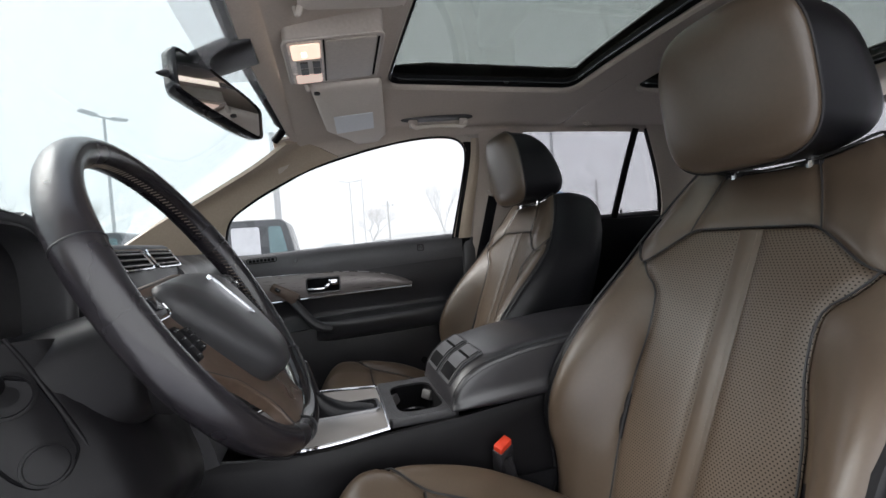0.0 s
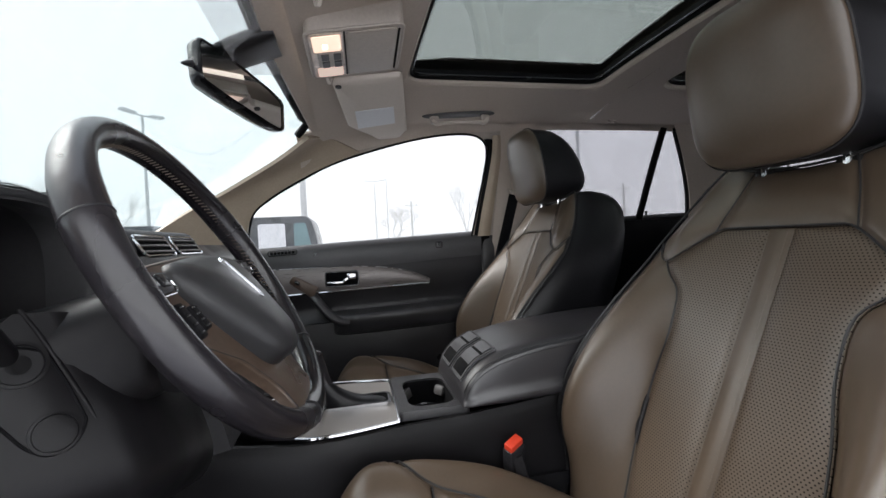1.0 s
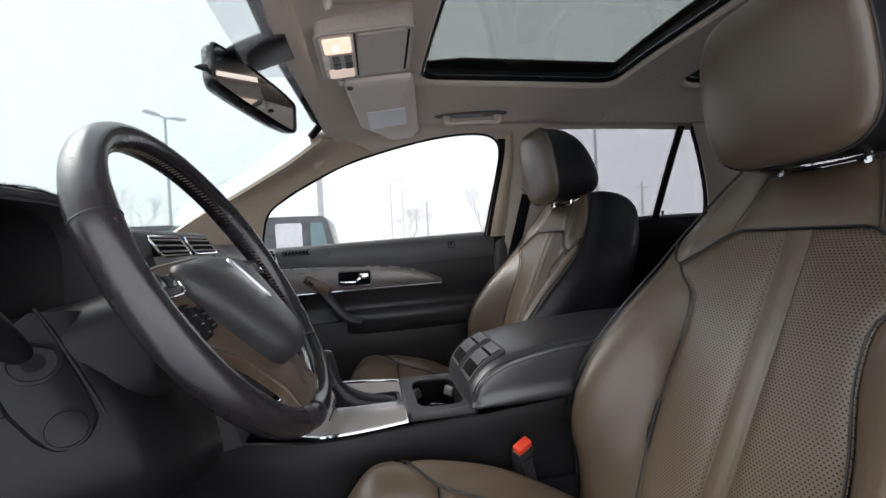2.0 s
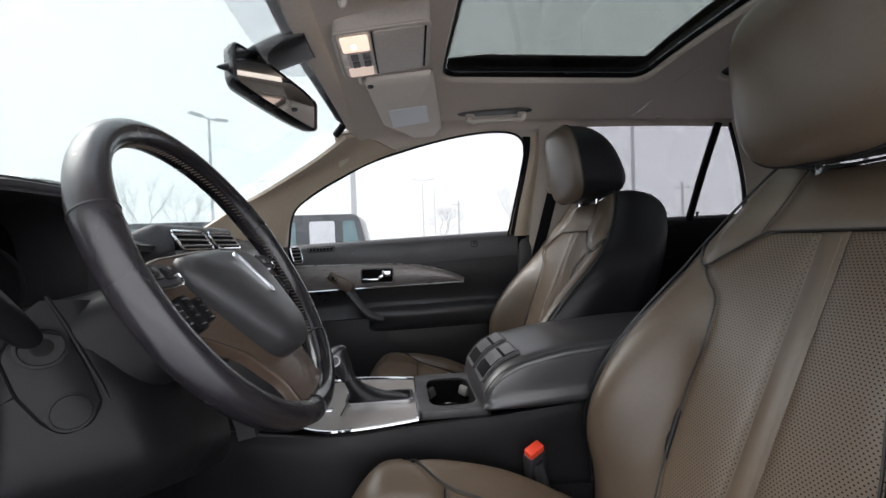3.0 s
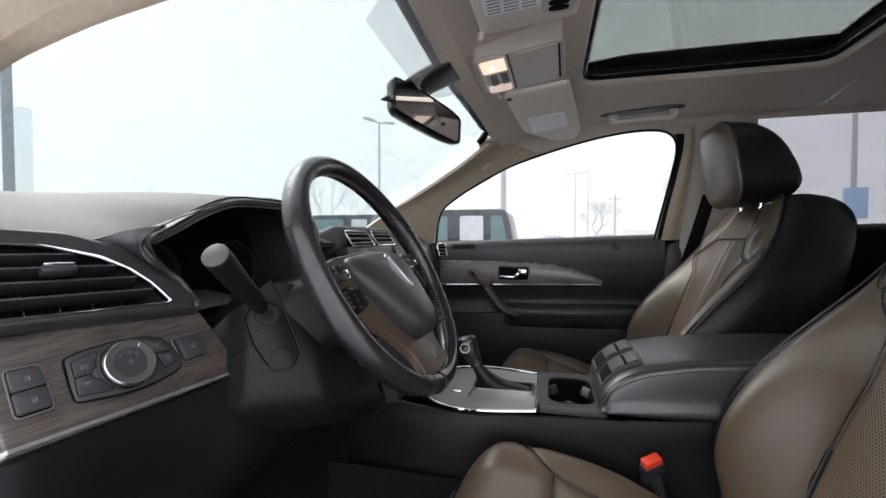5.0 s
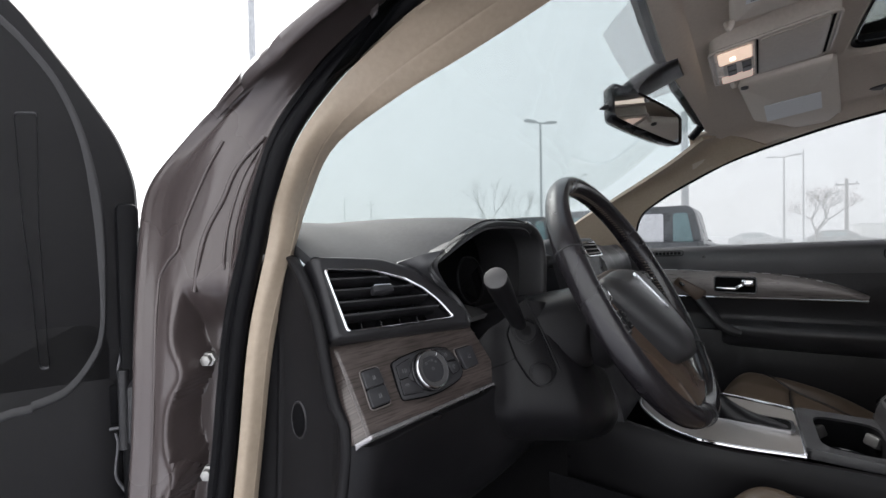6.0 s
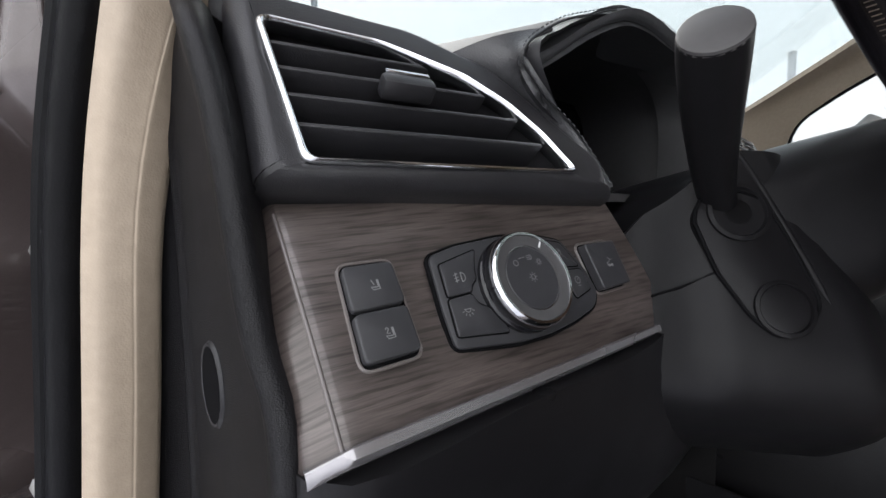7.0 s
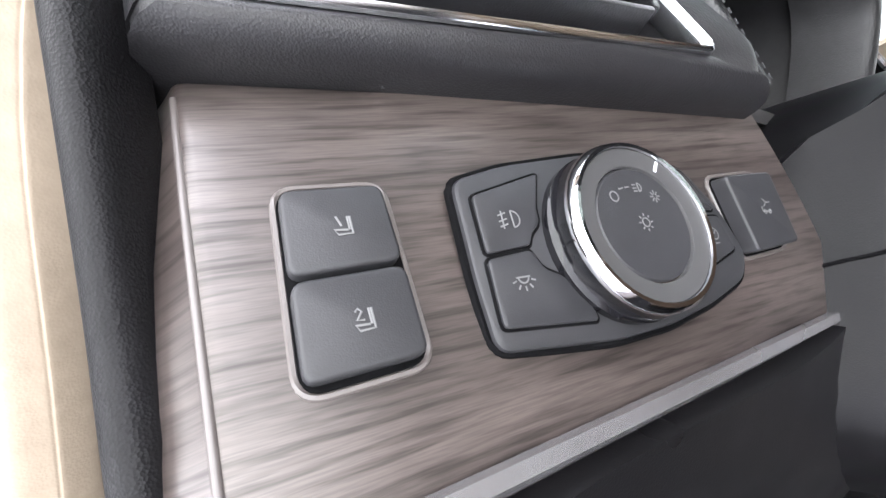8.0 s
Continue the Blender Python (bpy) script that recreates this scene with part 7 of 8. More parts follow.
# hinge, strap and wiring boot between door and pillar
hg = thing("door_hinge", (-0.775, 0.64, 1.0), "dark steel door hinge with check strap and bolts", "hinge")
for z in (1.02, 0.72):
    part("hinge_leaf", rbox((-0.776, 0.625, z), (0.030, 0.050, 0.075), 0.006, pose(0, 0, 0, 0, 0, -25)), M["black"], hg, "dark steel leaf")
    part("hinge_pin", tube([(-0.790, 0.645, z - 0.05), (-0.790, 0.645, z + 0.05)], 0.007, 10), M["black"], hg)
    part("hinge_bolt", lathe([(0.010, 0), (0.010, 0.004), (0.007, 0.005), (0.007, 0.010)], frame_of((-0.785, 0.612, z + 0.012), (0, 0, 1), (0.5, 0.8, 0)), 8), M["bolt"], hg, "zinc bolt")
part("gap_cover", rbox((-0.778, 0.655, 0.84), (0.024, 0.035, 0.88), 0.008, pose(0, 0, 0, 0, 0, -18)), M["rubber"], hg, "black cover strip")
part("check_strap", rbox((-0.783, 0.632, 0.90), (0.012, 0.07, 0.03), 0.003), M["black"], hg)
for nm, r, q in (("link_rod", 0.0020, [(-0.0174, 1.150), (-0.0176, 1.118), (-0.0228, 1.090), (-0.0265, 1.066), (-0.022, 1.062)]), ("latch_bracket", 0.0022, [(-0.0250, 1.058), (-0.0120, 1.0566), (-0.0110, 1.048), (-0.0147, 1.003), (-0.024, 0.9965), (-0.0372, 0.9961)]), ("lower_rod", 0.0018, [(-0.031, 0.990), (-0.0289, 0.975), (-0.032, 0.937), (-0.0235, 0.914)])):
    part(nm, tube(on_plane(q, MD, 0.012), r, 8, 30), M["hardware"], hg, "dull steel rod of the check mechanism", 60)
# A raised plate, no hollow; near-black for the pocket's shade.
part("latch_pocket", dplate(rounded([(-0.036, 1.050), (-0.0145, 1.050), (-0.0180, 1.002), (-0.036, 1.000)], 0.003), 0.004, 0.0095, 0.001), M["void"], hg, "dark plate standing in for a shaded pocket behind the bracket")
# bolts on the jamb, each in its dark pocket
for (x, y, z) in ((-0.723, 0.542, 1.086), (-0.734, 0.525, 0.957)):
    jb = thing("jamb_bolt", (x, y, z), "zinc bolt in the dark channel of the door jamb", "bolt", "bolts of the jamb")
    mj = frame_of((x - 0.004, y - 0.003, z), (0.45, -0.7, 0), (0, 0, 1))
    part("head", moved(lathe([(0.009, 0.0), (0.009, 0.006), (0.0065, 0.007), (0.0065, 0.013), (0.004, 0.014)], Matrix.Identity(4), 6), mj @ Matrix.Translation((-0.004, 0, 0.004))), M["bolt"], jb, "hexagonal zinc head")
part("plug", lathe([(0.013, 0.0), (0.013, 0.003), (0.009, 0.005)], frame_of((-0.749, 0.600, 1.220), (0.3, -0.8, 0), (0, 0, 1)), 18), M["cap_grey"], hg, "grey rubber plug")

# ---- things on the ceiling ----
OFFSET = Vector((0, 0, 0))


def soft_slab(corners, thick, rows=9, r=0.25):
    """A padded board between four or more outline points, thick below its plane."""
    P = spline(np.array(corners), 64, True)
    c = P.mean(axis=0)
    L = [c + (P - c) * s + np.array((0, 0, h)) for s, h in ((0.2, thick), (0.9, thick), (0.97, thick * 0.85), (1.0, thick * 0.45), (1.0, -thick * 0.2), (0.97, -thick * 0.7), (0.9, -thick), (0.2, -thick))]
    return grid(np.array(L), closed_u=True, cap=True)


def rounded3(pts, r, n=4):
    out, k = [], len(pts)
    for i in range(k):
        p, a, b = (np.array(pts[j % k]) for j in (i, i - 1, i + 1))
        s = p + (a - p) / np.linalg.norm(a - p) * r
        e = p + (b - p) / np.linalg.norm(b - p) * r
        out += [(1 - t) ** 2 * s + 2 * t * (1 - t) * p + t * t * e for t in np.linspace(0, 1, n + 1)]
    return out


vis = thing("sun_visor", (0.38, -0.08, 1.55), "beige grey fabric sun visor with a white label, folded up", "sun visor", "sun visors")
board = [(0.205, 0.022, 1.560), (0.166, -0.145, 1.566), (0.545, -0.202, 1.536), (0.625, -0.186, 1.529), (0.640, -0.115, 1.526), (0.590, -0.086, 1.529), (0.505, -0.014, 1.536)]
part("board", soft_slab(rounded3(board, 0.018), 0.009), M["visor"], vis, "beige grey fabric board", 60)
part("label", slab(np.array([[(0.378, -0.034, 1.5352), (0.338, -0.140, 1.5382)], [(0.515, -0.045, 1.5245), (0.466, -0.156, 1.5295)]]), 0.002), M["label"], vis, "plain white printed label")
part("pivot", lathe([(0.0075, 0.0), (0.0075, 0.004), (0.004, 0.0055)], frame_of((0.222, 0.006, 1.550), (1, 0, -0.06), (0, -1, 0)), 16), M["cap_grey"], vis, "grey pivot cap")
part("clip", tube([(0.205, 0.020, 1.562), (0.198, 0.026, 1.548), (0.19, 0.030, 1.562)], 0.005, 8, 10), M["beige_hard"], vis)
vis2 = thing("sun_visor", (-0.25, -0.06, 1.555), "beige grey fabric sun visor with warning label and vanity lamp", "sun visor", "sun visors")
A, B, C_, D_, E_ = (-0.128, 0.026, 1.566), (-0.150, -0.145, 1.572), (-0.46, -0.165, 1.545), (-0.50, -0.08, 1.538), (-0.46, 0.02, 1.540)
part("board", soft_slab(rounded3([A, B, C_, D_, E_], 0.025), 0.011), M["visor"], vis2, "beige grey fabric board", 60)
lab = np.array([[(-0.225, 0.004, 1.5455), (-0.235, -0.085, 1.5480)], [(-0.335, -0.002, 1.5360), (-0.345, -0.09, 1.5390)]])
part("label", slab(lab, 0.002), M["label"], vis2, "white warning label")
for k in range(9):
    f = 0.08 + 0.10 * k
    p0, p1 = lab[0, 0] * (1 - f) + lab[1, 0] * f, lab[0, 1] * (1 - f) + lab[1, 1] * f
    for s0, s1 in ((0.06, 0.30), (0.36, 0.62), (0.68, 0.92)):
        part("print_bar", tube([p0 * (1 - s0) + p1 * s0 + (0, 0, -0.0025), p0 * (1 - s1) + p1 * s1 + (0, 0, -0.0025)], 0.0022, 4, flat=0.2), M["ink"], vis2, "bar of small print")
part("vanity_lamp", soft_slab([(-0.195, -0.090, 1.556), (-0.195, -0.135, 1.557), (-0.265, -0.140, 1.552), (-0.265, -0.095, 1.551)], 0.004), M["beige_hard"], vis2)
for k in range(3):
    part("lamp_slot", soft_slab([(-0.205 - 0.02 * k, -0.100, 1.5508 - 0.0015 * k), (-0.205 - 0.02 * k, -0.126, 1.5516 - 0.0015 * k), (-0.219 - 0.02 * k, -0.127, 1.5505 - 0.0015 * k), (-0.219 - 0.02 * k, -0.101, 1.5497 - 0.0015 * k)], 0.0012), M["void"], vis2, "dark slot")
part("clip", tube([(-0.150, 0.020, 1.560), (-0.144, 0.026, 1.546), (-0.137, 0.030, 1.560)], 0.005, 8, 10), M["beige_hard"], vis2)

# overhead console with lit map lamps
oc = thing("overhead_console", (0.07, -0.03, 1.58), "grey beige overhead console with lit map lamps and a bin", "ceiling console")
ZF, ZR = 1.552, 1.572
cor = [(-0.035, 0.062, ZF), (-0.055, -0.125, ZR), (0.160, -0.133, ZR), (0.180, 0.060, ZF)]
P = np.array(rounded3(cor, 0.02, 5))
L = [P * 1.0 + (0, 0, 0.06), P + (0, 0, 0.004), (P - P.mean(0)) * 0.985 + P.mean(0)]
part("housing", grid(np.array(L), closed_u=True, cap=True), M["beige_hard"], oc, "grey beige plastic housing", 30)


def oc_pt(s, t, h=0.0):
    """A point on the console's lower face: s across the car, t front to back."""
    c = [np.array(q) for q in cor]
    p = (1 - s) * (1 - t) * c[0] + (1 - s) * t * c[1] + s * t * c[2] + s * (1 - t) * c[3]
    return tuple(p + (0, 0, -h))


def oc_plate(s0, t0, s1, t1, h, thick, r=0.008):
    P = rounded3([oc_pt(s0, t0), oc_pt(s0, t1), oc_pt(s1, t1), oc_pt(s1, t0)], r, 4)
    P = np.array(P)
    c = P.mean(0)
    return grid(np.array([P + (0, 0, 0.004), P + (0, 0, -h + 0.001), (P - c) * 0.97 + c + (0, 0, -h)]), closed_u=True, cap=True)


part("housing_rim", tube([tuple(p) for p in np.array(rounded3(cor, 0.02, 5)) + (0, 0, 0.0005)], 0.003, 8, closed=True), M["beige_hard"], oc, "rounded rim")
part("bin_door", oc_plate(0.05, 0.42, 0.95, 0.93, 0.004, 0.004), M["beige_hard"], oc, "grey beige bin door")
part("bin_gap", tube([oc_pt(s, 0.955, 0.001) for s in np.linspace(0.08, 0.92, 8)], 0.0022, 6), M["void"], oc)
part("bin_gap", tube([oc_pt(s, 0.40, 0.001) for s in np.linspace(0.04, 0.96, 8)], 0.0014, 6), M["void"], oc)
part("lamp_bezel", oc_plate(0.04, 0.04, 0.96, 0.38, 0.003, 0.004), M["lens"], oc, "pale lamp bezel")
part("map_lamp", oc_plate(0.06, 0.07, 0.36, 0.36, 0.0048, 0.004, 0.006), M["lamp_on"], oc, "lit warm map lamp lens")
part("map_lamp", oc_plate(0.72, 0.07, 0.94, 0.36, 0.0048, 0.004, 0.006), M["lamp_dim"], oc, "dim warm map lamp lens")
part("bulb", oc_plate(0.20, 0.17, 0.30, 0.22, 0.0052, 0.004, 0.003), M["bulb"], oc, "bright glowing bulb strip")
part("switch_bank", oc_plate(0.38, 0.10, 0.70, 0.37, 0.005, 0.004, 0.005), M["beige_hard"], oc)
for s0 in (0.40, 0.56):
    for t0 in (0.14, 0.27):
        part("switch", oc_plate(s0, t0, s0 + 0.12, t0 + 0.08, 0.008, 0.004, 0.002), M["cap_grey"], oc, "grey rocker switch")

# mirror on its stem
mir = thing("rear_view_mirror", (0.075, 0.195, 1.485), "black framed rear view mirror on a windshield stem", "mirror")
mu = np.array((0.225, -0.105, -0.042))
mu = mu / np.linalg.norm(mu)
MM = frame_of((0.080, 0.188, 1.487), tuple(mu), (0.08, 0.10, 1.0))
out = rounded([(-0.130, 0.034), (-0.126, -0.044), (-0.06, -0.047), (0.07, -0.045), (0.124, -0.041), (0.129, 0.034), (0.08, 0.042), (-0.06, 0.043)], 0.014, 6)
out = spline(out, 96, True)
L = []
for s, h in ((0.35, -0.046), (0.78, -0.040), (0.96, -0.022), (1.0, -0.006), (1.0, 0.003), (0.97, 0.006), (0.925, 0.003)):
    L.append([tuple(MM @ Vector((x * s, y * s, h))) for x, y in out])
part("housing", grid(np.array(L), closed_u=True), M["black_gloss"], mir, "black housing", 50)
part("mirror_glass", moved(prism([(x * 0.93, y * 0.90) for x, y in out], Matrix.Identity(4), -0.002, 0.0022), MM), M["mirror"], mir, "silvered glass")
part("stem", tube([(0.072, 0.205, 1.500), (0.070, 0.215, 1.525), (0.066, 0.205, 1.548)], [0.012, 0.010, 0.013], 10, 12), M["black"], mir)
part("sensor_box", loft([[(x, y, z) for x, z in ((0.01, z0), (0.015, z0 - t), (0.105, z0 - t), (0.11, z0), (0.06, z0 + 0.008))] for y, z0, t in ((0.235, 1.538, 0.008), (0.215, 1.552, 0.020), (0.16, 1.578, 0.026), (0.118, 1.590, 0.022))], 24, 12, True, True), M["black"], mir, "black sensor housing", 50)
part("rear_cover", tube([(-0.035, 0.250, 1.490), (-0.045, 0.254, 1.486), (-0.056, 0.258, 1.482)], [0.007, 0.005, 0.002], 8, 10), M["black"], mir)
# grab handle
gh = thing("grab_handle", (0.60, -0.39, 1.58), "grey beige folding grab handle above the passenger window", "grab handle")
part("bar", tube([(0.576, -0.292, 1.580), (0.560, -0.306, 1.556), (0.554, -0.330, 1.556), (0.546, -0.39, 1.558), (0.539, -0.445, 1.557), (0.536, -0.470, 1.555), (0.546, -0.484, 1.580)], [0.007, 0.009, 0.0075, 0.007, 0.0075, 0.009, 0.007], 10, 40, flat=0.8), M["visor"], gh, "pale grey beige bar")
for y, x in ((-0.303, 0.570), (-0.474, 0.545)):
    part("mount", rbox((x + 0.001, y, 1.570), (0.018, 0.030, 0.028), 0.006), M["beige_hard"], gh)
# No hollow here: this darker slab puts the shade behind the bar in as colour.
part("recess", soft_slab([(0.588, -0.285, 1.584), (0.566, -0.288, 1.590), (0.540, -0.478, 1.592), (0.560, -0.492, 1.588)], 0.005), M["cap_grey"], gh, "grey slab standing in for the shade of the recess")
for k in range(2):
    hk = solid("coat_hook", tube([(0.60 + 0.004 * k, -0.98 - 0.018 * k, 1.590), (0.590, -0.985 - 0.018 * k, 1.578), (0.588, -0.995 - 0.018 * k, 1.572)], 0.005, 8, 8), M["beige_hard"], "small grey coat hook on the roof rail", "hook", "object")
# ---- outside ----
solid("ground", slab(np.array([[(x, y, -0.0) for x in (-1500, -60, -12, 0, 12, 30, 60, 1500)] for y in (1500, 60, 20, 0, -20, -60, -1500)], float), -0.2), M["asphalt"], "wet grey parking lot with thin snow", "ground")


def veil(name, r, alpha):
    """A glowing see-through shell that imitates fog round the lot: as bright as the sky, it lets part of the distance
    through.
    """
    m = bpy.data.materials.new("glowing_fog_shell")
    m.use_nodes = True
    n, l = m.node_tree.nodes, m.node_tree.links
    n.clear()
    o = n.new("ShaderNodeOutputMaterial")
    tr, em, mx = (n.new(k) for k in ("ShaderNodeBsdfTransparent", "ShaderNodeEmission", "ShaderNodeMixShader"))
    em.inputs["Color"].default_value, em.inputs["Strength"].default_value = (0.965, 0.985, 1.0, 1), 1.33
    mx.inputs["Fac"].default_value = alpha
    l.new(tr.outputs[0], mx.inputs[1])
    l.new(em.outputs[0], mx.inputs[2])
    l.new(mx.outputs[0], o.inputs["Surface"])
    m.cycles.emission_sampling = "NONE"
    a = np.linspace(0, 2 * np.pi, 64, endpoint=False)
    g = ring([[(r * math.cos(t), r * math.sin(t), z) for t in a] for z in (0.0, 2.0, 6.0, 14.0, 40.0)])
    ob = solid(name, g, m, "glowing see-through shell imitating white fog over the parking lot", "fog", "backdrop")
    ob.visible_shadow = False
    tagged(ob, kind="structure")


# Four added shells; their glow stands in for haze and pales what lies behind.
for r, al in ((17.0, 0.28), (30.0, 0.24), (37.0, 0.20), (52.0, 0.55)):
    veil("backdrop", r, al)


def lamp_post(x, y, h, heads=2, turn=0.0):
    t = thing("street_lamp", (x, y, 0), "grey steel parking lot lamp post with flat heads", "street lamp", "lamp posts")
    part("post", tube([(x, y, 0), (x, y, h * 0.5), (x, y, h)], [0.10, 0.085, 0.07], 10), M["pole"], t)
    part("foot", rbox((x, y, 0.3), (0.5, 0.5, 0.6), 0.05), M["brick"], t)
    for s in (-1, 1)[:heads]:
        c, k = math.cos(turn), math.sin(turn)
        m = Matrix.Translation((x, y, h + 0.02)) @ pose(0, 0, 0, 0, 0, math.degrees(turn)) @ pose(0, 0, 0, 0, 5 * -s)
        part("arm", moved(rbox((s * 0.25, 0, 0), (0.5, 0.08, 0.08), 0.01), m), M["pole"], t)
        part("lamp_head", moved(rbox((s * 0.75, 0, 0.03), (0.75, 0.38, 0.13), 0.03), m), M["pole"], t, "flat grey lamp head")


lamp_post(24.9, 10.7, 8.6, 2, radians(-35))
lamp_post(42.9, -2.5, 7.4, 2, radians(80))
lamp_post(49.5, 15.9, 8.5, 2, radians(60))
lamp_post(16.5, -10.1, 6.0, 2, radians(20))
for x, y, h, r, lab_ in ((42.9, -3.7, 7.8, 0.07, "thin grey flag pole"), (24.0, 2.55, 7.5, 0.19, "thick pale utility pole"), (5.13, 10.3, 12.0, 0.09, "tall grey steel pole")):
    t = thing("pole", (x, y, 0), lab_ + " standing in the fog", "pole")
    part("shaft", tube([(x, y, 0), (x, y, h * 0.6), (x, y, h)], [r, r * 0.92, r * 0.8], 12), M["pole"], t)
    part("cap", lathe([(r * 0.9, 0), (r * 0.9, 0.05), (r * 0.3, 0.12)], Matrix.Translation((x, y, h)), 12), M["pole"], t)
for x, y, h in ((46.5, -6.7, 5.7), (35.8, -26.0, 5.8), (38.7, 45.0, 7.5), (41.3, 42.5, 6.9)):
    t = thing("utility_pole", (x, y, 0), "weathered wooden utility pole with a crossarm", "utility pole", "utility poles")
    part("shaft", tube([(x, y, 0), (x, y, h)], [0.15, 0.11], 8), M["bark"], t)
    part("crossarm", rbox((x, y, h - 0.5), (0.1, 1.5, 0.12), 0.02), M["bark"], t)
    for k in (-0.6, 0.0, 0.6):
        part("insulator", lathe([(0.05, 0), (0.06, 0.08), (0.03, 0.16)], Matrix.Translation((x, y + k, h - 0.44)), 8), M["pole"], t)


def tree(x, y, h, spread, leafy, seed, fork=0.3):
    rnd = random.Random(seed)
    t = thing("tree", (x, y, 0), "small bare tree with withered leaves in the fog" if leafy else "bare leafless tree in the fog", "tree", "trees")
    limbs, tips = [], []

    def grow(p, d, ln, r, depth):
        pts, rr = [p], [r]
        for k in range(3):
            d = (d + Vector((rnd.uniform(-1, 1), rnd.uniform(-1, 1), rnd.uniform(-0.3, 0.5))) * 0.16).normalized()
            p = p + d * ln / 3
            pts.append(p)
            rr.append(r * (1 - 0.13 * (k + 1)))
            if depth >= 3:
                tips.append(p)
        limbs.append(tube([tuple(q) for q in pts], rr, 5))
        if depth < 5:
            for k in range(rnd.choice((2, 3)) if depth < 4 else 2):
                a = rnd.uniform(0, 6.28)
                side = Vector((math.cos(a), math.sin(a), 0)) * spread
                grow(p, (d * 0.9 + side * rnd.uniform(0.5, 1.0) + Vector((0, 0, 0.15))).normalized(), ln * rnd.uniform(0.62, 0.8), r * 0.62, depth + 1)

    base = Vector((x, y, 0))
    part("trunk", tube([(x, y, 0), (x + 0.05, y, h * fork * 0.5), (x, y + 0.04, h * fork)], [0.17, 0.13, 0.11], 10), M["bark"], t)
    for k in range(3):
        a = rnd.uniform(0, 2) + k * 2.1
        grow(Vector((x, y + 0.04, h * fork)), Vector((math.cos(a) * spread, math.sin(a) * spread, 1)).normalized(), h * 0.27, 0.085, 1)
    tagged(part("crown", join(*limbs), M["bark"], t, "fine bare branches"), kind="stuff")
    if leafy:
        V, F = [], []
        for q in tips:
            for k in range(2):
                c = q + Vector((rnd.gauss(0, 0.32), rnd.gauss(0, 0.32), rnd.gauss(0, 0.22)))
                u, w = Vector((rnd.gauss(0, 1), rnd.gauss(0, 1), rnd.gauss(0, 1))).normalized(), Vector((rnd.gauss(0, 1), rnd.gauss(0, 1), rnd.gauss(0, 1))).normalized()
                o = len(V)
                s = rnd.uniform(0.04, 0.07)
                V += [tuple(c + u * s), tuple(c + w * s * 0.6), tuple(c - u * s), tuple(c - w * s * 0.6)]
                F.append((o, o + 1, o + 2, o + 3))
        tagged(part("leaves", (V, F), M["leaf"], t, "scattered withered leaves"), kind="stuff")
    return t


tree(38.8, -4.1, 4.6, 0.95, True, 3, 0.30)
tree(39.5, -11.2, 7.0, 0.6, False, 8, 0.24)
tree(38.3, 22.0, 7.2, 0.55, False, 5, 0.3)
tree(39.5, 19.3, 6.0, 0.6, False, 11, 0.3)


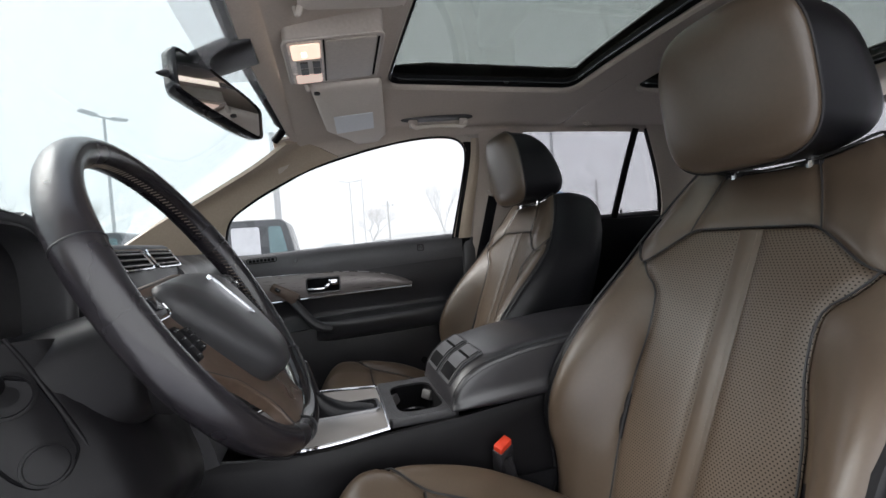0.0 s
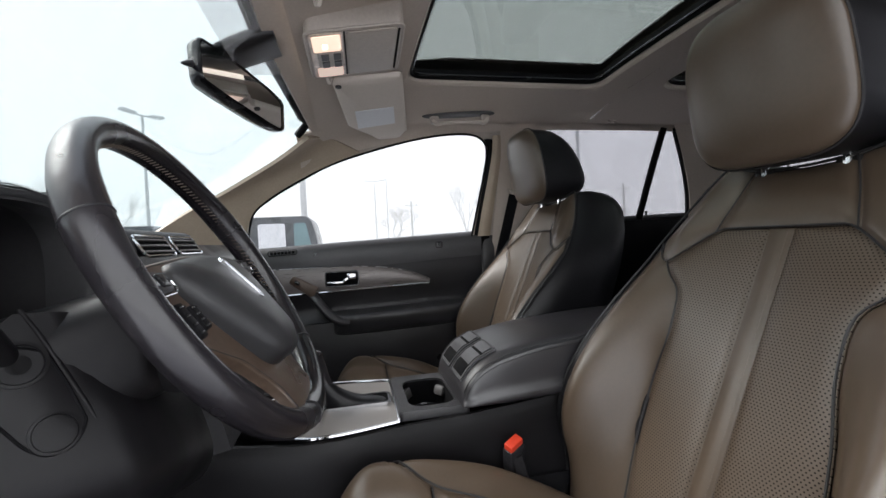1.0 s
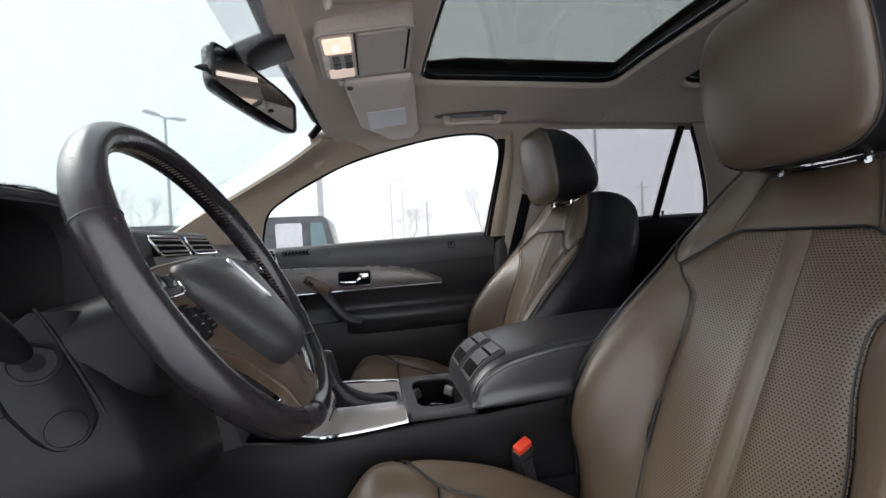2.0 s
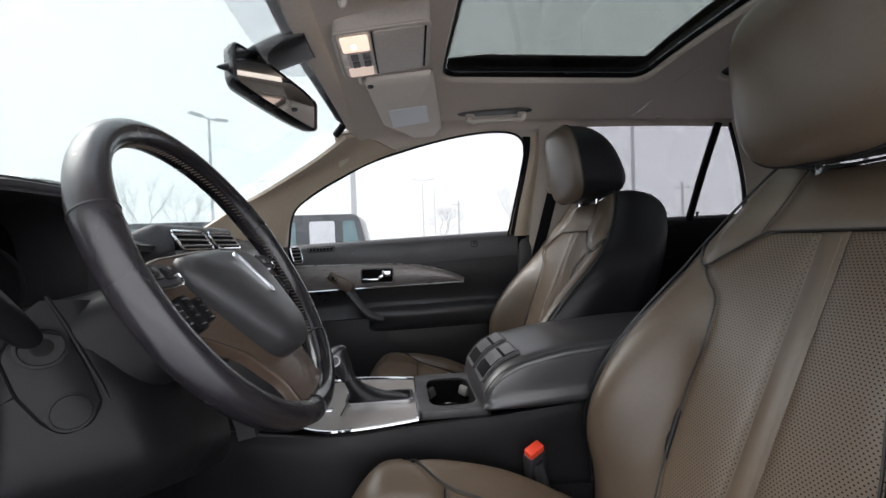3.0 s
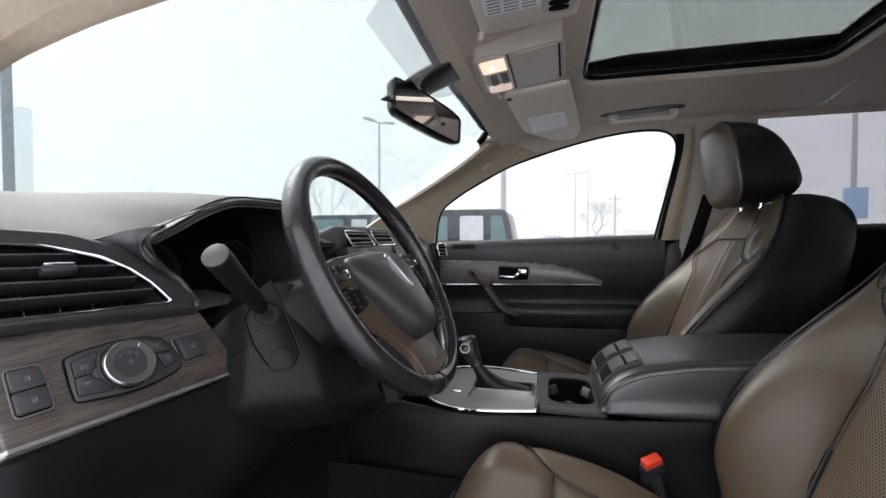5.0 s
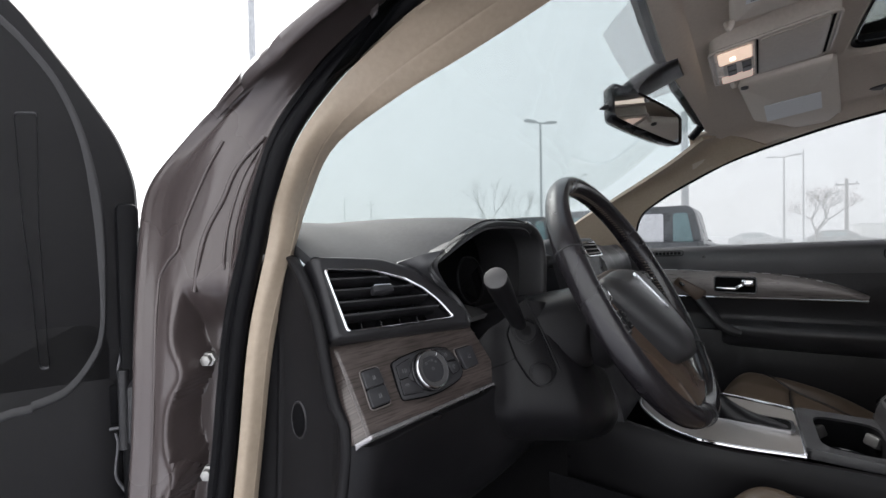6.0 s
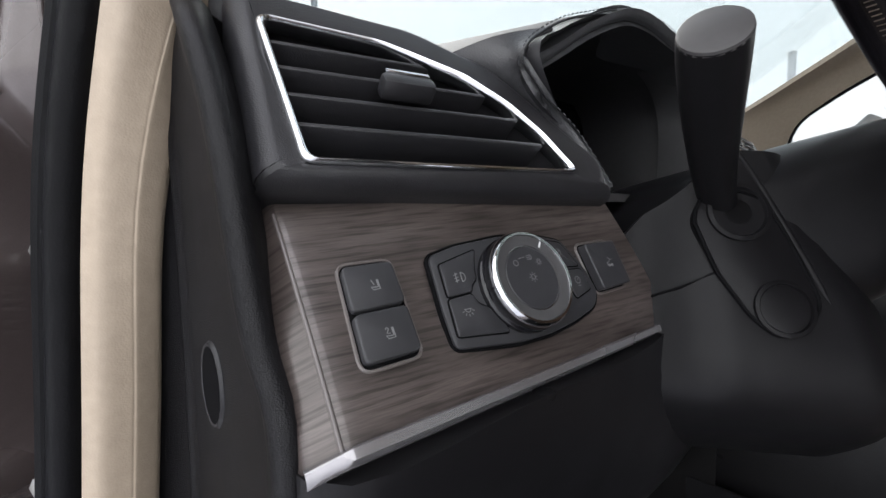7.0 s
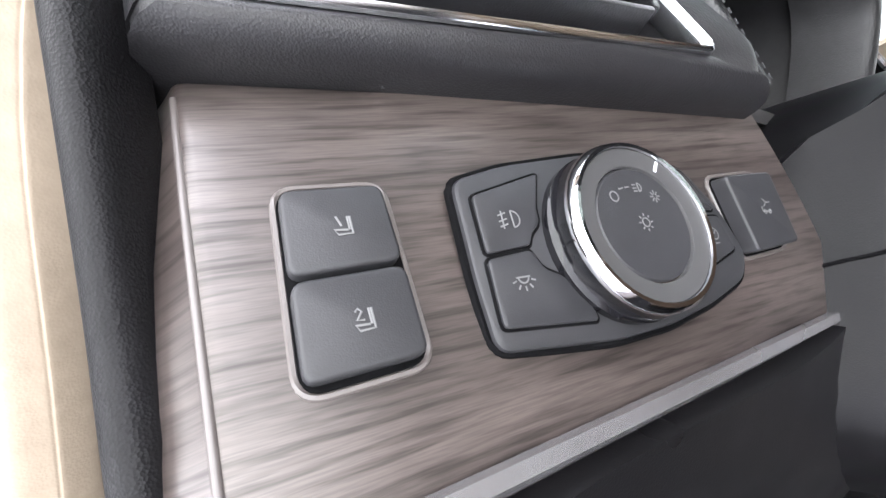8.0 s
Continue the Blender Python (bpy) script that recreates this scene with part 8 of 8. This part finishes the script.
def car(x, y, length, height, paint, heading, label, boxy=False):
    """A parked car: body, glass house, wheels."""
    t = thing("parked_car", (x, y, 0), label, "car", "parked cars")
    m = Matrix.Translation((x, y, 0)) @ pose(0, 0, 0, 0, 0, heading)
    h, L_ = height, length / 2
    if boxy:
        prof = [(-L_, 0.55), (-L_, 0.90), (-L_ + 0.08, 0.98), (-L_ + 1.55, 1.02), (-L_ + 1.75, 1.10), (L_ - 0.05, 1.12), (L_, 1.0), (L_, 0.55)]
        roof_ = [(-L_ + 1.72, 1.05), (-L_ + 1.86, h - 0.12), (-L_ + 1.98, h), (L_ - 0.12, h), (L_ - 0.04, h - 0.1), (L_ - 0.02, 1.16)]
    else:
        prof = [(-L_, 0.45), (-L_ + 0.05, 0.80), (-L_ + 1.0, 0.95), (-L_ + 1.2, 0.98), (L_ - 0.3, 1.0), (L_ - 0.02, 0.9), (L_, 0.45)]
        roof_ = [(-L_ + 1.1, 0.96), (-L_ + 1.9, h - 0.06), (-L_ + 2.3, h), (L_ - 1.0, h - 0.02), (L_ - 0.25, 0.98)]
    side = Matrix(((1, 0, 0, 0), (0, 0, 1, 0), (0, 1, 0, 0), (0, 0, 0, 1)))
    part("body", moved(moved(prism(rounded(prof, 0.08), Matrix.Identity(4), -0.9, 0.9, 0.08), side), m), M[paint], t)
    part("cabin", moved(moved(prism(rounded(roof_, 0.10), Matrix.Identity(4), -0.80, 0.80, 0.06), side), m), M[paint], t)
    spans = ((-L_ + 1.88, -L_ + 2.26), (-L_ + 2.44, -L_ + 3.00), (-L_ + 3.30, L_ - 0.2)) if boxy else ((-L_ + 1.95, -L_ + 2.6), (-L_ + 2.7, L_ - 1.0))
    for i, (a, b) in enumerate(spans):
        for sy in (-0.806, 0.806):
            g_ = prism(rounded([(a, 1.02 if boxy else 1.0), (b, 1.02 if boxy else 1.0), (b, h - 0.16), (a + (0.12 if i == 0 else 0), h - 0.16)], 0.06), Matrix.Identity(4), sy - 0.006, sy + 0.006)
            # The boxy car's second pane is plain white: its sky reflection is painted on.
            part("side_window", moved(moved(g_, side), m), M["white"] if (boxy and i == 1) else M["teal_solid"], t, "pane painted white to imitate the reflected sky" if (boxy and i == 1) else "teal tinted pane")
    for sx_ in (-L_ + 0.85, L_ - 0.85):
        for sy in (-0.82, 0.82):
            mw = m @ Matrix.Translation((sx_, sy, 0.36)) @ pose(0, 0, 0, 90)
            wh = part("wheel", moved(lathe([(0.2, -0.11), (0.34, -0.11), (0.37, -0.06), (0.37, 0.06), (0.34, 0.11), (0.2, 0.11)], Matrix.Identity(4), 22), mw), M["tyre"], t)
            part("rim", moved(lathe([(0.2, -0.10), (0.21, 0.0), (0.2, 0.10)], Matrix.Identity(4), 18), mw), M["pole"], wh)
    for sy in (-1, 1):
        part("door_mirror", moved(rbox((-L_ + (1.74 if boxy else 1.75), sy * 1.02, 1.02 if boxy else 1.05), (0.12, 0.20, 0.20), 0.04), m), M[paint], t)
    return t


car(9.75, 1.28, 4.6, 1.85, "suv", 90, "dark grey boxy off-road vehicle parked alongside", True)
car(13.0, 5.7, 4.6, 1.95, "suv", 90, "dark grey box-shaped vehicle parked further back", True)
car(45.0, -0.9, 4.5, 1.45, "suv2", 92, "white hatchback parked far off")
car(45.0, -6.2, 4.4, 1.50, "suv", 90, "dark car parked far off")
bl = thing("building", (60, -15, 0), "low pale building behind a fence, far off", "building")
part("wall", rbox((61, -15, 1.0), (5, 11, 2.0), 0.05), M["brick"], bl)
part("roof", rbox((61, -15, 2.1), (5.6, 11.6, 0.25), 0.05), M["pole"], bl)
fn = thing("fence", (56, -12, 0), "grey metal rail fence in front of the building", "fence")
for k in range(22):
    part("post", rbox((56, -8.5 - 0.33 * k, 0.55), (0.05, 0.12, 1.1), 0.01), M["pole"], fn)
part("rail", rbox((56, -12, 1.1), (0.06, 7.2, 0.06), 0.01), M["pole"], fn)
bn = thing("banner_sign", (16.4, -10.1, 0), "blue and white banner sign on the lamp post", "sign")
mbn = frame_of((16.25, -10.02, 2.33), (0.53, 0.85, 0), (0, 0, 1))
part("panel", moved(rbox((0, 0, 0), (0.62, 1.05, 0.03), 0.01), mbn), M["blue"], bn, "light blue panel")
for k in range(3):
    part("text_bar", moved(rbox((0, 0.30 - 0.2 * k, 0.018), (0.44, 0.07, 0.006), 0.002), mbn), M["white"], bn, "white line of lettering")
sg_ = thing("sign_tower", (30.3, 51.4, 0), "tall pale sign tower with a blue panel", "sign")
part("tower", rbox((30.8, 52.2, 7.2), (1.0, 1.2, 14.4), 0.05), M["brick"], sg_)
part("panel", rbox((30.3, 51.4, 11.9), (1.5, 0.4, 3.6), 0.05, pose(0, 0, 0, 0, 0, -30)), M["blue"], sg_, "blue sign panel")
